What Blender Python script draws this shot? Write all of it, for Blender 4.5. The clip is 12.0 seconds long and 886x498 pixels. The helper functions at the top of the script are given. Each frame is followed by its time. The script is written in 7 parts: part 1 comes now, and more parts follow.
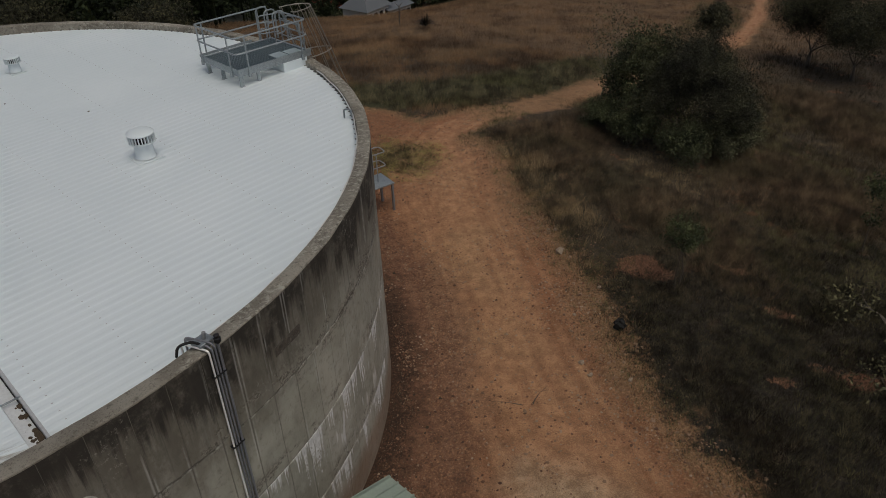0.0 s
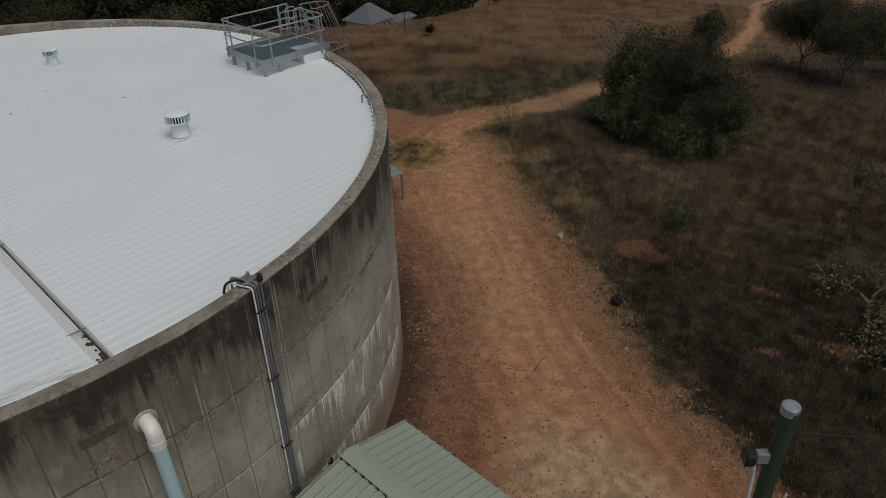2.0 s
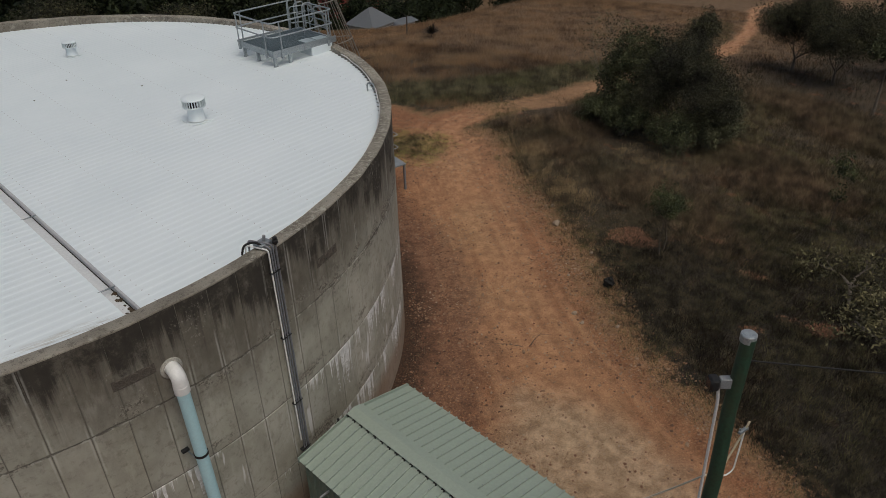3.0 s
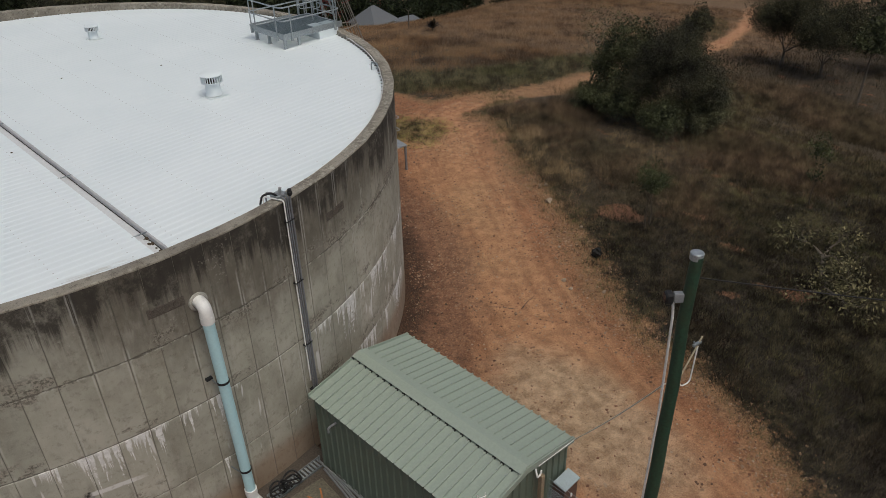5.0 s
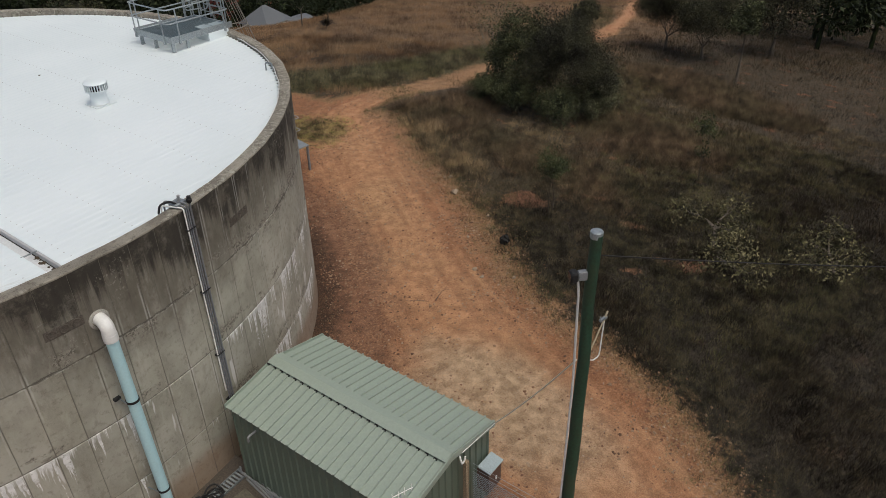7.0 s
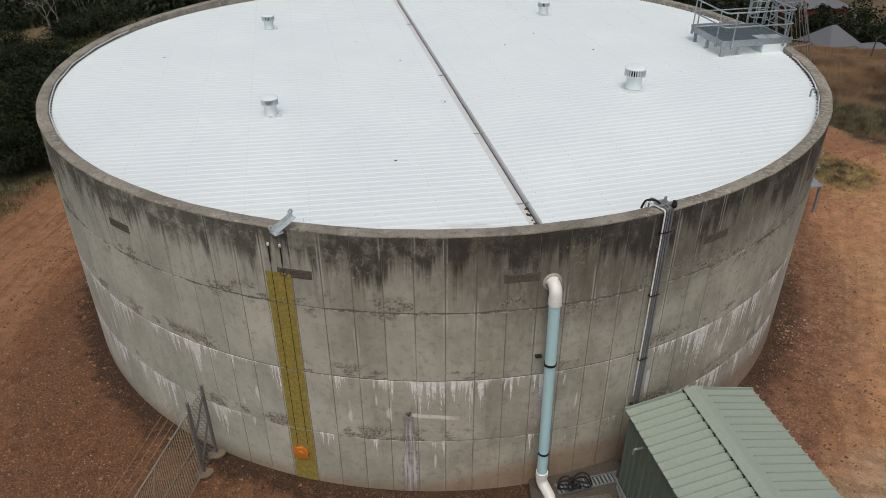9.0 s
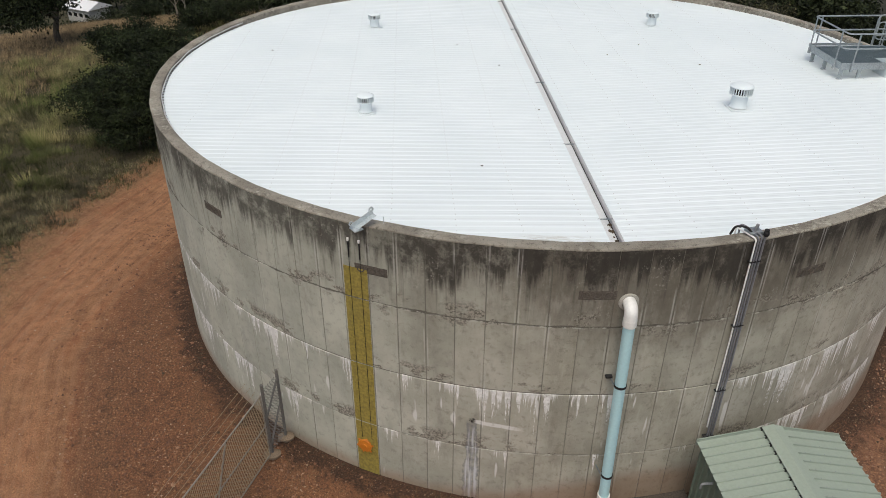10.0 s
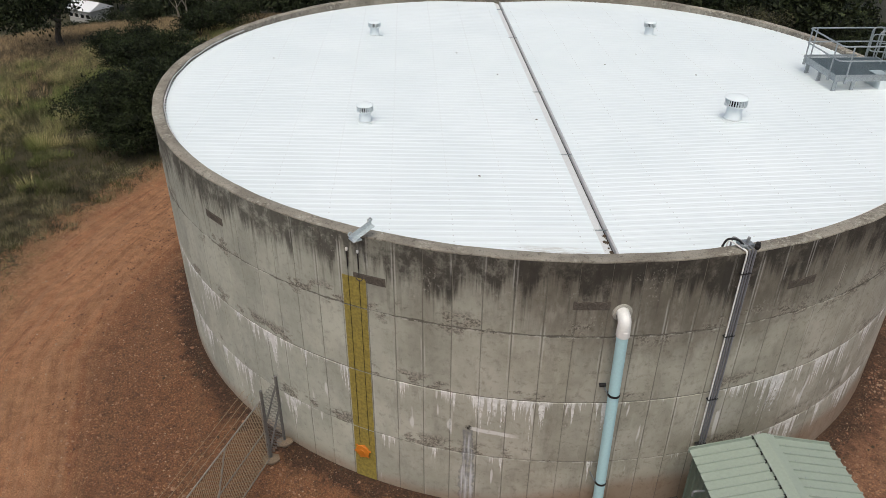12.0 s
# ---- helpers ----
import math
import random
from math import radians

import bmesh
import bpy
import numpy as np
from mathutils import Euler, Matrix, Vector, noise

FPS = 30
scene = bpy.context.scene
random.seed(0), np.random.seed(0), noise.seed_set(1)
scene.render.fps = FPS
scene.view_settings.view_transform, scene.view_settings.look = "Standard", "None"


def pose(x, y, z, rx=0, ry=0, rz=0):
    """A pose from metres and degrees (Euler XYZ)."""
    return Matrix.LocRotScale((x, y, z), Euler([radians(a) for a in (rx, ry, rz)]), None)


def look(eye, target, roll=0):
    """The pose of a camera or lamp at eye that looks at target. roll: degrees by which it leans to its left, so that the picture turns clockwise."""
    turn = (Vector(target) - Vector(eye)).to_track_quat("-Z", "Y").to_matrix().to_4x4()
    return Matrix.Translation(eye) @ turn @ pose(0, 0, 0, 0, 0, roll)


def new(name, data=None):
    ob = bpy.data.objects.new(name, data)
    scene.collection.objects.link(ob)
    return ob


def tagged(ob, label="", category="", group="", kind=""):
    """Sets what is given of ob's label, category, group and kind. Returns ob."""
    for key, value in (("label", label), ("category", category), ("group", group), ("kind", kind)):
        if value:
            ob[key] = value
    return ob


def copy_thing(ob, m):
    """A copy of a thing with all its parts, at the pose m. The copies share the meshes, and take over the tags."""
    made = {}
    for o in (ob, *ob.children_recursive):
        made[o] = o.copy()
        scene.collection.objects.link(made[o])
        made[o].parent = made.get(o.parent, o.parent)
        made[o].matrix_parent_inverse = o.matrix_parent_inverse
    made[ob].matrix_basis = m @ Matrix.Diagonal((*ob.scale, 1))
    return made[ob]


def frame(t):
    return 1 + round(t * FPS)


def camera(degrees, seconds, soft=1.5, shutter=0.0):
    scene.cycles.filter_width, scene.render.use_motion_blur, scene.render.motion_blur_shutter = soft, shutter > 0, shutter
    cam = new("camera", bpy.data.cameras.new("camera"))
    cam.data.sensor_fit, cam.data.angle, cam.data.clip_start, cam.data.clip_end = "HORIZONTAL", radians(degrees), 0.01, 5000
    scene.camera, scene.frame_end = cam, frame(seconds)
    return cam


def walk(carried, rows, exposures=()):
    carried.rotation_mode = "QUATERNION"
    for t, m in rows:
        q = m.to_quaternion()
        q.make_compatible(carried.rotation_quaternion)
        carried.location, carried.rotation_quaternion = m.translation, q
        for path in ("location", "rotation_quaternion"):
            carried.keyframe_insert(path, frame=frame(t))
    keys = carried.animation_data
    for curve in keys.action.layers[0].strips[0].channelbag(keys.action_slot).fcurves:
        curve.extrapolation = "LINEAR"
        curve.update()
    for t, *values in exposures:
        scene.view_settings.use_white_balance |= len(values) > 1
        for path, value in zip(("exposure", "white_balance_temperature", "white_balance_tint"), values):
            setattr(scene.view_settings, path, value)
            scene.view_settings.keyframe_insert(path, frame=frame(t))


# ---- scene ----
cam = camera(62.31, 12.0, soft=0.55)
PATH = [
    (0, (2.310, -16.954, 12.144), (6.985, -10.021, 6.658), -2.02),
    (0.5, (2.164, -17.036, 12.090), (6.838, -10.072, 6.645), -2.16),
    (1, (1.896, -17.286, 12.106), (6.591, -10.311, 6.692), -2.04),
    (1.5, (1.565, -17.638, 12.073), (6.293, -10.645, 6.711), -1.86),
    (2, (1.215, -18.125, 12.092), (5.952, -11.111, 6.766), -1.75),
    (2.5, (0.885, -18.616, 12.079), (5.630, -11.578, 6.793), -1.69),
    (3, (0.568, -19.059, 12.062), (5.323, -12.007, 6.802), -1.58),
    (4.8, (-0.244, -20.343, 12.052), (4.509, -13.281, 6.803), -1.30),
    (5, (-0.305, -20.451, 12.045), (4.443, -13.388, 6.794), -1.37),
    (5.5, (-0.363, -20.545, 12.033), (4.362, -13.484, 6.760), -1.45),
    (6, (-0.383, -20.581, 12.039), (4.331, -13.524, 6.749), -1.41),
    (6.5, (-0.312, -20.581, 12.048), (4.526, -13.620, 6.743), -1.15),
    (6.6, (-0.304, -20.566, 12.041), (4.664, -13.702, 6.730), -1.21),
    (6.7, (-0.299, -20.555, 12.043), (4.852, -13.837, 6.719), -1.34),
    (6.9, (-0.307, -20.544, 12.045), (5.215, -14.127, 6.722), -1.30),
    (7.1, (-0.327, -20.518, 12.046), (5.463, -14.338, 6.727), -1.23),
    (7.3, (-0.355, -20.482, 12.045), (5.581, -14.437, 6.733), -1.14),
    (7.5, (-0.387, -20.440, 12.044), (5.552, -14.392, 6.738), -1.02),
    (7.7, (-0.420, -20.399, 12.042), (5.349, -14.182, 6.744), -0.92),
    (7.9, (-0.448, -20.364, 12.041), (4.931, -13.802, 6.749), -0.81),
    (8.1, (-0.468, -20.337, 12.042), (4.236, -13.273, 6.754), -0.74),
    (8.3, (-0.476, -20.327, 12.044), (3.185, -12.669, 6.758), -0.71),
    (8.4, (-0.423, -20.285, 12.038), (2.717, -12.387, 6.768), -0.49),
    (8.5, (-0.391, -20.264, 12.041), (1.966, -12.104, 6.763), -0.60),
    (8.7, (-0.244, -20.199, 12.007), (1.020, -11.791, 6.744), -0.39),
    (9, (-0.194, -20.182, 12.029), (-0.034, -11.675, 6.774), -0.25),
    (9.2, (-0.036, -20.117, 12.049), (-0.581, -11.632, 6.784), -0.21),
    (9.5, (0.048, -20.139, 12.023), (-1.046, -11.689, 6.789), 0.09),
    (10, (0.080, -20.101, 12.092), (-1.019, -11.654, 6.854), 0.17),
    (10.5, (0.101, -20.065, 12.167), (-1.009, -11.613, 6.939), 0.29),
    (11, (0.075, -20.085, 12.220), (-1.025, -11.633, 6.991), 0.43),
    (11.5, (0.084, -20.140, 12.282), (-1.009, -11.684, 7.056), 0.49),
    (12, (0.131, -20.206, 12.336), (-0.962, -11.747, 7.117), 0.52),
]
EXPOSURE = [(0.0, -1.02), (1.5, -0.96), (3.0, -0.70), (5.0, -0.43), (6.0, -0.32), (6.5, -0.29), (8.4, -0.05), (9.0, -0.19), (9.6, -0.06), (10.5, 0.03), (12.0, 0.05)]
walk(cam, [(t, look(eye, target, roll)) for t, eye, target, roll in PATH], [(t, e, 6650, 5) for t, e in EXPOSURE])

# ---------------------------------------------------------------- light: soft overcast day
world = bpy.data.worlds.new("overcast_sky")
scene.world = world
world.use_nodes = True
wn = world.node_tree.nodes
wn.clear()
sky = wn.new("ShaderNodeTexSky")
sky.sky_type = "NISHITA"
sky.sun_disc = False
sky.sun_elevation = radians(66)
sky.sun_rotation = radians(181)
sky.air_density, sky.dust_density, sky.ozone_density = 0.6, 5.0, 0.4
bg = wn.new("ShaderNodeBackground")
bg.inputs[1].default_value = 0.14
out = wn.new("ShaderNodeOutputWorld")
world.node_tree.links.new(sky.outputs[0], bg.inputs[0])
world.node_tree.links.new(bg.outputs[0], out.inputs[0])
sun = new("sun", bpy.data.lights.new("sun", "SUN"))
sun.data.energy, sun.data.angle, sun.data.color = 1.0, radians(38), (1.0, 0.98, 0.94)
sun.matrix_world = look((-0.3, -14.5, 34.0), (0, 0, 0))

# ---------------------------------------------------------------- node helpers


class Nodes:
    def __init__(self, name):
        self.m = bpy.data.materials.new(name)
        self.m.use_nodes = True
        self.t = self.m.node_tree
        self.b = self.t.nodes["Principled BSDF"]

    def put(self, sock, v):
        if isinstance(v, bpy.types.NodeSocket):
            self.t.links.new(v, sock)
        elif isinstance(v, (tuple, list)):
            sock.default_value = (*v, 1.0) if len(v) == 3 and sock.type == "RGBA" else v
        else:
            sock.default_value = v

    def math(self, op, a, b=0.5, c=0.0, clamp=False):
        n = self.t.nodes.new("ShaderNodeMath")
        n.operation, n.use_clamp = op, clamp
        for s, v in zip(n.inputs, (a, b, c)):
            self.put(s, v)
        return n.outputs[0]

    def mix(self, f, a, b, how="MIX"):
        n = self.t.nodes.new("ShaderNodeMix")
        n.data_type, n.blend_type = "RGBA", how
        self.put(n.inputs["Factor"], f)
        self.put(n.inputs[6], a)
        self.put(n.inputs[7], b)
        return n.outputs[2]

    def step(self, v, a, b, lo=0.0, hi=1.0):
        n = self.t.nodes.new("ShaderNodeMapRange")
        n.interpolation_type = "SMOOTHSTEP"
        for s, q in zip(n.inputs, (v, a, b, lo, hi)):
            self.put(s, q)
        return n.outputs[0]

    def noise(self, where, scale, detail=4.0, rough=0.55, stretch=None):
        n = self.t.nodes.new("ShaderNodeTexNoise")
        n.inputs["Scale"].default_value, n.inputs["Detail"].default_value = scale, detail
        n.inputs["Roughness"].default_value = rough
        if stretch:
            p = self.t.nodes.new("ShaderNodeMapping")
            p.inputs["Scale"].default_value = stretch
            self.t.links.new(where, p.inputs[0])
            where = p.outputs[0]
        self.t.links.new(where, n.inputs["Vector"])
        return n.outputs[0]

    def cells(self, where, scale):
        n = self.t.nodes.new("ShaderNodeTexVoronoi")
        n.inputs["Scale"].default_value = scale
        self.t.links.new(where, n.inputs["Vector"])
        return n.outputs["Distance"], n.outputs["Color"]

    def place(self):
        return self.t.nodes.new("ShaderNodeNewGeometry").outputs["Position"]

    def local(self):
        return self.t.nodes.new("ShaderNodeTexCoord").outputs["Object"]

    def island(self):
        return self.t.nodes.new("ShaderNodeNewGeometry").outputs["Random Per Island"]

    def each(self):
        return self.t.nodes.new("ShaderNodeObjectInfo").outputs["Random"]

    def attribute(self, name):
        n = self.t.nodes.new("ShaderNodeAttribute")
        n.attribute_name = name
        return n.outputs["Fac"]

    def split(self, v):
        n = self.t.nodes.new("ShaderNodeSeparateXYZ")
        self.t.links.new(v, n.inputs[0])
        return n.outputs

    def join(self, x, y, z):
        n = self.t.nodes.new("ShaderNodeCombineXYZ")
        for s, v in zip(n.inputs, (x, y, z)):
            self.put(s, v)
        return n.outputs[0]

    def done(self, color, rough=0.6, metal=0.0, bump=None, depth=0.01, strength=0.6):
        self.put(self.b.inputs["Base Color"], color)
        self.put(self.b.inputs["Roughness"], rough)
        self.put(self.b.inputs["Metallic"], metal)
        if bump is not None:
            n = self.t.nodes.new("ShaderNodeBump")
            n.inputs["Strength"].default_value, n.inputs["Distance"].default_value = strength, depth
            self.t.links.new(bump, n.inputs["Height"])
            self.t.links.new(n.outputs[0], self.b.inputs["Normal"])
        return self.m


def plain(name, color, rough=0.5, metal=0.0, worn=0.25, scale=9.0, spot=None):
    """A surface of one colour with fine grain and larger stains."""
    k = Nodes(name)
    p = k.place()
    fine, big = k.noise(p, scale * 6, 5), k.noise(p, scale * 0.25, 3)
    dark = tuple(c * (1 - worn) for c in color)
    lite = tuple(min(1.0, c * (1 + 0.4 * worn)) for c in color)
    c = k.mix(k.step(fine, 0.3, 0.7), dark, lite)
    c = k.mix(k.math("MULTIPLY", k.step(big, 0.5, 0.75), 0.6 * min(1, worn * 3)), c, spot or tuple(v * 0.7 for v in color))
    return k.done(c, k.step(fine, 0.2, 0.8, max(0.05, rough - 0.1), min(1, rough + 0.1)), metal, fine, 0.004, 0.3)


def leaf_like(name, a, b, c, rough=0.6, tuft_size=1.7):
    """Leaves or blades: a mix of three colours, blade by blade and in patches."""
    k = Nodes(name)
    r, p = k.island(), k.place()
    col = k.mix(r, a, b)
    col = k.mix(k.math("MULTIPLY", k.step(k.noise(p, 0.35, 3), 0.42, 0.62), 0.75), col, c)
    tuft = k.step(k.noise(p, tuft_size, 3, 0.6), 0.36, 0.64)
    col = k.mix(1.0, col, k.mix(tuft, (0.42, 0.42, 0.45), (1.75, 1.68, 1.52)), "MULTIPLY")
    k.b.inputs["Specular IOR Level"].default_value = 0.12
    return k.done(col, rough)


# ---------------------------------------------------------------- materials
def concrete_wall():
    k = Nodes("weathered_concrete")
    p = k.place()
    x, y, z = k.split(p)
    u = k.math("MULTIPLY", k.math("ARCTAN2", y, x), 10.044)
    uz = k.join(u, 0.0, z)
    mul, add, sub = (lambda a, b: k.math("MULTIPLY", a, b)), (lambda a, b: k.math("ADD", a, b)), (lambda a, b: k.math("SUBTRACT", a, b))

    def span(a0, a1, soft=0.5):
        """One between two angles of the wall, in degrees, nought elsewhere."""
        return mul(k.step(u, 0.1753 * a0 - soft, 0.1753 * a0 + soft), k.step(u, 0.1753 * a1 + soft, 0.1753 * a1 - soft))

    n1, n2, n3 = k.noise(uz, 0.9, 6, 0.6), k.noise(uz, 7.0, 6, 0.7), k.noise(uz, 55.0, 4, 0.65)
    n5 = k.noise(k.join(mul(u, 2.2), 3.0, mul(z, 0.7)), 1.6, 7, 0.72)
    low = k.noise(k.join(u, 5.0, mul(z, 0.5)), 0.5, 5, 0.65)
    # the concrete is paler and greyer towards the west, browner towards the east
    west_tone = k.step(add(x, mul(low, 3.0)), 2.6, -3.4)
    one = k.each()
    dark, lite = k.mix(west_tone, (0.30, 0.287, 0.232), (0.38, 0.388, 0.325)), k.mix(west_tone, (0.45, 0.435, 0.37), (0.515, 0.527, 0.448))
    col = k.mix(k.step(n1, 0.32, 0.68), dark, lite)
    col = k.mix(mul(k.step(n5, 0.5, 0.7), 0.5), col, k.mix(west_tone, (0.2, 0.182, 0.143), (0.3, 0.295, 0.265)))
    col = k.mix(mul(k.step(n5, 0.46, 0.3), 0.5), col, lite)
    col = k.mix(mul(k.step(n2, 0.5, 0.68), 0.6), col, k.mix(west_tone, (0.19, 0.172, 0.135), (0.29, 0.285, 0.25)))
    col = k.mix(mul(k.step(n3, 0.45, 0.7), 0.3), col, lite)
    # each pour of a panel has its own grey
    col = k.mix(1.0, col, k.mix(one, (0.93, 0.93, 0.93), (1.06, 1.055, 1.05)), "MULTIPLY")
    pit = k.step(k.noise(uz, 24, 5, 0.75), 0.655, 0.69)
    col = k.mix(mul(pit, 0.8), col, (0.1, 0.088, 0.068))
    # brown mould over the upper lift, heaviest towards the east
    east_share = k.step(add(x, mul(low, 4.0)), -2.5, 4.0, 0.12, 0.76)
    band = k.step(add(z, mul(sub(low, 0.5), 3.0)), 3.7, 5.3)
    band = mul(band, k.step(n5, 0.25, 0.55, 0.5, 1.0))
    col = k.mix(mul(band, east_share), col, (0.095, 0.078, 0.058))
    # black mould below the rim: a ragged band, panel by panel, and thinner runs out of it
    run = k.noise(k.join(mul(u, 2.6), 0.0, mul(z, 0.1)), 1.3, 8, 0.75)
    edge = add(add(5.22, mul(sub(0.5, run), 2.5)), add(mul(sub(0.5, one), 0.4), mul(sub(0.5, k.noise(k.join(u, 7.0, 0.0), 0.35, 3)), 1.5)))
    black = k.step(sub(z, edge), -0.08, 0.36)
    blot = k.step(k.noise(k.join(mul(u, 2.0), 2.0, mul(z, 1.7)), 1.2, 8, 0.78), 0.34, 0.54, 0.3, 1.0)
    # a line right under the rim is dark all the way round
    black = k.math("MAXIMUM", black, mul(k.step(add(z, mul(sub(run, 0.5), 0.5)), 5.66, 5.86), 0.95))
    col = k.mix(mul(mul(black, blot), k.mix(west_tone, (0.95, 0.95, 0.95), (0.8, 0.8, 0.8))), col, (0.034, 0.029, 0.023))
    fine = k.step(k.noise(k.join(mul(u, 9.0), 4.0, mul(z, 0.12)), 1.0, 4, 0.6), 0.54, 0.66)
    col = k.mix(mul(mul(fine, k.step(sub(z, sub(edge, 0.9)), 0.0, 0.8)), 0.4), col, (0.06, 0.052, 0.04))
    # pale lichen in clusters
    speck = mul(k.step(k.noise(uz, 12, 7, 0.8), 0.54, 0.62), k.step(k.noise(uz, 1.3, 4), 0.52, 0.64))
    speck = mul(speck, k.step(z, 4.4, 4.8))
    col = k.mix(mul(speck, 0.6), col, (0.42, 0.4, 0.345))
    # dark seams where the formwork panels met, in places with lime beside them
    beat = k.math("FRACT", add(mul(k.math("ARCTAN2", y, x), 119 / 6.283185), 119 * 89.8 / 360 + 200))
    off = mul(k.math("ABSOLUTE", sub(beat, k.step(beat, 0.499, 0.501))), 0.53)
    rough = add(off, mul(sub(n2, 0.5), 0.02))
    here = k.step(k.noise(k.join(mul(u, 1.9), 9.0, mul(z, 0.45)), 1.0, 4, 0.65), 0.36, 0.56)
    col = k.mix(mul(mul(k.step(rough, 0.014, 0.005), here), 0.42), col, (0.085, 0.073, 0.056))
    pale = mul(mul(k.step(rough, 0.055, 0.03), k.step(rough, 0.012, 0.022)), k.step(k.noise(k.join(mul(u, 2.3), 19.0, mul(z, 0.6)), 1.0, 4, 0.65), 0.5, 0.62))
    col = k.mix(mul(pale, 0.4), col, (0.62, 0.61, 0.57))
    # joints between the lifts: crumbling edges, and lime washed out of them
    wave = mul(sub(k.noise(uz, 3.0, 5), 0.5), 0.07)
    wide = k.noise(k.join(u, 31.0, 0.0), 0.9, 4, 0.6)
    for joint, seed, heavy, light in ((4.45, 3.1, None, 0.0), (2.92, 11.7, add(mul(span(-170, -112, 1.0), 0.6), add(span(-97.5, -78, 0.4), mul(span(-64.5, -36, 0.8), 1.25))), 0.26), (1.38, 23.9, add(mul(span(-62, -34, 0.8), 1.25), mul(span(-172, -116, 1.0), 0.75)), 0.24)):
        drop = sub(add(joint, wave), z)
        # crumbled concrete along the joint, above and below it
        patch = k.step(k.noise(k.join(add(u, seed * 2), seed, mul(z, 1.6)), 1.15, 6, 0.68), 0.545, 0.59)
        near = mul(k.step(drop, -0.42, -0.2), k.step(drop, 0.42 if heavy is None else 0.02, 0.0))
        crumb = k.mix(k.step(k.noise(uz, 19, 6, 0.75), 0.44, 0.56), (0.085, 0.073, 0.056), (0.34, 0.31, 0.26))
        col = k.mix(mul(mul(patch, near), 0.8), col, crumb)
        if heavy is not None:
            some = k.noise(k.join(add(u, seed), seed, 0.0), 1.7, 5, 0.7)
            much = add(mul(heavy, k.step(some, 0.4, 0.6)), mul(k.step(some, 0.54, 0.68), light * 3))
            sway = mul(sub(k.noise(uz, 2.5, 3), 0.5), 0.12)
            comb = k.noise(k.join(mul(add(u, sway), 15.0), seed, mul(z, 0.35)), 1.0, 5, 0.62)
            reach = mul(much, k.step(comb, 0.4, 0.72, 0.12, 1.5))
            lime = mul(k.step(sub(reach, drop), -0.03, 0.2), k.step(drop, -0.012, 0.012))
            lime = mul(lime, k.step(sub(k.noise(uz, 12, 6, 0.75), mul(drop, 0.2)), 0.3, 0.44))
            col = k.mix(mul(lime, 0.95), col, k.mix(k.step(n2, 0.4, 0.6), (0.66, 0.655, 0.64), (0.86, 0.855, 0.84)))
            # single drips with a thick head, some way below the joint
            spot = k.noise(k.join(mul(u, 5.0), seed + 40, mul(z, 0.8)), 1.0, 2, 0.4)
            drip_foot = mul(k.step(spot, 0.665, 0.7), mul(k.step(drop, 0.0, 0.05), k.step(drop, 1.5, 1.0)))
            col = k.mix(mul(drip_foot, 0.75), col, (0.72, 0.715, 0.695))
        thick = add(0.006, mul(k.step(wide, 0.4, 0.7), 0.055 if heavy is None else 0.016))
        crack = k.step(k.math("ABSOLUTE", add(drop, mul(sub(k.noise(uz, 13, 5, 0.7), 0.5), 0.06))), thick, mul(thick, 0.3))
        col = k.mix(mul(crack, 0.85 if heavy is None else 0.5), col, (0.075, 0.063, 0.048))
        lip = k.step(k.math("ABSOLUTE", add(sub(drop, 0.022), mul(sub(n2, 0.5), 0.05))), 0.022, 0.006)
        lip = mul(lip, k.step(k.noise(uz, 5, 6, 0.75), 0.46, 0.6))
        col = k.mix(mul(lip, 0.75), col, (0.52, 0.5, 0.45))
    # an old leak: a cracked hole, a pale crust beside it and a wet run below
    du = add(u, 16.447)
    wob = mul(sub(k.noise(uz, 4.0, 5), 0.5), 0.2)
    half = add(0.075, mul(k.step(z, 2.1, 0.2), 0.075))
    run2 = mul(k.step(k.math("ABSOLUTE", add(du, wob)), add(half, 0.03), half), k.step(z, 2.1, 2.02))
    col = k.mix(mul(run2, mul(k.step(n2, 0.3, 0.6), 0.75)), col, (0.17, 0.175, 0.185))
    strand = k.noise(k.join(mul(u, 16.0), 8.0, mul(z, 0.7)), 1.0, 4, 0.6)
    core = mul(mul(k.step(k.math("ABSOLUTE", add(du, mul(wob, 0.6))), half, mul(half, 0.6)), k.step(z, 2.0, 1.8)), k.step(strand, 0.42, 0.6))
    col = k.mix(mul(core, 0.85), col, (0.62, 0.64, 0.67))
    hole = k.step(add(mul(mul(du, du), 1.0), mul(mul(sub(z, 2.09), sub(z, 2.09)), 1.6)), 0.008, 0.003)
    col = k.mix(mul(hole, k.step(n2, 0.35, 0.5)), col, (0.03, 0.026, 0.022))
    slope = add(sub(z, 2.07), mul(du, 0.09))
    crust = mul(k.step(k.math("ABSOLUTE", add(slope, mul(wob, 0.5))), 0.06, 0.03), k.step(du, 0.02, 0.1))
    crust = mul(crust, k.step(add(du, mul(n2, 0.6)), 1.35, 1.0))
    col = k.mix(mul(crust, mul(k.step(n2, 0.3, 0.45), 0.85)), col, (0.72, 0.715, 0.695))
    # red soil splashed on the foot of the wall
    mud = k.step(sub(add(z, mul(n1, -0.7)), k.step(x, -0.5, 2.5, 0.0, 0.6)), 0.1, -0.45)
    col = k.mix(mul(mud, 0.6), col, (0.24, 0.13, 0.07))
    h = add(mul(n2, 0.7), mul(n3, 0.3))
    return k.done(col, k.step(n2, 0.2, 0.8, 0.78, 0.95), 0, h, 0.02, 0.55)


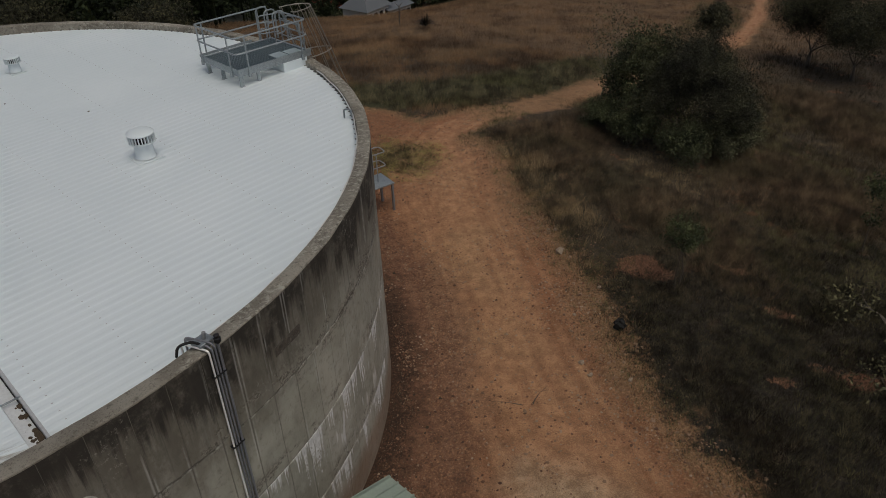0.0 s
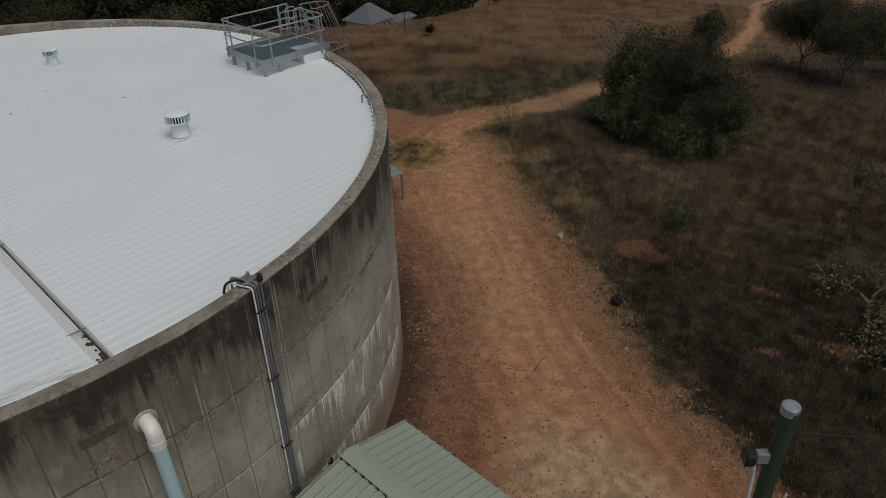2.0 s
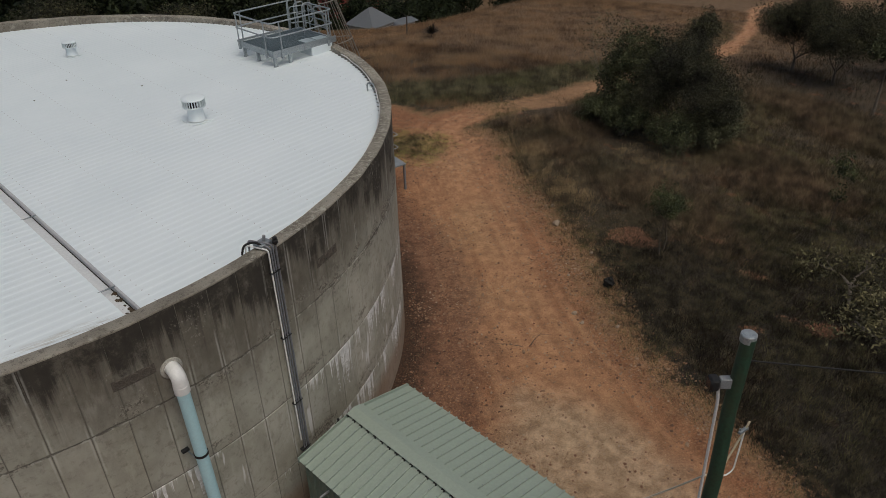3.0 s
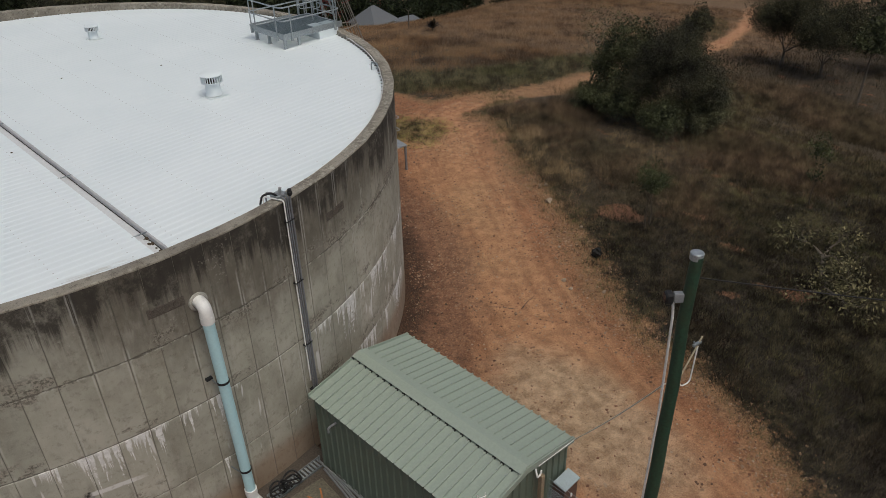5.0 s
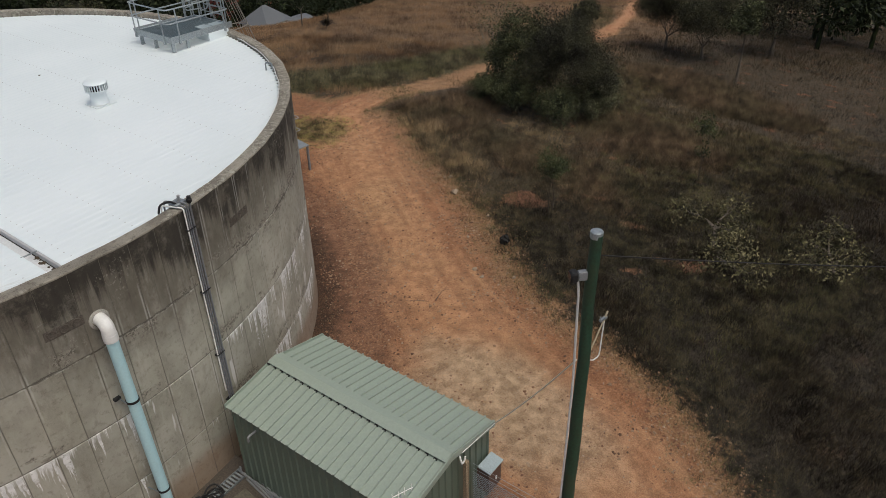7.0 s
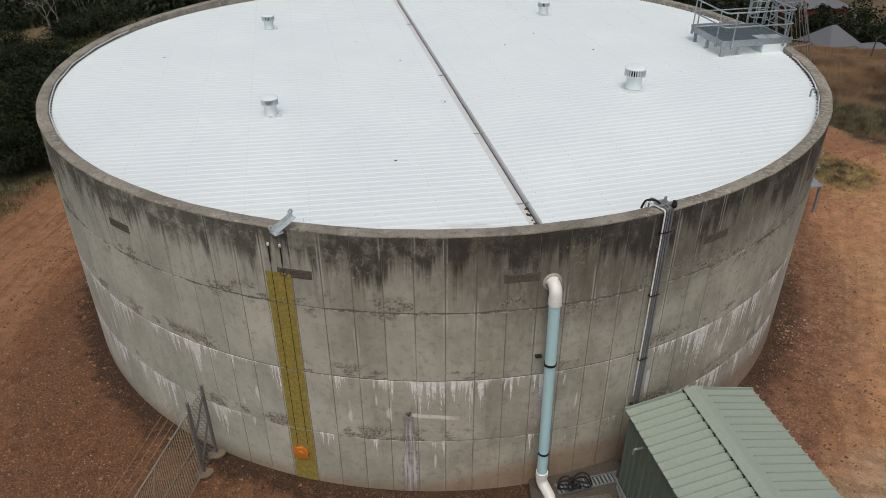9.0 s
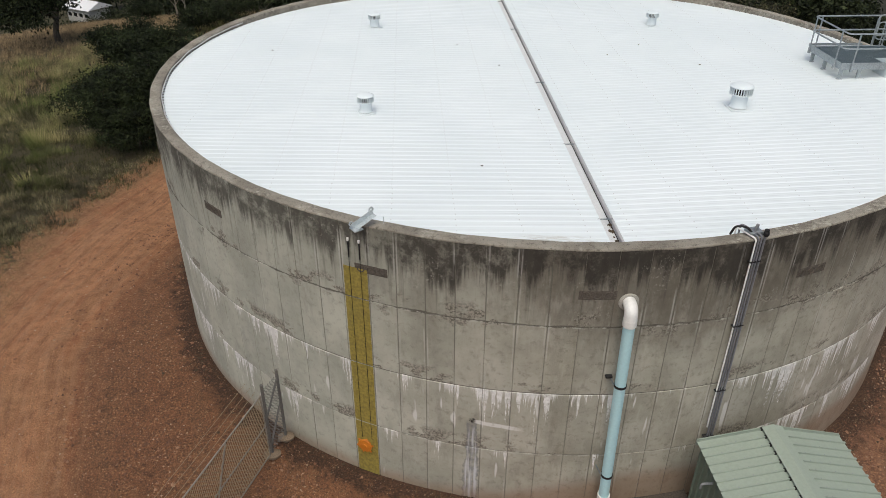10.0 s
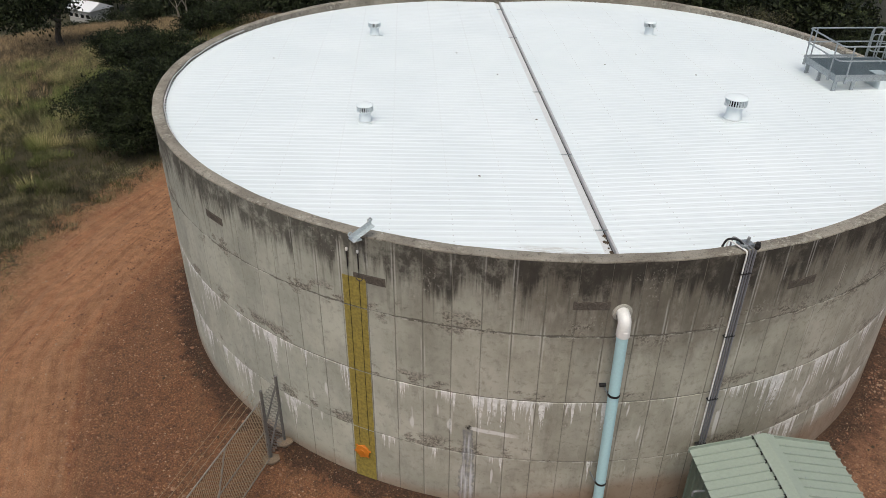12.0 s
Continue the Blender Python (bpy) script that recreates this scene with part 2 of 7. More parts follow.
def rim_concrete():
    k = Nodes("lichen_concrete")
    p = k.place()
    a, b, c = k.noise(p, 1.2, 5), k.noise(p, 9, 6, 0.7), k.noise(p, 45, 4, 0.7)
    col = k.mix(k.step(a, 0.35, 0.65), (0.2, 0.178, 0.145), (0.335, 0.307, 0.255))
    col = k.mix(k.math("MULTIPLY", k.step(b, 0.52, 0.66), 0.7), col, (0.085, 0.073, 0.056))
    col = k.mix(k.math("MULTIPLY", k.step(c, 0.5, 0.66), 0.4), col, (0.34, 0.31, 0.25))
    col = k.mix(k.math("MULTIPLY", k.step(c, 0.46, 0.34), 0.55), col, (0.05, 0.044, 0.034))
    blot = k.noise(p, 11, 7, 0.72)
    x, y, z = k.split(p)
    east = k.step(k.math("ADD", x, k.math("MULTIPLY", k.noise(p, 0.4, 3), 6.0)), 5.0, 9.5, 0.0, 0.14)
    lich = k.math("MULTIPLY", k.step(blot, 0.5, 0.58), k.step(k.math("ADD", k.noise(p, 1.5, 4), east), 0.5, 0.62))
    col = k.mix(k.math("MULTIPLY", lich, 0.75), col, (0.46, 0.44, 0.37))
    return k.done(col, 0.92, 0, k.math("ADD", b, c), 0.03, 0.7)


def white_sheet():
    k = Nodes("white_painted_steel")
    p = k.place()
    a, b = k.noise(p, 0.35, 4), k.noise(p, 14, 4)
    col = k.mix(k.step(a, 0.3, 0.7), (0.705, 0.775, 0.8), (0.75, 0.815, 0.838))
    col = k.mix(k.math("MULTIPLY", k.step(b, 0.62, 0.8), 0.18), col, (0.6, 0.6, 0.57))
    # silt and dead leaves washed to the low end of the valley
    x, y, z = k.split(p)
    dx, dy = k.math("SUBTRACT", x, 0.9), k.math("SUBTRACT", y, -9.35)
    far = k.math("ADD", k.math("MULTIPLY", k.math("MULTIPLY", dx, dx), 0.55), k.math("MULTIPLY", k.math("MULTIPLY", dy, dy), 5.0))
    silt = k.math("MULTIPLY", k.step(far, 1.1, 0.1), k.step(k.noise(p, 5, 5, 0.7, (0.35, 3.0, 1.0)), 0.42, 0.66))
    col = k.mix(k.math("MULTIPLY", silt, 0.75), col, (0.28, 0.23, 0.16))
    return k.done(col, k.step(b, 0.2, 0.8, 0.42, 0.55))


def earth():
    k = Nodes("red_gravel_earth_and_turf")
    p = k.place()
    soil, lane, lush, field = (k.attribute(q) for q in ("soil", "lane", "lush", "field"))
    n0, n1, n2, n3 = k.noise(p, 0.22, 4), k.noise(p, 1.1, 6, 0.65), k.noise(p, 7, 6, 0.7), k.noise(p, 42, 4, 0.65)
    n4, n5 = k.noise(p, 19, 5, 0.7), k.noise(p, 2.8, 6, 0.7)
    # wheel streaks that follow the track
    way = k.join(k.math("MULTIPLY", k.attribute("across"), 2.6), k.math("MULTIPLY", k.attribute("along"), 0.16), 0.0)
    streak = k.noise(way, 1.0, 6, 0.62)
    red = k.mix(k.step(n1, 0.3, 0.7), (0.255, 0.11, 0.055), (0.34, 0.16, 0.085))
    red = k.mix(k.math("MULTIPLY", k.step(n0, 0.4, 0.65), 0.5), red, (0.28, 0.145, 0.078))
    pale = k.mix(k.step(n5, 0.3, 0.7), (0.44, 0.236, 0.132), (0.485, 0.28, 0.164))
    pale = k.mix(k.math("MULTIPLY", k.step(n0, 0.5, 0.68), 0.55), pale, (0.49, 0.315, 0.185))
    worn = k.math("ADD", lane, k.math("MULTIPLY", k.math("SUBTRACT", streak, 0.5), 2.3))
    worn = k.math("ADD", worn, k.math("MULTIPLY", k.math("SUBTRACT", n1, 0.5), 0.4))
    col = k.mix(k.math("MULTIPLY", k.step(worn, 0.1, 1.05), 0.9), red, pale)
    rut = k.math("MULTIPLY", k.step(streak, 0.47, 0.36), k.step(lane, 0.15, 0.5))
    col = k.mix(k.math("MULTIPLY", k.math("MULTIPLY", rut, k.step(n1, 0.38, 0.62)), 0.3), col, (0.3, 0.13, 0.064))
    side = k.math("ADD", k.math("ABSOLUTE", k.attribute("across")), k.math("MULTIPLY", k.math("SUBTRACT", n1, 0.5), 0.35))
    for gauge in (0.8, 1.35):
        tyre = k.step(k.math("ABSOLUTE", k.math("SUBTRACT", side, gauge)), 0.2, 0.06)
        tyre = k.math("MULTIPLY", k.math("MULTIPLY", tyre, k.step(n0, 0.36, 0.6)), k.step(lane, 0.15, 0.6))
        col = k.mix(k.math("MULTIPLY", tyre, 0.26), col, (0.24, 0.103, 0.053))
    # dry brown litter and dust on the west side
    ex, ey, ez = k.split(p)
    west = k.step(k.math("ADD", ex, k.math("MULTIPLY", n0, 6.0)), 3.0, -3.0)
    dust = k.math("MULTIPLY", west, k.step(k.math("ADD", streak, k.math("MULTIPLY", n1, 0.5)), 0.66, 0.86))
    col = k.mix(k.math("MULTIPLY", dust, 0.7), col, (0.27, 0.148, 0.082))
    col = k.mix(k.math("MULTIPLY", k.math("MULTIPLY", west, k.step(lane, 0.75, 0.2, 0.15, 1.0)), 0.62), col, (0.15, 0.08, 0.043))
    # pale crusher dust where vehicles turn beside the shed
    sx, sy = k.math("SUBTRACT", ex, 9.0), k.math("MULTIPLY", k.math("ADD", ey, 12.2), 0.5)
    far = k.math("ADD", k.math("MULTIPLY", sx, sx), k.math("MULTIPLY", sy, sy))
    dusty = k.step(k.math("ADD", far, k.math("MULTIPLY", n1, 3.0)), 5.2, 2.0)
    col = k.mix(k.math("MULTIPLY", dusty, 0.7), col, k.mix(k.step(n5, 0.35, 0.65), (0.36, 0.285, 0.2), (0.5, 0.41, 0.31)))
    loose = k.step(lane, 0.05, 0.7, 0.85, 0.06)
    col = k.mix(k.math("MULTIPLY", k.math("MULTIPLY", k.step(n5, 0.5, 0.7), loose), k.step(west, 0.0, 1.0, 0.22, 0.6)), col, (0.1, 0.052, 0.03))
    col = k.mix(k.math("MULTIPLY", k.math("MULTIPLY", k.step(n2, 0.5, 0.64), loose), k.step(west, 0.0, 1.0, 0.32, 0.7)), col, (0.075, 0.04, 0.024))
    col = k.mix(k.math("MULTIPLY", k.math("MULTIPLY", k.step(n4, 0.52, 0.62), loose), k.step(west, 0.0, 1.0, 0.5, 0.75)), col, (0.06, 0.034, 0.021))
    col = k.mix(k.math("MULTIPLY", k.step(n4, 0.45, 0.36), 0.55), col, (0.5, 0.31, 0.18))
    col = k.mix(k.math("MULTIPLY", k.step(n3, 0.56, 0.7), 0.5), col, (0.45, 0.31, 0.2))
    d, cc = k.cells(p, 26.0)
    r, g, b2 = k.split(cc)
    peb = k.math("MULTIPLY", k.step(d, 0.32, 0.2), k.step(r, 0.76, 0.82))
    peb = k.math("MULTIPLY", peb, k.step(k.math("ADD", k.noise(p, 2.2, 4), k.math("MULTIPLY", loose, 0.1)), 0.46, 0.6))
    col = k.mix(k.math("MULTIPLY", peb, 0.85), col, k.mix(k.step(g, 0.3, 0.5), (0.29, 0.14, 0.077), (0.54, 0.39, 0.26)))
    litter = k.mix(k.step(n2, 0.35, 0.65), (0.034, 0.027, 0.018), (0.085, 0.066, 0.042))
    litter = k.mix(k.math("MULTIPLY", k.step(n3, 0.5, 0.7), 0.5), litter, (0.14, 0.105, 0.065))
    litter = k.mix(k.math("MULTIPLY", k.step(n1, 0.58, 0.66), 0.8), litter, (0.21, 0.095, 0.05))
    scrub = k.attribute("scrub")
    litter = k.mix(k.math("MULTIPLY", scrub, 0.85), litter, k.mix(k.step(n2, 0.4, 0.62), (0.012, 0.010, 0.007), (0.04, 0.032, 0.021)))
    litter = k.mix(k.math("MULTIPLY", k.math("MULTIPLY", scrub, k.step(n4, 0.58, 0.66)), 0.6), litter, (0.12, 0.11, 0.065))
    litter = k.mix(k.math("MULTIPLY", lush, 0.85), litter, (0.06, 0.064, 0.03))
    # canopy shade put into the ground colour below the northern trees
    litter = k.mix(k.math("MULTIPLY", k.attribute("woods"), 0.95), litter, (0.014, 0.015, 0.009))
    litter = k.mix(field, litter, k.mix(k.step(n1, 0.3, 0.7), (0.12, 0.075, 0.04), (0.2, 0.132, 0.077)))
    edge = k.math("ADD", soil, k.math("MULTIPLY", k.math("SUBTRACT", n1, 0.5), 0.9))
    edge = k.math("ADD", edge, k.math("MULTIPLY", k.math("SUBTRACT", n2, 0.5), 0.7))
    shoulder = k.mix(k.step(n4, 0.4, 0.62), (0.36, 0.235, 0.135), (0.19, 0.118, 0.066))
    shoulder = k.mix(k.math("MULTIPLY", peb, 0.8), shoulder, k.mix(k.step(g, 0.3, 0.6), (0.12, 0.07, 0.045), (0.5, 0.42, 0.32)))
    shoulder = k.mix(k.math("MULTIPLY", k.step(n5, 0.54, 0.66), 0.45), shoulder, (0.085, 0.075, 0.034))
    col = k.mix(k.math("MULTIPLY", k.step(edge, 0.9, 0.5), 0.75), col, shoulder)
    col = k.mix(k.step(edge, 0.52, 0.24), col, litter)
    bald = k.step(k.math("ADD", k.attribute("bare"), k.math("MULTIPLY", k.math("SUBTRACT", n2, 0.5), 1.6)), 0.4, 0.75)
    clay = k.mix(k.step(n4, 0.38, 0.6), (0.13, 0.062, 0.036), (0.3, 0.155, 0.095))
    clay = k.mix(k.math("MULTIPLY", peb, 0.8), clay, (0.42, 0.3, 0.22))
    col = k.mix(k.math("MULTIPLY", bald, 0.85), col, clay)
    # the ground turns darker and grittier along the foot of the tank
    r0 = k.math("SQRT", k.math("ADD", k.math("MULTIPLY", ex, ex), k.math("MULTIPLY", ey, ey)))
    drip_foot = k.step(k.math("ADD", r0, k.math("ADD", k.math("MULTIPLY", k.math("SUBTRACT", n5, 0.5), 1.3), k.math("MULTIPLY", k.math("SUBTRACT", n4, 0.5), 1.4))), k.step(ex, -1.0, 3.0, 10.75, 11.1), 10.3)
    # a wider mauve brown band on the east side
    mauve_band = k.step(k.math("ADD", r0, k.math("MULTIPLY", k.math("SUBTRACT", n1, 0.5), 2.6)), 12.9, 11.5)
    mauve_band = k.math("MULTIPLY", k.math("MULTIPLY", mauve_band, k.step(n4, 0.3, 0.55)), k.step(ex, 2.0, 6.0))
    col = k.mix(k.math("MULTIPLY", mauve_band, 0.74), col, k.mix(k.step(n2, 0.4, 0.6), (0.1, 0.06, 0.045), (0.22, 0.125, 0.085)))
    dark_tone = k.mix(k.step(n4, 0.4, 0.6), (0.026, 0.015, 0.009), (0.092, 0.05, 0.029))
    dark_tone = k.mix(k.math("MULTIPLY", peb, 0.8), dark_tone, (0.42, 0.36, 0.29))
    col = k.mix(k.math("MULTIPLY", drip_foot, 0.92), col, dark_tone)
    grit = k.step(k.math("ADD", k.math("MULTIPLY", k.noise(p, 40, 4, 0.75), 0.6), k.math("MULTIPLY", n5, 0.4)), 0.38, 0.62)
    col = k.mix(1.0, col, k.mix(grit, (0.68, 0.63, 0.565), (1.33, 1.265, 1.145)), "MULTIPLY")
    col = k.mix(k.math("MULTIPLY", west, 0.9), col, k.mix(1.0, col, (0.83, 0.775, 0.735), "MULTIPLY"))
    ridge = k.math("MULTIPLY", k.math("MULTIPLY", west, lane), k.step(k.noise(way, 2.2, 5, 0.65), 0.5, 0.6))
    col = k.mix(k.math("MULTIPLY", ridge, 0.36), col, (0.36, 0.205, 0.12))
    furrow = k.math("MULTIPLY", k.math("MULTIPLY", west, lane), k.step(k.noise(way, 2.2, 5, 0.65), 0.44, 0.36))
    col = k.mix(k.math("MULTIPLY", furrow, 0.42), col, (0.12, 0.06, 0.034))
    h = k.math("ADD", k.math("MULTIPLY", n2, 0.25), k.math("ADD", k.math("MULTIPLY", n4, 0.45), k.math("ADD", k.math("MULTIPLY", n3, 0.15), k.math("MULTIPLY", peb, 0.5))))
    return k.done(col, 0.95, 0, h, 0.12, 1.0)


def galvanised(name="galvanised_steel", tone=0.4):
    k = Nodes(name)
    p = k.place()
    _, c = k.cells(p, 45)
    r, g, b = k.split(c)
    n = k.noise(p, 6, 5)
    col = k.mix(r, (tone * 0.78, tone * 0.87, tone * 0.91), (tone * 1.06, tone * 1.17, tone * 1.22))
    col = k.mix(k.math("MULTIPLY", k.step(n, 0.5, 0.75), 0.5), col, (tone * 0.6, tone * 0.62, tone * 0.62))
    return k.done(col, k.step(n, 0.2, 0.8, 0.38, 0.6), 0.55, n, 0.003, 0.25)


def bark(name, a, b):
    k = Nodes(name)
    p = k.place()
    n = k.noise(p, 9, 6, 0.7, (1, 1, 0.2))
    return k.done(k.mix(k.step(n, 0.3, 0.7), a, b), 0.9, 0, n, 0.02, 0.8)


M_CONC, M_RIM, M_ROOF, M_EARTH, M_GALV = concrete_wall(), rim_concrete(), white_sheet(), earth(), galvanised()
M_JOINT = plain("joint_mortar", (0.19, 0.177, 0.15), 0.95, 0, 0.4)
M_ZINC = galvanised("dull_zinc", 0.31)
M_WARMGALV = plain("dusty_galvanised_tube", (0.3, 0.28, 0.245), 0.55, 0.2, 0.2, 6)
M_PALEGUTTER = plain("pale_gutter_floor", (0.68, 0.7, 0.71), 0.5, 0, 0.1, 4)
M_PALEZINC = plain("pale_zincalume", (0.5, 0.51, 0.52), 0.5, 0.1, 0.12, 4)
M_WHITE = plain("white_pvc", (0.82, 0.815, 0.79), 0.35, 0, 0.06, 5, (0.6, 0.57, 0.5))
M_BLUE = plain("pale_blue_pvc", (0.49, 0.74, 0.79), 0.4, 0, 0.06, 4, (0.44, 0.67, 0.72))
M_MORTAR = plain("pale_mortar", (0.4, 0.385, 0.34), 0.9, 0, 0.3, 8)
M_BLACK = plain("black_plastic", (0.014, 0.014, 0.015), 0.75, 0, 0.3)
M_GREYPIPE = plain("grey_conduit", (0.24, 0.25, 0.26), 0.45, 0, 0.2)
M_SHED = plain("sage_green_steel", (0.13, 0.165, 0.128), 0.5, 0, 0.1, 4, (0.14, 0.175, 0.138))
M_SHEDROOF = plain("sage_green_roof_steel", (0.30, 0.355, 0.30), 0.5, 0, 0.06, 3, (0.27, 0.325, 0.275))
M_YELLOW = plain("ochre_yellow_paint", (0.32, 0.25, 0.055), 0.8, 0, 0.3, 3, (0.23, 0.19, 0.06))
M_CREAM = plain("cream_cable_sheath", (0.78, 0.72, 0.6), 0.6, 0, 0.1, 5)
M_ORANGE = plain("orange_paint", (0.62, 0.2, 0.02), 0.5, 0, 0.15)
M_SPRAY = plain("orange_spray_paint", (0.46, 0.17, 0.05), 0.8, 0, 0.35)
M_SLAB = plain("dark_stained_slab", (0.10, 0.082, 0.066), 0.9, 0, 0.5, 5)
M_LID = plain("mossy_concrete_lid", (0.15, 0.135, 0.1), 0.9, 0, 0.45, 5)
M_TIMBER = plain("weathered_timber", (0.3, 0.23, 0.15), 0.85, 0, 0.4, 8)
M_POLE = plain("green_treated_timber", (0.022, 0.062, 0.036), 0.6, 0, 0.4, 4, (0.05, 0.06, 0.03))
M_FOOTING = plain("earth_stained_concrete", (0.24, 0.18, 0.125), 0.9, 0, 0.4, 9)
M_STONE = plain("pale_stone", (0.36, 0.28, 0.2), 0.9, 0, 0.4, 12)
M_DEBRIS = plain("leaf_litter", (0.075, 0.052, 0.03), 0.95, 0, 0.5, 20)
M_CHAR = plain("charred_wood", (0.012, 0.011, 0.010), 0.95, 0, 0.4)
M_HOUSEROOF = plain("grey_house_roof", (0.135, 0.145, 0.155), 0.5, 0, 0.12, 1)
M_HOUSEWALL = plain("pale_house_wall", (0.5, 0.49, 0.46), 0.8, 0, 0.2, 1)
M_REDWALL = plain("red_house_wall", (0.26, 0.05, 0.04), 0.8, 0, 0.2, 1)
M_DARKGLASS = plain("dark_window_glass", (0.02, 0.022, 0.025), 0.1, 0, 0.1)
M_BARK = bark("grey_brown_bark", (0.05, 0.04, 0.03), (0.13, 0.11, 0.085))
M_DEADBARK = bark("bleached_bark", (0.16, 0.14, 0.115), (0.30, 0.27, 0.22))
M_LEAF = leaf_like("dark_green_leaves", (0.034, 0.042, 0.022), (0.10, 0.112, 0.062), (0.062, 0.068, 0.038))
M_LEAF2 = leaf_like("grey_green_leaves", (0.05, 0.055, 0.033), (0.135, 0.138, 0.085), (0.085, 0.088, 0.053))
M_LEAFDUSK = leaf_like("dull_grey_green_leaves", (0.028, 0.029, 0.022), (0.078, 0.078, 0.045), (0.036, 0.037, 0.028))
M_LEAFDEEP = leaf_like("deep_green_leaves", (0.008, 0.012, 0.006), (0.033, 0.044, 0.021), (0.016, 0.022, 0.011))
M_LEAFLIME = leaf_like("fresh_green_leaves", (0.036, 0.048, 0.022), (0.09, 0.104, 0.05), (0.055, 0.068, 0.034))
M_LEAFPALE = leaf_like("pale_olive_leaves", (0.04, 0.04, 0.022), (0.19, 0.175, 0.1), (0.09, 0.088, 0.05))
M_DRY = leaf_like("dry_grass", (0.07, 0.058, 0.037), (0.3, 0.235, 0.155), (0.13, 0.11, 0.066))
M_SWEPT = leaf_like("swept_red_straw_grass", (0.066, 0.05, 0.034), (0.22, 0.158, 0.105), (0.1, 0.085, 0.054))
M_FIELD = leaf_like("red_brown_field_grass", (0.135, 0.084, 0.049), (0.265, 0.172, 0.107), (0.23, 0.162, 0.104), 0.6, 0.45)
M_GREENGRASS = leaf_like("green_grass", (0.055, 0.06, 0.027), (0.175, 0.17, 0.088), (0.15, 0.132, 0.08))
M_WESTGRASS = leaf_like("deep_green_bank_grass", (0.018, 0.024, 0.01), (0.075, 0.082, 0.033), (0.035, 0.048, 0.016))
M_TUSSOCK = leaf_like("green_and_straw_tussock", (0.1, 0.115, 0.045), (0.42, 0.375, 0.22), (0.11, 0.15, 0.045), 0.6, 0.8)
M_SCRUB = leaf_like("dark_scrub", (0.009, 0.008, 0.006), (0.06, 0.046, 0.033), (0.03, 0.024, 0.017))
M_VERGE = leaf_like("grey_green_verge_grass", (0.062, 0.063, 0.035), (0.25, 0.228, 0.155), (0.1, 0.1, 0.052))
M_FRINGE = leaf_like("grey_green_weeds", (0.05, 0.052, 0.026), (0.2, 0.185, 0.11), (0.1, 0.1, 0.05), 0.6, 2.6)
M_SLOPE = leaf_like("brown_slope_grass", (0.034, 0.028, 0.018), (0.1, 0.075, 0.049), (0.056, 0.049, 0.03), 0.6, 0.8)
M_GREYWEED = leaf_like("dull_grey_weeds", (0.045, 0.042, 0.03), (0.16, 0.14, 0.1), (0.085, 0.082, 0.052), 0.6, 2.2)
M_LAWN = leaf_like("short_green_grass", (0.17, 0.2, 0.06), (0.34, 0.35, 0.14), (0.34, 0.29, 0.15))
M_WHITEROOF = plain("white_house_roof", (0.75, 0.76, 0.77), 0.5, 0, 0.1, 1)
M_STRAW = leaf_like("straw_grass", (0.18, 0.135, 0.085), (0.4, 0.315, 0.205), (0.29, 0.225, 0.14))

# ---------------------------------------------------------------- mesh helpers
def thing(name, label, category, at=(0, 0, 0), group="", kind="", turn=0.0):
    ob = new(name)
    ob.matrix_world = pose(*at, 0, 0, turn)
    ob.empty_display_size = 0.2
    return tagged(ob, label, category, group, kind)


def as_mesh(bm, name, material, smooth=True):
    me = bpy.data.meshes.new(name)
    bm.normal_update()
    bm.to_mesh(me)
    bm.free()
    me.materials.append(material)
    if smooth:
        me.shade_smooth()
        me.set_sharp_from_angle(angle=radians(40))
    return me


def part(name, bm, material, parent, label="", smooth=True):
    """One mesh under a thing or a part; its points are in the parent's own frame."""
    me = bm if isinstance(bm, bpy.types.Mesh) else as_mesh(bm, name, material, smooth)
    ob = new(name, me)
    ob.parent = parent
    return tagged(ob, label)


def solo(name, bm, material, label, category, group="", kind="", smooth=True, at=None):
    me = bm if isinstance(bm, bpy.types.Mesh) else as_mesh(bm, name, material, smooth)
    ob = new(name, me)
    if at is not None:
        ob.matrix_world = at
    return tagged(ob, label, category, group, kind)


def from_arrays(name, v, f, material, smooth=False):
    """A mesh from numpy points and triangles."""
    me = bpy.data.meshes.new(name)
    v, f = np.asarray(v, np.float32), np.asarray(f, np.int32)
    me.vertices.add(len(v))
    me.vertices.foreach_set("co", v.ravel())
    n = f.shape[1]
    me.loops.add(f.size)
    me.loops.foreach_set("vertex_index", f.ravel())
    me.polygons.add(len(f))
    me.polygons.foreach_set("loop_start", np.arange(0, f.size, n, dtype=np.int32))
    me.polygons.foreach_set("loop_total", np.full(len(f), n, np.int32))
    me.update(calc_edges=True)
    me.materials.append(material)
    if smooth:
        me.shade_smooth()
    else:
        me.shade_flat()
    return me


def box(bm, lo, hi, bevel=0.0, m=None):
    r = bmesh.ops.create_cube(bm, size=1.0)
    c = [(a + b) / 2 for a, b in zip(lo, hi)]
    s = [abs(b - a) for a, b in zip(lo, hi)]
    bmesh.ops.transform(bm, matrix=(m or Matrix()) @ Matrix.Translation(c) @ Matrix.Diagonal((*s, 1)), verts=r["verts"])
    if bevel:
        es = {e for v in r["verts"] for e in v.link_edges}
        bmesh.ops.bevel(bm, geom=list(es), offset=bevel, segments=1, affect="EDGES")
    return bm


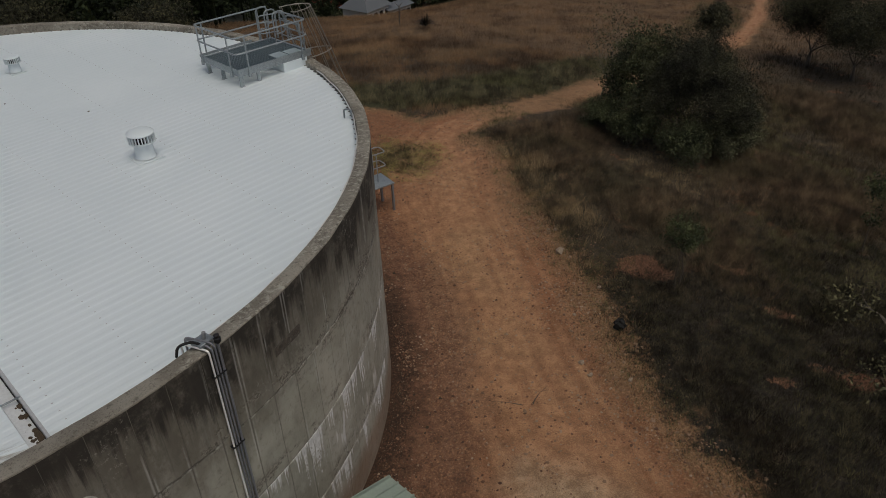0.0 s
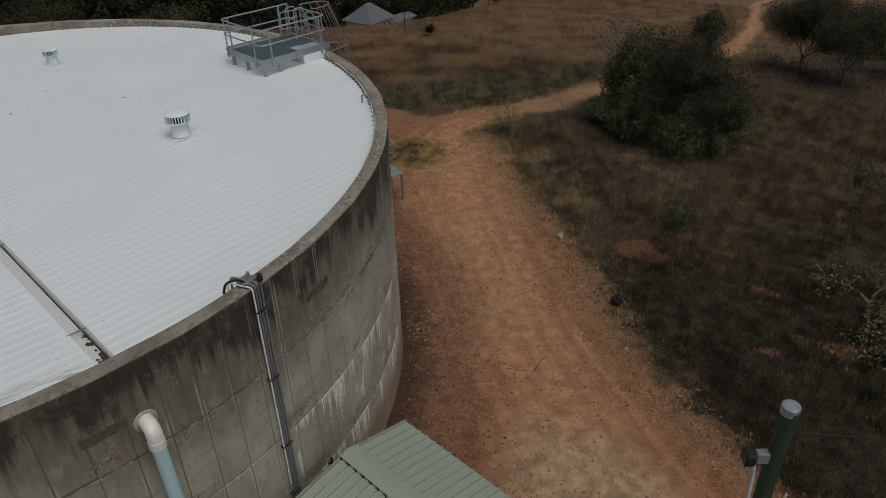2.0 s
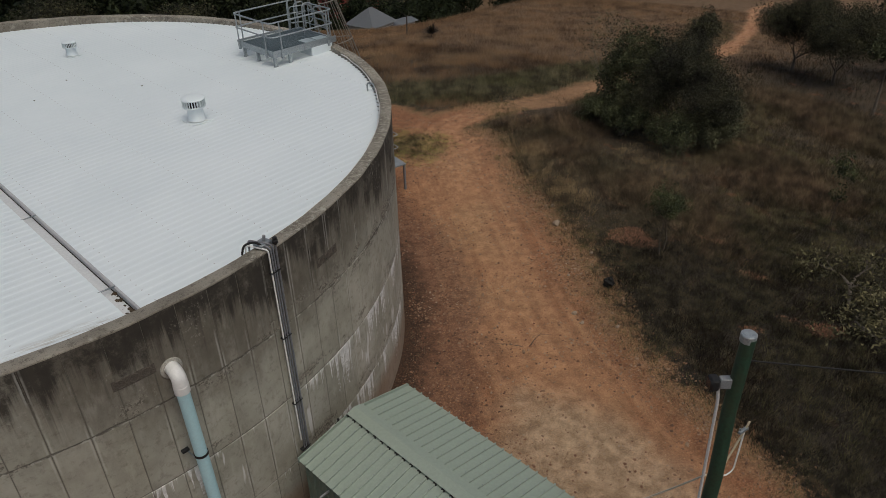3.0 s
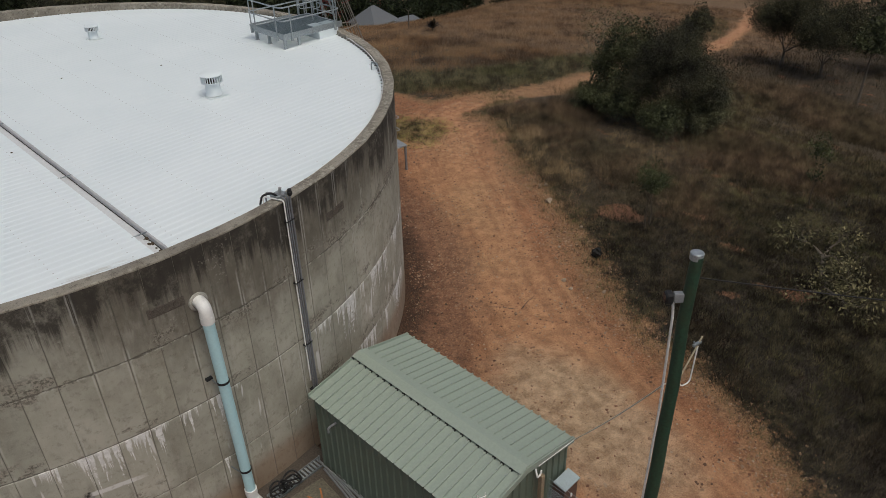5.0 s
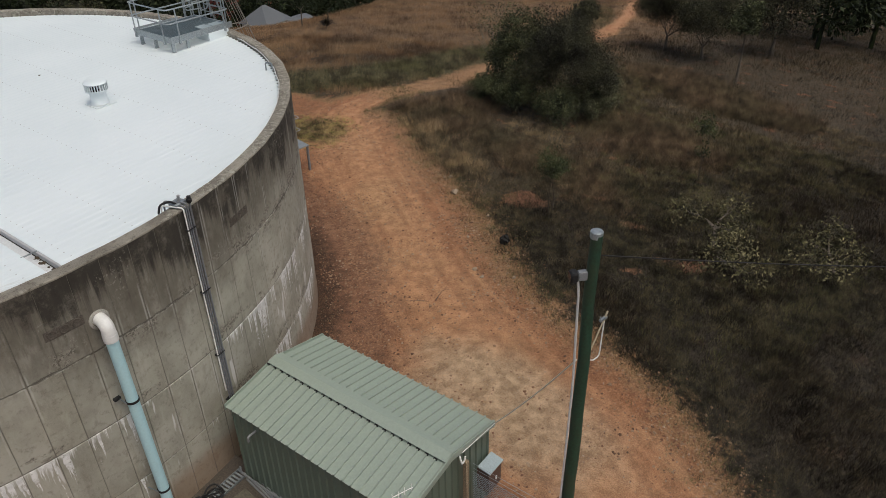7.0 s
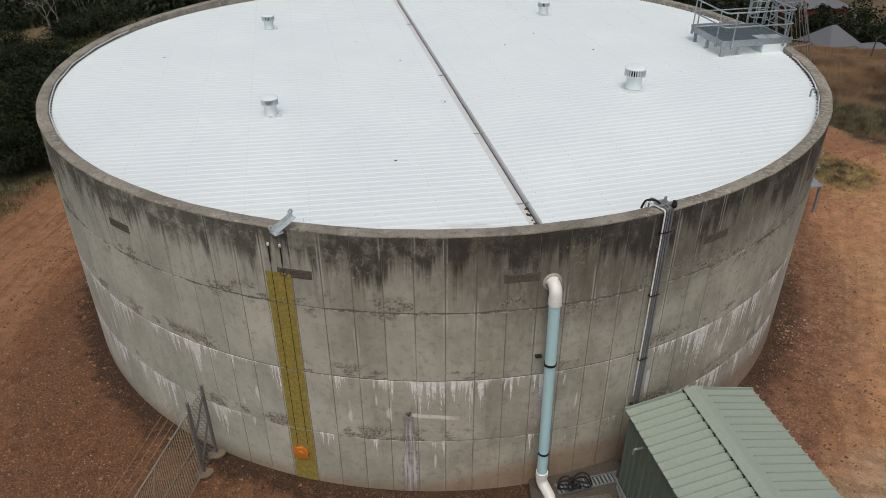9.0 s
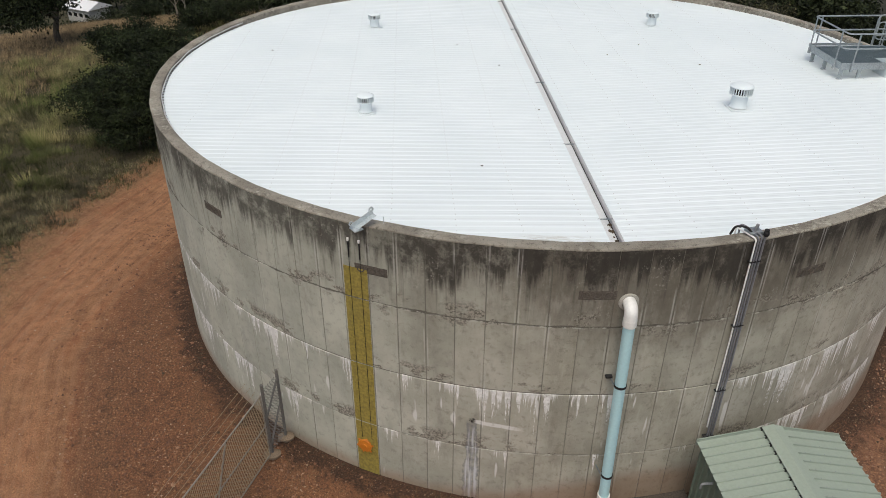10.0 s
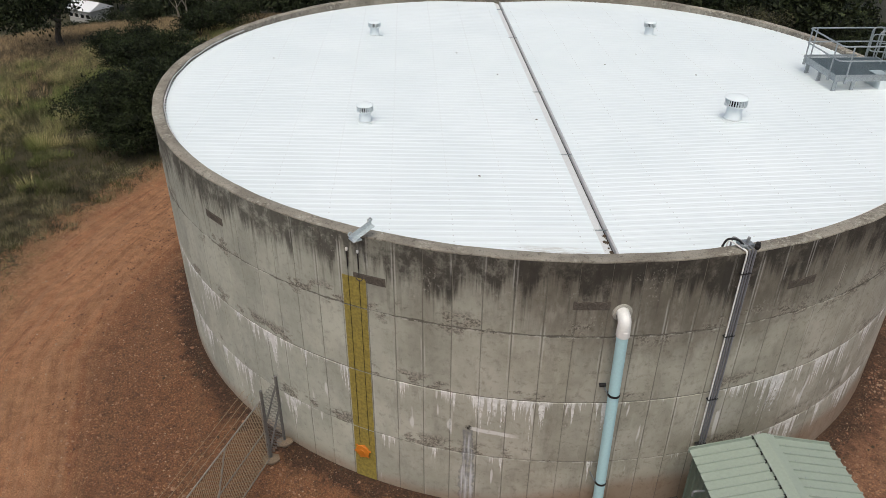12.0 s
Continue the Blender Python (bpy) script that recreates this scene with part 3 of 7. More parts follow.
def tube(bm, pts, radii, sides=8, caps=True):
    """A round tube along a line of points; radii: one number, or one for each point."""
    pts = [Vector(p) for p in pts]
    if not hasattr(radii, "__len__"):
        radii = [radii] * len(pts)
    rings = []
    side = None
    for i, p in enumerate(pts):
        d = (pts[min(i + 1, len(pts) - 1)] - pts[max(i - 1, 0)]).normalized()
        ref = side if side is not None else (Vector((0, 0, 1)) if abs(d.z) < 0.9 else Vector((1, 0, 0)))
        a = d.cross(ref).normalized() if side is None else (side - d * side.dot(d)).normalized()
        side = a
        b = d.cross(a)
        rings.append([bm.verts.new(p + radii[i] * (math.cos(q) * a + math.sin(q) * b)) for q in
                      (2 * math.pi * j / sides for j in range(sides))])
    for r0, r1 in zip(rings, rings[1:]):
        for j in range(sides):
            bm.faces.new((r0[j], r0[(j + 1) % sides], r1[(j + 1) % sides], r1[j]))
    if caps:
        bm.faces.new(rings[0][::-1])
        bm.faces.new(rings[-1])
    return bm


def bend(pts, r, n=5):
    """Rounds the corners of a line of points."""
    pts = [Vector(p) for p in pts]
    res = [pts[0]]
    for a, b, c in zip(pts, pts[1:], pts[2:]):
        u, w = (a - b), (c - b)
        k = min(r, u.length * 0.45, w.length * 0.45)
        p, q = b + u.normalized() * k, b + w.normalized() * k
        for i in range(n + 1):
            t = i / n
            res.append((1 - t) ** 2 * p + 2 * t * (1 - t) * b + t * t * q)
    res.append(pts[-1])
    return res


def lathe(bm, profile, n=48, a0=0.0, a1=360.0, m=None):
    """Turns a line of (r, z) about the z axis."""
    full = abs(a1 - a0) > 359.9
    cols = n if full else n + 1
    grid = []
    for i in range(cols):
        q = radians(a0 + (a1 - a0) * i / n)
        grid.append([bm.verts.new((m or Matrix()) @ Vector((r * math.cos(q), r * math.sin(q), z))) for r, z in profile])
    for i in range(n):
        p, q = grid[i], grid[(i + 1) % cols]
        for j in range(len(profile) - 1):
            bm.faces.new((p[j], q[j], q[j + 1], p[j + 1]))
    return bm


def polar(r, deg, z=0.0):
    return Vector((r * math.cos(radians(deg)), r * math.sin(radians(deg)), z))


# ---------------------------------------------------------------- the lie of the land
def smooth01(a, b, x):
    t = np.clip((x - a) / (b - a), 0, 1)
    return t * t * (3 - 2 * t)


FALL_A = (-180, -60, 0, 15, 30, 40, 46, 52, 65, 90, 135, 180)
FALL_K = (0.95, 0.8, 0.75, 0.8, 0.83, 0.87, 1.1, 1.22, 1.22, 1.1, 0.97, 0.95)


def fall(x, y):
    """How the hill drops away from the tank, steeper to the north-east."""
    s = np.maximum(0, np.hypot(x, y) - 18)
    near = 0.11 * s + 0.0012 * s * s
    mid = 11.955 + 0.26 * (s - 64)
    low = 24.955 + 5.2 * (1 - np.exp(-np.maximum(0, s - 114) / 20))
    steep = np.interp(np.degrees(np.arctan2(y, x)), FALL_A, FALL_K)
    return -steep * np.where(s < 64, near, np.where(s < 114, mid, low))


def waves(x, y, f, seed):
    """Smooth unevenness, about -1 to 1."""
    rs = np.random.RandomState(seed)
    res = np.zeros(np.shape(x))
    for i in range(9):
        a, ph, w = rs.uniform(0, 6.28), rs.uniform(0, 6.28), f * rs.uniform(0.5, 1.9)
        res = res + np.sin(w * (x * np.cos(a) + y * np.sin(a)) + ph)
    return res / 4.5


def near_line(x, y, pts):
    """Distance from points to a line of points."""
    best = np.full(np.shape(x), 1e9)
    for (ax, ay), (bx, by) in zip(pts, pts[1:]):
        dx, dy = bx - ax, by - ay
        t = np.clip(((x - ax) * dx + (y - ay) * dy) / (dx * dx + dy * dy), 0, 1)
        best = np.minimum(best, np.hypot(x - ax - t * dx, y - ay - t * dy))
    return best


EDGE_A = (-180, -165, -150, -126, -90, -54, -49, -45.7, -41.8, -37.4, -30, -20.5, -13.8, -6, -1.0, 9.4, 25, 45, 120, 150, 165, 180)
EDGE_R = (15.2, 15.5, 16.2, 20.5, 24.0, 19.2, 18.2, 17.3, 16.5, 15.8, 15.4, 15.65, 15.8, 16.2, 16.5, 18.4, 18.3, 16.5, 13.0, 13.6, 14.6, 15.2)
ROAD_EAST = ((14.5, 3.5), (17.5, 5.6), (20.3, 6.3), (24.6, 6.2), (31, 7.2), (37, 8.6), (43.5, 10.2), (50, 13.6), (60, 19.5), (75, 29), (95, 42), (130, 62))
ROAD_NORTH = ((16.0, 5.0), (15.4, 8.0), (12.5, 12.5), (6, 17), (0, 19))
LANE = ((16.8, 4.6), (15.4, 2.2), (14.2, -0.2), (12.7, -3.4), (11.1, -6.5), (10.2, -9.1), (9.5, -11.4), (9.1, -13.4), (8.9, -15.0), (7.5, -19), (2, -24))
LANE_WEST = ((-2, -24), (-9, -15.5), (-12.9, -7.3), (-13.2, -4.3), (-13.0, -1.4), (-12.5, 1.8), (-11.5, 5.5), (-8, 10), (0, 13))


def soil_at(x, y):
    r, a = np.hypot(x, y), np.degrees(np.arctan2(y, x))
    lim = np.interp(a, EDGE_A, EDGE_R)
    s = smooth01(2.3, -2.0, r - lim)
    s = np.maximum(s, (1 - 0.42 * smooth01(18, 21, x) * smooth01(44, 38, x)) * smooth01(1.75, 0.5, near_line(x, y, ROAD_EAST) * (1 + 0.7 * smooth01(38, 50, x)) + 0.3 * waves(x, y, 0.9, 47) * smooth01(17, 20, x)))
    s = np.maximum(s, smooth01(2.6, 1.0, near_line(x, y, ROAD_NORTH)))
    s = s * (1 - 0.55 * smooth01(2.1, 0.6, np.hypot((x - 15.0) * 1.1, y - 4.4)))
    return s


def bare_at(x, y):
    """Small bare red spots in the scrub."""
    s = np.zeros(np.shape(x))
    for qx, qy, w in ((16.3, -5.8, 1.1), (15.6, -10.9, 0.55), (17.6, -12.2, 0.8), (17.9, -9.4, 0.5), (18.5, -7.2, 0.6)):
        s = np.maximum(s, smooth01(1.25, 0.2, np.hypot(0.75 * (0.5 * (x - qx) - 0.86 * (y - qy)), 1.7 * (0.86 * (x - qx) + 0.5 * (y - qy))) / w + 0.6 * waves(x, y, 3.4, 31)))
    return s


def lane_at(x, y):
    d = near_line(x, y, LANE)
    track = smooth01(3.0, 0.3, d)
    d2 = near_line(x, y, LANE_WEST)
    return np.maximum(np.maximum(track, 0.9 * smooth01(3.4, 0.7, d2)), 0.8 * smooth01(1.3, 0.3, near_line(x, y, ROAD_EAST)))


def lush_at(x, y):
    west = smooth01(-11, -15, x)
    strip = smooth01(2.1, 0.7, np.abs(near_line(x, y, ((17, 10.6), (21, 9.2), (26, 8.7), (30, 9.2))) - 0.3))
    strip = np.maximum(strip, smooth01(2.4, 0.8, near_line(x, y, ((36, 11.0), (44, 13.0), (52, 18.0), (62, 25)))))
    spot = smooth01(2.2, 0.6, np.hypot(x - 15.0, y - 4.3))
    far = smooth01(75, 105, np.hypot(x, y)) * (1 - field_at(x, y))
    return np.clip(np.maximum(np.maximum(np.maximum(0.65 * west, strip), spot), far), 0, 1)


def field_at(x, y):
    a = np.degrees(np.arctan2(y, x))
    return smooth01(26, 40, np.hypot(x, y)) * smooth01(4, 14, a) * smooth01(62, 50, a)


def scrub_at(x, y):
    """Dark low scrub on the slope south-east of the track."""
    return smooth01(-3.5, -9.5, y + 0.25 * (x - 16)) * (x > 5)


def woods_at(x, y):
    """Bare floor below the trees north of the tank, darkened to hold the canopy's shade."""
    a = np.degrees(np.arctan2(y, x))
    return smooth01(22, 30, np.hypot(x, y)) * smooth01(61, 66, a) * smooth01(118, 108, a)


def along_across(x, y):
    """Place along the nearest track, and distance beside it."""
    best, along, across = np.full(np.shape(x), 1e9), np.zeros(np.shape(x)), np.zeros(np.shape(x))
    for line, run in ((LANE, 0.0), (LANE_WEST, 200.0), (ROAD_EAST, 400.0)):
        for (ax, ay), (bx, by) in zip(line, line[1:]):
            dx, dy = bx - ax, by - ay
            k = math.hypot(dx, dy)
            t = np.clip(((x - ax) * dx + (y - ay) * dy) / (k * k), 0, 1)
            d = np.hypot(x - ax - t * dx, y - ay - t * dy)
            side = ((x - ax) * dy - (y - ay) * dx) / k
            use = d < best
            best, along, across = np.where(use, d, best), np.where(use, run + t * k, along), np.where(use, side, across)
            run += k
    return along, across


def land(x, y):
    x, y = np.asarray(x, float), np.asarray(y, float)
    r = np.hypot(x, y)
    z = fall(x, y)
    far = smooth01(22, 60, r)
    z = z + waves(x, y, 0.12, 3) * 0.25 * far + waves(x, y, 0.03, 4) * 1.2 * smooth01(60, 200, r)
    soil = soil_at(x, y)
    z = z + (1 - soil) * 0.16 * smooth01(12, 15, r) + waves(x, y, 1.3, 5) * 0.035 * smooth01(10.5, 12, r)
    z = z + waves(x, y, 4.5, 6) * 0.008 * smooth01(10.3, 11.5, r) * smooth01(60, 30, r)
    # wheel ruts
    for line in (LANE, LANE_WEST, ROAD_EAST):
        d = near_line(x, y, line)
        z = z - 0.06 * np.exp(-((d - 0.8) / 0.22) ** 2) * (0.6 + 0.4 * waves(x, y, 0.6, 8))
    return z - 0.05


def height(x, y):
    return float(land(np.array([x]), np.array([y]))[0])


def build_ground():
    radii = np.concatenate([[8.5], np.arange(9.8, 22, 0.13), np.arange(22, 34, 0.3), np.arange(34, 70, 0.9), np.geomspace(70, 4500, 60)])
    n = 640
    a = np.linspace(0, 2 * np.pi, n, endpoint=False)
    R, A = np.meshgrid(radii, a, indexing="ij")
    x, y = R * np.cos(A), R * np.sin(A)
    z = land(x, y)
    z[0] = -0.3
    i, j = np.meshgrid(np.arange(len(radii) - 1), np.arange(n), indexing="ij")
    j2 = (j + 1) % n
    quads = np.stack([i * n + j, (i + 1) * n + j, (i + 1) * n + j2, i * n + j2], -1).reshape(-1, 4)
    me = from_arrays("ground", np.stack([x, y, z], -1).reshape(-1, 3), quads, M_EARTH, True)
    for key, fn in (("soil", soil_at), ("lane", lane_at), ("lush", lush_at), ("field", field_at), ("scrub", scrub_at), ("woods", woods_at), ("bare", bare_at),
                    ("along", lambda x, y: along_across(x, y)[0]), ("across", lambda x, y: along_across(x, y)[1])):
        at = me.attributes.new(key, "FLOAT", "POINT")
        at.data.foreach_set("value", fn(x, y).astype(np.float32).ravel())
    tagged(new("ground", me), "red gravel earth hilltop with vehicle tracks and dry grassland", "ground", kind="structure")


build_ground()

# ---------------------------------------------------------------- the water tank
R_OUT, R_IN, LIFT, COLS = 10.044, 9.8, 1.53, 119
TURN = 10.2                     # the roof valley lies this far from the y axis
ROOF = pose(0, 0, 0, 0, 0, TURN)


def roof_z(a):
    return 5.60 + 0.029 * abs(a)


tank = thing("water_tank", "large round concrete water reservoir with white ribbed steel roof", "water tank")
bm = bmesh.new()
lathe(bm, [(R_IN, 5.2), (R_IN, 5.955), (R_OUT - 0.009, 5.955), (R_OUT - 0.009, -0.5)], 212)
wall = part("tank_wall", bm, M_JOINT, tank, "grey formwork-marked concrete wall with lime and mould stains")
bm = bmesh.new()
lathe(bm, [(R_IN - 0.01, 5.3), (R_IN - 0.01, 5.985), (R_IN + 0.01, 6.0), (R_OUT - 0.014, 6.0), (R_OUT + 0.002, 5.986), (R_OUT + 0.002, 5.965), (R_OUT - 0.02, 5.96)], 260)
for v in bm.verts:
    q = math.atan2(v.co.y, v.co.x)
    w = 0.006 * math.sin(31 * q) + 0.005 * math.sin(73 * q + 1)
    v.co.z += w * (v.co.z > 5.9) * 0.6
    if v.co.z > 5.9 and math.hypot(v.co.x, v.co.y) > 9.9:
        v.co.x *= 1 + 0.0006 * math.sin(47 * q)
        v.co.y *= 1 + 0.0006 * math.sin(47 * q)
part("rim", bm, M_RIM, tank, "lichen-speckled concrete rim")


def ribs_across(limit, pitch=0.2, high=0.0078):
    """Positions along the valley and heights of one ribbed profile."""
    res = []
    n = int(limit / pitch) + 1
    for i in range(-n, n + 1):
        b = i * pitch
        for off, h in ((-0.055, 0), (-0.03, high), (0.03, high), (0.055, 0)):
            if abs(b + off) < limit:
                res.append((b + off, h))
    return res


def roof_half(sign):
    bm = bmesh.new()
    rows = []
    for b, h in ribs_across(R_IN - 0.25):
        end = math.sqrt((R_IN - 0.025) ** 2 - b * b)
        start = 0.17 if sign > 0 else 0.08
        cols = []
        for i in range(9):
            a = start + (end - start) * i / 8
            cols.append(bm.verts.new((sign * a, b, roof_z(a) + h)))
        rows.append(cols)
    for p, q in zip(rows, rows[1:]):
        for i in range(8):
            f = (p[i], q[i], q[i + 1], p[i + 1])
            bm.faces.new(f[::-1] if sign > 0 else f)
    # a thickness edge along the valley and the parapet
    for k in (0, 8):
        low = [bm.verts.new(c[k].co - Vector((0, 0, 0.012))) for c in rows]
        for i in range(len(rows) - 1):
            bm.faces.new((rows[i][k], rows[i + 1][k], low[i + 1], low[i]))
    bmesh.ops.transform(bm, matrix=ROOF, verts=bm.verts)
    return bm


part("roof_sheet", roof_half(1), M_ROOF, tank, "white ribbed steel roof sheeting", smooth=False)
part("roof_sheet", roof_half(-1), M_ROOF, tank, "white ribbed steel roof sheeting", smooth=False)
bm = bmesh.new()
L = R_IN - 0.1
prof = [(-0.11, 5.59), (-0.085, 5.588), (-0.07, 5.545), (0.115, 5.50), (0.13, 5.50)]
lo = [bm.verts.new((a, -L, z)) for a, z in prof]
hi = [bm.verts.new((a, L, z)) for a, z in prof]
for i in range(4):
    bm.faces.new((lo[i], lo[i + 1], hi[i + 1], hi[i]))
bmesh.ops.transform(bm, matrix=ROOF, verts=bm.verts)
gutter = part("box_gutter", bm, M_PALEGUTTER, tank, "sunken galvanised box gutter across the roof", smooth=False)
bm = bmesh.new()
box(bm, (0.13, -L, 5.496), (0.138, L, 5.59), 0, ROOF)
box(bm, (0.13, -L, 5.5905), (0.175, L, 5.598), 0, ROOF)
part("gutter_side", bm, M_PALEZINC, gutter, "grey side of the gutter", smooth=False)
# a black strip stands in for the dark gap beside the gutter floor
bm = bmesh.new()
box(bm, (0.112, -L, 5.501), (0.1285, L, 5.508), 0, ROOF)
part("gutter_dark_line", bm, M_BLACK, gutter, "thin black strip along the foot of the gutter side", smooth=False)
for b in (-8.35, -4.96, -0.83, 4.5, 8.4):
    bm = bmesh.new()
    box(bm, (-0.12, b - 0.012, 5.59), (0.16, b + 0.012, 5.612), 0.004, ROOF)
    part("gutter_strap", bm, M_ZINC, gutter)
bm = bmesh.new()
rs = random.Random(4)
for i in range(70):
    b = -9.55 + abs(rs.gauss(0, 0.45))
    c = Vector((rs.uniform(-0.06, 0.11), b, 5.515))
    r = bmesh.ops.create_icosphere(bm, subdivisions=1, radius=rs.uniform(0.015, 0.05))
    bmesh.ops.transform(bm, matrix=ROOF @ Matrix.Translation(c) @ Matrix.Diagonal((1, 1.4, 0.5, 1)), verts=r["verts"])
solo("gutter_debris", bm, M_DEBRIS, "dark leaf litter heaped in the end of the gutter", "debris", kind="stuff")


def roof_screws():
    """Screw heads along the purlins."""
    v, f = [], []
    rs = np.random.RandomState(5)
    for sign in (1, -1):
        for i in range(-48, 49):
            b = i * 0.2
            end = math.sqrt(max(0, (R_IN - 0.1) ** 2 - b * b))
            for j in range(9):
                a = 0.4 + 1.15 * j
                if a < end:
                    c = np.array([sign * a + rs.uniform(-0.012, 0.012), b, roof_z(a) + 0.0074])
                    k = len(v)
                    for q in range(5):
                        v.append(c + (0.015 * math.cos(q * 1.2566), 0.015 * math.sin(q * 1.2566), 0))
                    v.append(c + (0, 0, 0.010))
                    f += [(k + q, k + (q + 1) % 5, k + 5) for q in range(5)]
    ob = new("roof_screws", from_arrays("roof_screws", v, f, M_PALEZINC))
    ob.matrix_world = ROOF
    ob.parent = tank
    tagged(ob, "rows of small screw heads on the sheeting", kind="stuff")


roof_screws()


def rib_ends():
    """Dark blocks that stand in for the shade in the open ends of the ribs, under the parapet."""
    bm = bmesh.new()
    for sign in (1, -1):
        for i in range(-46, 47):
            b = i * 0.2
            end = math.sqrt((R_IN - 0.024) ** 2 - b * b)
            a = sorted((sign * (end - 0.04), sign * end))
            box(bm, (a[0], b - 0.036, roof_z(end) - 0.01), (a[1], b + 0.036, roof_z(end) + 0.02), 0, ROOF)
    part("shade_strip", bm, M_RIBSHADE, tank, "dark blocks that stand in for shade at the rib ends", smooth=False)["kind"] = "stuff"


# dark colour for the shade in the open rib ends
M_RIBSHADE = plain("rib_end_shade", (0.13, 0.125, 0.12), 0.95, 0, 0.3, 12)
rib_ends()

# droppings and leaves lying on the white roof
rs = random.Random(9)
for x, y in ((4.6, 0.9), (2.1, 1.7), (-1.0, 0.4), (-7.6, 0.3), (0.2, -2.9), (3.1, 2.8), (-2.4, 2.2), (-0.9, -6.4)):
    bm = bmesh.new()
    r = bmesh.ops.create_icosphere(bm, subdivisions=1, radius=0.028)
    bmesh.ops.transform(bm, matrix=Matrix.Diagonal((rs.uniform(0.8, 1.4), rs.uniform(0.6, 1), 0.5, 1)), verts=r["verts"])
    loc = ROOF.inverted() @ Vector((x, y, 0))
    solo("fallen_leaf_clump", bm, M_DEBRIS, "small dark clump of litter on the white roof", "debris", "litter on the roof", at=Matrix.Translation((x, y, roof_z(loc.x) + 0.012)))

# ---------------------------------------------------------------- roof ventilators


def ventilator():
    v = thing("roof_ventilator", "white round roof ventilator with louvred drum", "ventilator", group="roof ventilators")
    bm = bmesh.new()
    box(bm, (-0.34, -0.34, -0.012), (0.34, 0.34, 0.008), 0.004)
    box(bm, (-0.20, -0.36, -0.01), (0.36, -0.345, 0.02), 0.004)
    part("flashing", bm, M_ROOF, v)
    bm = bmesh.new()
    lathe(bm, [(0.29, 0.03), (0.255, 0.07), (0.245, 0.44), (0.25, 0.46)], 28)
    part("throat", bm, M_ROOF, v)
    # a black core gives the shade between the louvres
    bm = bmesh.new()
    lathe(bm, [(0.0, 0.47), (0.27, 0.47), (0.27, 0.68), (0.0, 0.68)], 28)
    part("core", bm, M_BLACK, v, "black core that stands in for shade inside the drum")
    bm = bmesh.new()
    lathe(bm, [(0.36, 0.685), (0.365, 0.705), (0.345, 0.735), (0.26, 0.775), (0.12, 0.80), (0.0, 0.805)], 32)
    lathe(bm, [(0.34, 0.445), (0.355, 0.45), (0.355, 0.475), (0.24, 0.472)], 32)
    part("cap", bm, M_ROOF, v)
    bm = bmesh.new()
    box(bm, (0.275, -0.024, 0.47), (0.352, -0.019, 0.69))
    box(bm, (0.335, -0.024, 0.47), (0.352, 0.006, 0.69))
    me = as_mesh(bm, "louvre", M_ROOF, False)
    for i in range(26):
        ob = part("louvre", me, M_ROOF, v)
        ob.matrix_local = pose(0, 0, 0, 0, 0, i * 360 / 26)
    return v


vent = ventilator()
spots = ((4.96, -2.41), (3.71, 5.06), (-3.88, -3.93), (-5.27, 3.57))
for i, (x, y) in enumerate(spots):
    loc = ROOF.inverted() @ Vector((x, y, 0))
    m = pose(x, y, roof_z(loc.x) + 0.015, 0, 0, TURN + 7 * i) @ Matrix.Diagonal((0.75, 0.75, 0.75, 1))
    if i:
        copy_thing(vent, m)
    else:
        vent.matrix_world = m

# ---------------------------------------------------------------- access platform on the roof
A0, A1, B0, B1, DECK = 7.75, 9.88, -1.6, 0.19, 6.2


M_GRATE = plain("blue_grey_grating", (0.2, 0.255, 0.275), 0.5, 0.2, 0.2, 6)
M_HATCH = plain("pale_blue_grey_plate", (0.4, 0.48, 0.5), 0.5, 0.1, 0.15, 6)


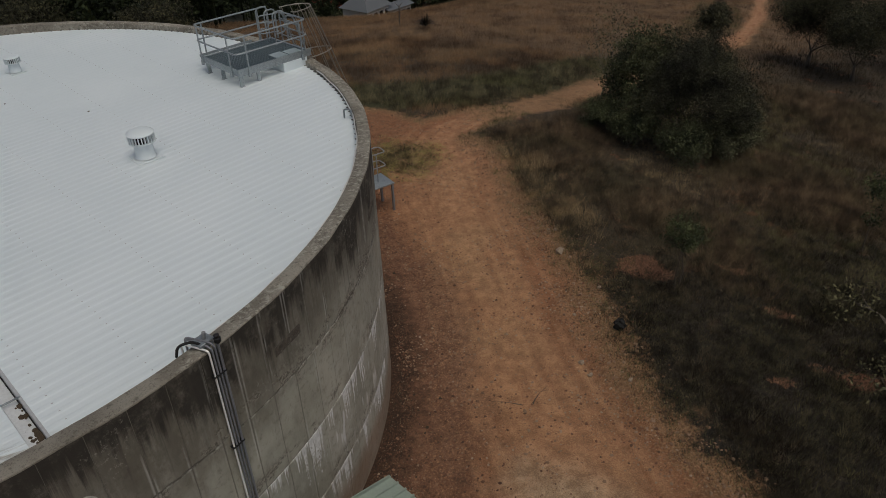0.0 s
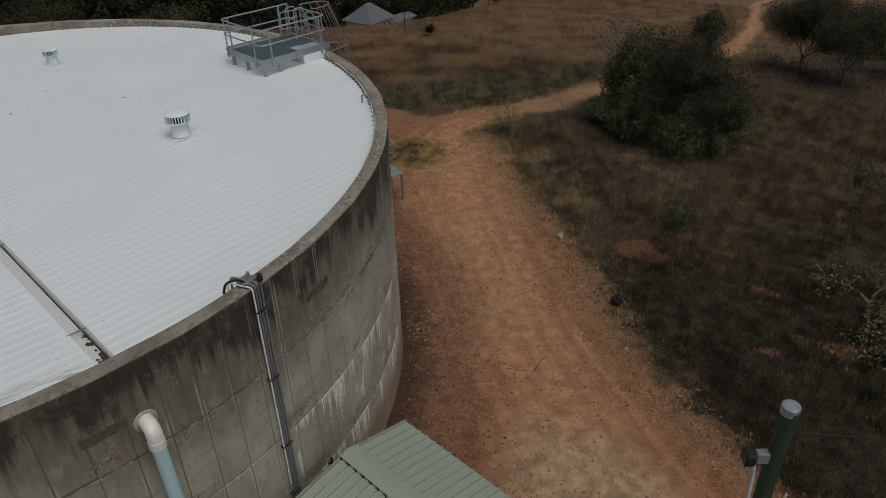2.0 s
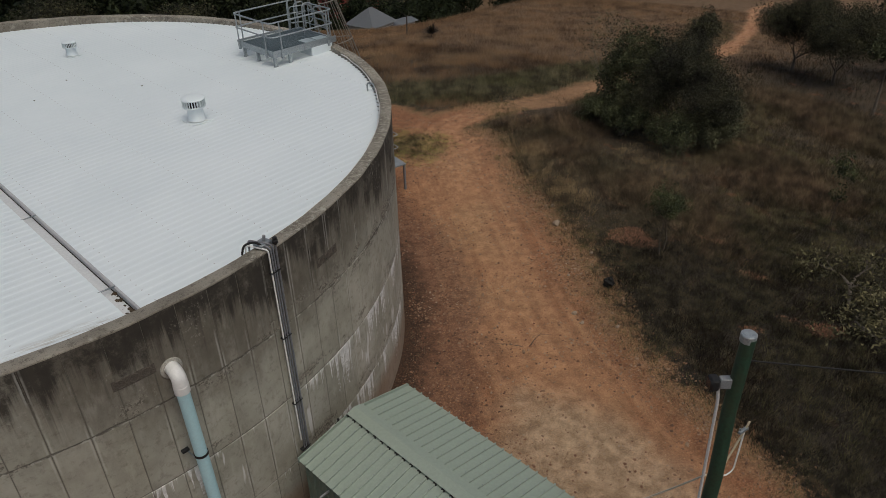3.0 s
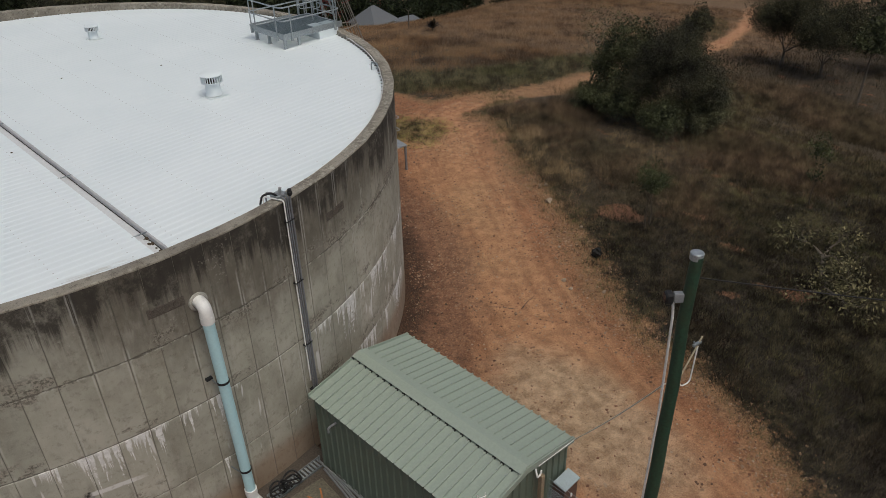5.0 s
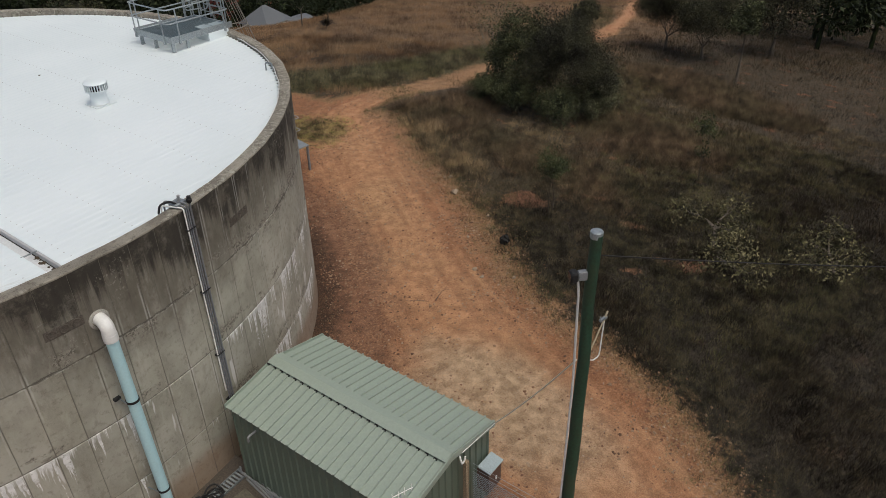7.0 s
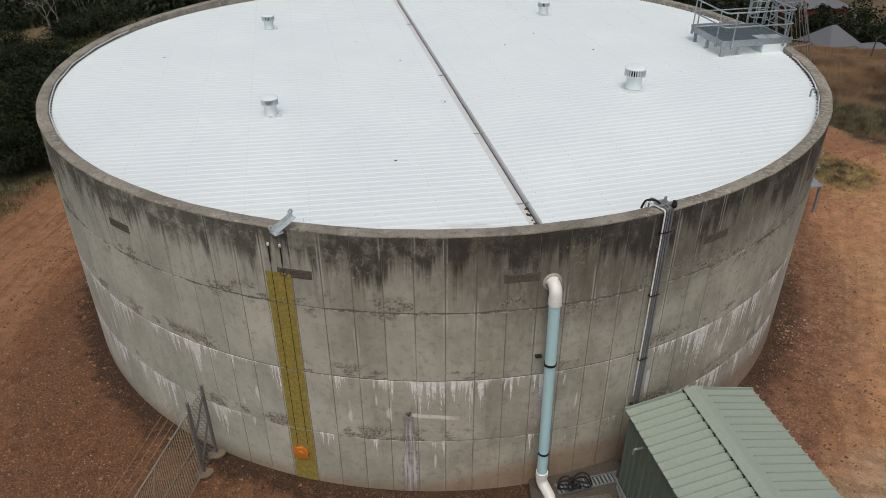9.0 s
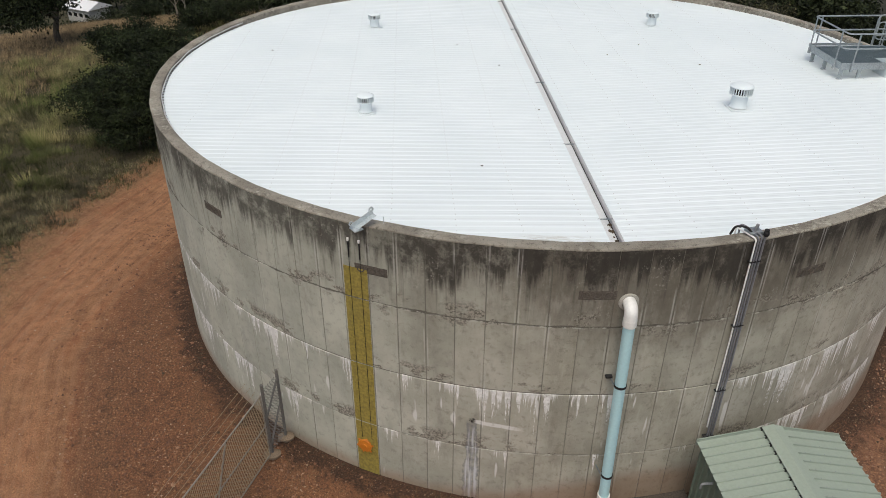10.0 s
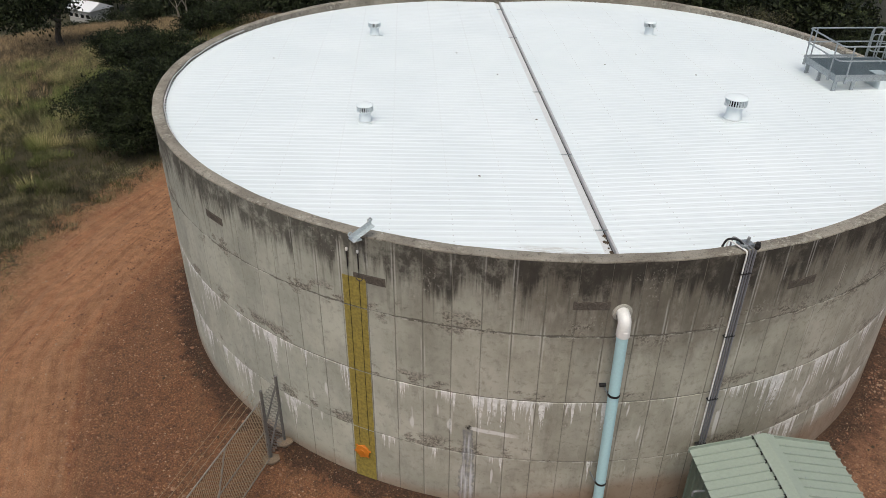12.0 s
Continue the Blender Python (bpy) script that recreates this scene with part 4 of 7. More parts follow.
def access_platform():
    p = thing("access_platform", "galvanised steel grating platform with handrails on the roof", "platform")
    p.matrix_world = ROOF
    bm = bmesh.new()
    for lo, hi in (((A0, B0, DECK - 0.11), (A1, B0 + 0.06, DECK + 0.01)), ((A0, B1 - 0.06, DECK - 0.11), (A1, B1, DECK + 0.01)),
                   ((A0, B0 + 0.063, DECK - 0.11), (A0 + 0.06, B1 - 0.063, DECK + 0.01)), ((A1 - 0.06, B0 + 0.063, DECK - 0.11), (A1, B1 - 0.063, DECK + 0.01))):
        box(bm, lo, hi, 0.004)
    part("deck_frame", bm, M_GALV, p)
    bm = bmesh.new()
    box(bm, (0, B0 + 0.065, DECK - 0.03), (0.012, B1 - 0.065, DECK + 0.012))
    me = as_mesh(bm, "grating_bar", M_GRATE, False)
    n = 44
    for i in range(n):
        ob = part("grating_bar", me, M_ZINC, p)
        ob.location.x = A0 + 0.08 + (A1 - A0 - 0.16) * i / (n - 1)
    bm = bmesh.new()
    for i in range(14):
        b = B0 + 0.1 + (B1 - B0 - 0.2) * i / 13
        box(bm, (A0 + 0.062, b, DECK - 0.02), (A1 - 0.062, b + 0.008, DECK + 0.004))
    part("cross_rods", bm, M_ZINC, p)
    bm = bmesh.new()
    for lo, hi in (((A0 - 0.004, B0 - 0.012, DECK + 0.012), (A1, B0 - 0.004, DECK + 0.075)), ((A0 - 0.012, B0, DECK + 0.012), (A0 - 0.004, B1, DECK + 0.075)),
                   ((A0, B1 + 0.004, DECK + 0.012), (A1 - 0.6, B1 + 0.012, DECK + 0.075))):
        box(bm, lo, hi)
    part("kick_plate", bm, M_GALV, p, smooth=False)
    bm = bmesh.new()
    box(bm, (-0.045, -0.03, 5.78), (0.045, 0.03, DECK - 0.112), 0.004)
    box(bm, (-0.06, -0.05, roof_z(7.8)), (0.06, 0.05, roof_z(7.8) + 0.012))
    me = as_mesh(bm, "leg", M_GALV, False)
    for a, b in ((A0 + 0.06, B0 + 0.05), (A0 + 0.06, -0.72), (A0 + 0.06, B1 - 0.22), (A0 + 0.55, B0 + 0.05), (A0 + 0.9, B1 - 0.1)):
        ob = part("leg", me, M_GALV, p)
        ob.location = (a, b, 0)
    # handrails round three sides and half of the fourth, open at the ladder
    top, knee, c = DECK + 0.82, DECK + 0.44, 0.02
    for h in (top, knee):
        bm = bmesh.new()
        tube(bm, bend([(A1 - 0.02, B1 + c, h), (A0 - c, B1 + c, h), (A0 - c, B0 - c, h), (A1 - 0.06, B0 - c, h), (A1 - 0.06, B1 - 0.66, h)], 0.14, 6), 0.021, 8)
        part("top_rail" if h == top else "knee_rail", bm, M_GALV, p)
    bm = bmesh.new()
    tube(bm, [(0, 0, DECK - 0.16), (0, 0, top)], 0.02, 8)
    box(bm, (-0.035, -0.03, DECK - 0.16), (0.035, 0.03, DECK - 0.02), 0.004)
    me = as_mesh(bm, "rail_post", M_GALV)
    for a, b in ((A0 - 0.02, B1 - 0.12), (A0 - 0.02, B0 + 0.3), (A0 + 0.28, B0 - 0.02), (A0 + 0.2, B1 + 0.02), (A1 - 0.28, B0 - 0.02), (A1 - 0.06, B0 + 0.16),
                 (A1 - 0.06, B1 - 0.66), (A1 - 0.3, B1 + 0.02), (A1 - 0.02, B1 + 0.02)):
        ob = part("rail_post", me, M_GALV, p)
        ob.location = (a, b, 0)
    # loops that return the rails beside the opening
    for b, z0, z1, a in ((B1 - 0.02, knee - 0.16, top + 0.02, A1 - 0.36), (B1 - 0.14, knee - 0.02, top - 0.06, A1 - 0.2), (B1 - 0.7, knee - 0.16, top + 0.02, A1 - 0.3)):
        bm = bmesh.new()
        tube(bm, bend([(a, b, DECK), (a, b, z1), (a + 0.34, b, z1), (a + 0.34, b, z0), (a + 0.05, b, z0)], 0.13), 0.02, 8)
        part("ladder_guard", bm, M_GALV, p)
    bm = bmesh.new()
    for z in (knee - 0.2, knee + 0.18, top - 0.16):
        tube(bm, [(A1 - 0.1, B0 + 0.2, z), (A1 - 0.1, B1 - 0.68, z)], 0.016, 8)
    part("end_rails", bm, M_GALV, p)
    # the gate stands open, folded back along the deck edge
    bm = bmesh.new()
    tube(bm, bend([(A1 - 0.12, B1 - 0.64, knee - 0.12), (A1 - 0.62, B1 - 0.5, knee - 0.12), (A1 - 0.62, B1 - 0.5, top - 0.04), (A1 - 0.12, B1 - 0.64, top - 0.04)], 0.1), 0.017, 8)
    tube(bm, [(A1 - 0.12, B1 - 0.64, knee + 0.16), (A1 - 0.62, B1 - 0.5, knee + 0.16)], 0.015, 8)
    tube(bm, [(A1 - 0.38, B1 - 0.567, knee - 0.12), (A1 - 0.38, B1 - 0.567, top - 0.04)], 0.014, 8)
    part("safety_gate", bm, M_GALV, p, "self-closing galvanised safety gate")
    bm = bmesh.new()
    box(bm, (A1 - 0.95, B0 + 0.14, DECK + 0.016), (A1 - 0.6, B0 + 0.52, DECK + 0.035), 0.006)
    box(bm, (A1 - 0.57, B0 + 0.14, DECK + 0.018), (A1 - 0.18, B0 + 0.46, DECK + 0.037), 0.006)
    part("hatch_plate", bm, M_HATCH, p, "pale checker hatch plate")


access_platform()
bm = bmesh.new()
box(bm, (9.0, -1.62, 5.78), (9.72, -1.585, 6.1), 0.004)
box(bm, (9.0, -1.58, 5.78), (9.05, -0.9, 6.1), 0.004)
box(bm, (8.98, -1.64, 5.77), (9.72, -1.62, 5.81), 0.004)
solo("roof_upstand", bm, M_ROOF, "white steel upstand box under the platform edge", "roof upstand", at=ROOF)


def ladder():
    p = thing("caged_ladder", "galvanised caged ladder fixed outside the tank wall", "ladder")
    p.matrix_world = ROOF
    b0, out = -0.52, lambda z: 10.0 + 0.27 * (7.0 - z)     # it leans out to the landing below
    for b in (b0 - 0.24, b0 + 0.24):
        bm = bmesh.new()
        tube(bm, bend([(out(1.0), b, 1.0), (out(6.9), b, 6.9), (out(6.9) - 0.22, b, 6.98), (out(6.9) - 0.22, b, 6.3)], 0.16), 0.024, 8)
        part("stile", bm, M_GALV, p)
    bm = bmesh.new()
    tube(bm, [(0, b0 - 0.24, 0), (0, b0 + 0.24, 0)], 0.012, 6)
    me = as_mesh(bm, "rung", M_GALV)
    for i in range(18):
        ob = part("rung", me, M_GALV, p)
        ob.location = (out(1.2 + 0.3 * i), 0, 1.2 + 0.3 * i)
    hoop = lambda z, q: (out(z) + 0.06 + (0.7 + 0.14 * (7.0 - min(z, 7.0)) * (z > 5) + 0.32 * (z <= 5)) * math.sin(q), b0 - 0.36 * math.cos(q), z)
    for z in (3.2, 4.4, 5.75, 7.02):
        bm = bmesh.new()
        tube(bm, [(out(z), b0 - 0.24, z)] + [hoop(z, q) for q in np.linspace(0, math.pi, 15)] + [(out(z), b0 + 0.24, z)], 0.016, 6)
        part("cage_hoop", bm, M_WARMGALV, p)
    for q in np.linspace(0.08, math.pi - 0.08, 9):
        bm = bmesh.new()
        tube(bm, [hoop(z, q) for z in (3.2, 4.4, 5.75, 7.02)], 0.011, 6)
        part("cage_bar", bm, M_WARMGALV, p)


ladder()

# ---------------------------------------------------------------- pipes and fittings on the tank
def downpipe():
    p = thing("overflow_pipe", "pale blue plastic overflow pipe with white elbows", "pipe")
    ang = -79.3
    r = 0.1
    ax = polar(10.285, ang - 0.1)
    ax2 = polar(10.29, ang + 0.25)
    bm = bmesh.new()
    tube(bm, [ax2 + Vector((0, 0, 0.4)), ax + Vector((0, 0, 4.74))], r, 24)
    part("pipe", bm, M_BLUE, p)
    bm = bmesh.new()
    path = bend([polar(10.0, ang, 4.99), polar(10.285, ang - 0.1, 4.99), ax + Vector((0, 0, 4.7))], 0.22, 7)
    tube(bm, path, r + 0.012, 24, False)
    tube(bm, [ax + Vector((0, 0, 4.8)), ax + Vector((0, 0, 4.67))], r + 0.018, 24)
    part("elbow", bm, M_WHITE, p, "white plastic elbow")
    bm = bmesh.new()
    out = polar(10.58, ang + 1.0)
    tube(bm, bend([ax2 + Vector((0, 0, 0.5)), ax2 + Vector((0, 0, 0.28)), out + Vector((0, 0, 0.02)), out + Vector((0, 0, -0.3))], 0.16, 5), r + 0.012, 24)
    tube(bm, [ax2 + Vector((0, 0, 0.55)), ax2 + Vector((0, 0, 0.42))], r + 0.022, 24)
    part("elbow", bm, M_WHITE, p, "white plastic elbow at the foot")
    bm = bmesh.new()
    m = Matrix.Translation(polar(10.045, ang, 4.97)) @ Vector((math.cos(radians(ang)), math.sin(radians(ang)), 0)).to_track_quat("Z", "Y").to_matrix().to_4x4()
    lathe(bm, [(0.175, 0.0), (0.17, 0.02), (0.15, 0.032), (0.12, 0.03)], 28, m=m)
    part("collar", bm, M_MORTAR, p, "rough pale mortar collar round the pipe")
    for z in (3.36, 1.1):
        c = ax2.lerp(ax, (z - 0.55) / 4.07)
        bm = bmesh.new()
        lathe(bm, [(r + 0.002, -0.022), (r + 0.014, -0.022), (r + 0.014, 0.022), (r + 0.002, 0.022)], 24, m=Matrix.Translation(c + Vector((0, 0, z))))
        band = part("clamp_band", bm, M_BLACK, p, "dark clamp band")
        bm = bmesh.new()
        for s in (-1, 1):
            t = polar(1, ang + 90)
            tube(bm, [c + t * s * (r + 0.01) + Vector((0, 0, z)), polar(10.03, ang) + t * s * (r + 0.02) + Vector((0, 0, z))], 0.014, 6)
        part("bracket", bm, M_ZINC, band)


downpipe()
for z in (3.38,):
    bm = bmesh.new()
    box(bm, (-0.02, -0.06, -0.025), (0.06, 0.06, 0.025), 0.006)
    solo("wall_bracket", bm, M_BLACK, "small dark steel bracket on the concrete wall", "bracket", at=Matrix.Translation(polar(10.05, -80.15, z)) @ pose(0, 0, 0, 0, 0, -80.15))


M_DUCT = plain("pale_grey_duct", (0.7, 0.7, 0.69), 0.45, 0, 0.15)


def cable_riser():
    p = thing("conduit_riser", "bundle of grey and white conduits climbing the tank wall", "conduit")
    for i, (ang, mat, r) in enumerate(((-67.95, M_WHITE, 0.014), (-67.66, M_DARKPIPE, 0.015), (-67.38, M_DARKPIPE, 0.015), (-67.05, M_DARKPIPE, 0.019))):
        bm = bmesh.new()
        R0 = R_OUT + 0.05
        top = (6.04, 6.06, 6.09, 6.08)[i]
        if i == 0:
            pts = bend([polar(R0, ang, 1.85), polar(R0, ang, top), polar(9.66, ang - 0.5, top), polar(9.66, ang - 0.5, 5.84)], 0.06)
        elif i == 3:
            pts = [polar(R0, ang, 0.3), polar(R0, ang, 6.1)]
        else:
            pts = bend([polar(R0, ang, 0.3), polar(R0, ang, top), polar(9.65, ang - 0.3 * i, top), polar(9.65, ang - 0.3 * i, 5.84)], 0.08)
        tube(bm, pts, r, 10)
        part("conduit", bm, mat, p)
    for z in (5.6, 4.27, 2.77, 1.6):
        bm = bmesh.new()
        t = polar(1, -67.5 + 90)
        c = polar(R_OUT + 0.05, -67.5, z)
        box(bm, (-0.06, -0.105, -0.009), (0.028, 0.105, 0.009), 0.003, Matrix.Translation(c) @ pose(0, 0, 0, 0, 0, -67.5))
        part("saddle_clamp", bm, M_BLACK, p, "dark saddle clamp")
    bm = bmesh.new()
    lathe(bm, [(0.025, 6.06), (0.048, 6.09), (0.048, 6.14), (0.034, 6.155), (0.04, 6.19), (0.0, 6.21)], 12, m=Matrix.Translation(polar(R_OUT + 0.05, -67.0)))
    part("gland", bm, M_BLACK, p, "black cable gland")
    bm = bmesh.new()
    tube(bm, bend([polar(9.93, -67.9, 6.08), polar(9.9, -68.4, 6.17), polar(9.82, -69.3, 6.17), polar(9.76, -69.4, 5.98)], 0.08), 0.019, 8)
    part("gooseneck", bm, M_BLACK, p, "black bent inlet")
    bm = bmesh.new()
    tube(bm, [polar(9.9, -67.4, 6.02), polar(9.92, -67.3, 6.2)], 0.026, 10)
    part("stub", bm, M_GREYPIPE, p)
    bm = bmesh.new()
    box(bm, (-0.16, -0.11, -0.05), (0.04, 0.13, 0.03), 0.01, Matrix.Translation(polar(9.95, -67.5, 6.06)) @ pose(0, 0, 0, 0, 0, -67.5))
    part("mounting_bracket", bm, M_ZINC, p)


M_DARKPIPE = plain("dark_grey_conduit", (0.2, 0.205, 0.225), 0.4, 0, 0.2)
cable_riser()
bm = bmesh.new()
tube(bm, [polar(R_OUT + 0.0, -62.0, 1.33), polar(R_OUT + 0.07, -62.0, 1.33), polar(R_OUT + 0.07, -62.0, 1.48)], 0.028, 10)
solo("pipe_stub", bm, M_BLACK, "short black capped pipe stub on the tank wall", "pipe")

for a0, a1, n in ((-3.5, -66.5, 110), (-142, -196, 70)):
    bm = bmesh.new()
    pts = [polar(R_IN - 0.035 + 0.01 * math.sin(i * 0.45), a0 + (a1 - a0) * i / n, 5.945 + 0.008 * math.sin(i * 0.6)) for i in range(n + 1)]
    tube(bm, pts, 0.014, 8)
    solo("rim_conduit", bm, M_DUCT, "pale grey conduit running along the inside of the rim", "conduit", "conduits on the rim")
bm = bmesh.new()
tube(bm, bend([polar(9.6, -21, 5.78), polar(9.6, -21, 6.05), polar(9.75, -21.4, 6.05), polar(9.75, -21.8, 5.9)], 0.06), 0.02, 8)
solo("riser_pipe", bm, M_ZINC, "short grey upright pipe beside the rim", "pipe")


def painted_band():
    stripe = thing("painted_stripe", "ochre yellow stripe painted down the concrete wall", "paint stripe", kind="structure")
    n = 6
    for z0, z1 in ((-0.1, 1.37), (1.392, 2.91), (2.934, 4.438), (4.464, 5.1)):
        bm = bmesh.new()
        for k in range(n):
            a = [-107.75 + 2.75 * (k + e) / n for e in (0, 1)]
            bm.faces.new([bm.verts.new(polar(R_OUT + 0.0075, q, z)) for q, z in ((a[0], z0), (a[1], z0), (a[1], z1), (a[0], z1))])
        bmesh.ops.remove_doubles(bm, verts=bm.verts, dist=0.001)
        part("paint_coat", bm, M_YELLOW, stripe)
    for a in (-106.95, -105.7):
        p = thing("level_cable", "thin dark cable running down the yellow stripe", "cable", group="level cables")
        bm = bmesh.new()
        tube(bm, [polar(R_OUT + 0.02, a, 0.95), polar(R_OUT + 0.02, a, 5.62)], 0.0045, 6)
        part("cable", bm, M_BLACK, p)
        bm = bmesh.new()
        box(bm, (0, -0.02, -0.03), (0.035, 0.02, 0.03), 0.005, Matrix.Translation(polar(R_OUT + 0.003, a, 5.66)) @ pose(0, 0, 0, 0, 0, a))
        part("anchor", bm, M_WHITE, p)
        bm = bmesh.new()
        tube(bm, [polar(R_OUT + 0.02, a, 5.3), polar(R_OUT + 0.02, a, 5.62)], 0.012, 8)
        part("tensioner", bm, M_BLACK, p)


painted_band()


def inspection_cover():
    ang, z = -106.55, 0.76
    p = thing("inspection_cover", "round orange steel cover bolted on the yellow stripe", "cover")
    m = Matrix.Translation(polar(R_OUT, ang, z)) @ Vector((math.cos(radians(ang)), math.sin(radians(ang)), 0)).to_track_quat("Z", "Y").to_matrix().to_4x4()
    bm = bmesh.new()
    lathe(bm, [(0.12, -0.01), (0.12, 0.05), (0.152, 0.05), (0.158, 0.06), (0.152, 0.075), (0.06, 0.082), (0.055, 0.095), (0.0, 0.097)], 24, m=m)
    part("lid", bm, M_ORANGE, p)
    for i in range(6):
        bm = bmesh.new()
        box(bm, (0.13, -0.02, 0.045), (0.2, 0.02, 0.068), 0.006, m @ pose(0, 0, 0, 0, 0, 15 + 60 * i))
        part("lug", bm, M_ORANGE, p)


inspection_cover()


def anchor_pocket():
    """A dark plate in place of a shallow pocket for three stressing anchors; built at angle zero."""
    p = thing("anchor_pocket", "dark rectangular anchor pocket with three round recesses in the wall", "anchor pocket", group="anchor pockets")
    w = 1.8
    bm = bmesh.new()
    for k in range(6):
        q = [-w + 2 * w * (k + e) / 6 for e in (0, 1)]
        bm.faces.new([bm.verts.new(polar(R_OUT + 0.006, a, z)) for a, z in ((q[0], 5.03), (q[1], 5.03), (q[1], 5.2), (q[0], 5.2))])
    bmesh.ops.remove_doubles(bm, verts=bm.verts, dist=0.001)
    r = bmesh.ops.extrude_face_region(bm, geom=bm.faces[:])
    bmesh.ops.translate(bm, verts=[v for v in r["geom"] if isinstance(v, bmesh.types.BMVert)], vec=(-0.02, 0, 0))
    part("dark_plate", bm, M_POCKET, p)
    for a in (-1.12, 0, 1.12):
        m = Matrix.Translation(polar(R_OUT + 0.006, a, 5.115)) @ Vector((math.cos(radians(a)), math.sin(radians(a)), 0)).to_track_quat("Z", "Y").to_matrix().to_4x4()
        bm = bmesh.new()
        lathe(bm, [(0.078, 0.0), (0.074, 0.012), (0.062, 0.012), (0.056, -0.004), (0.0, -0.006 + 0.008)], 18, m=m)
        part("anchor_cap", bm, M_POCKET, p)
    return p


M_POCKET = plain("pocket_brown", (0.115, 0.098, 0.08), 0.95, 0, 0.4, 8)
pocket = anchor_pocket()
for i in range(16):
    m = pose(0, 0, 0, 0, 0, -127.55 + 22.6 * i + (0.35 if i == 1 else 0))
    if i:
        copy_thing(pocket, m)
    else:
        pocket.matrix_world = m


M_GALVPALE = galvanised("pale_galvanised_steel", 0.55)


def lifting_bracket():
    p = thing("cable_bracket", "galvanised channel bracket with end pulleys clamped on the rim", "bracket")
    p.matrix_world = Matrix.Translation((-2.69, -9.83, 6.03)) @ pose(0, 0, 0, 0, 0, 43)
    up = pose(0, 0, 0, 0, -22, 0) @ Matrix.Diagonal((0.72, 0.72, 0.72, 1))
    bm = bmesh.new()
    box(bm, (-0.1, 0.02, 0.02), (0.5, 0.035, 0.15), 0.003, up)
    box(bm, (-0.1, -0.12, 0.02), (0.5, 0.0195, 0.033), 0.003, up)
    part("channel", bm, M_GALVPALE, p, smooth=False)
    for x in (-0.08, 0.5):
        bm = bmesh.new()
        lathe(bm, [(0.03, -0.01), (0.065, -0.012), (0.058, 0), (0.065, 0.012), (0.03, 0.01), (0.03, -0.01)], 18, m=up @ Matrix.Translation((x, 0.05, 0.14)) @ pose(0, 0, 0, 90, 0, 0))
        part("pulley", bm, M_GALVPALE, p)
    bm = bmesh.new()
    box(bm, (-0.11, -0.1, -0.028), (0.06, 0.08, -0.006), 0.004)
    part("base_plate", bm, M_GALVPALE, p)
    bm = bmesh.new()
    tube(bm, [(0.45, -0.1, 0.1), (0.45, -0.1, -0.2)], 0.005, 6)
    part("cable", bm, M_GALVPALE, p)


lifting_bracket()

# ---------------------------------------------------------------- the green shed
SHED = Matrix(((0.983, 0.185, 0, 3.49), (0.185, -0.983, 0, -9.90), (0, 0, 1, 0), (0, 0, 0, 1)))
# in the shed's frame: x across from the wall-side eave, y towards the front gable
SW, SL, EAVE, RIDGE = 2.70, 4.45, 1.99, 2.27


def ribbed(bm, origin, along, up, length, tall, pitch=0.19, rib=0.03, out=None, gable=None, foot=0.03, top=0.5):
    """A sheet with raised trapezoid ribs that run in the direction up; gable: the height at each place along."""
    origin, along, up, out = Vector(origin), Vector(along).normalized(), Vector(up).normalized(), Vector(out).normalized()
    xs = []
    n = int(length / pitch)
    first = (length - n * pitch) / 2
    xs.append((0, 0))
    for i in range(n + 1):
        c = first + i * pitch
        for d, h in ((-foot, 0), (-foot * top, rib), (foot * top, rib), (foot, 0)):
            if 0.002 < c + d < length - 0.002:
                xs.append((c + d, h))
    xs.append((length, 0))
    prev = None
    for x, h in xs:
        t = gable(x) if gable else tall
        a = bm.verts.new(origin + along * x + out * h)
        b = bm.verts.new(origin + along * x + out * h + up * t)
        if prev:
            bm.faces.new((prev[0], a, b, prev[1]))
        prev = (a, b)
    return bm


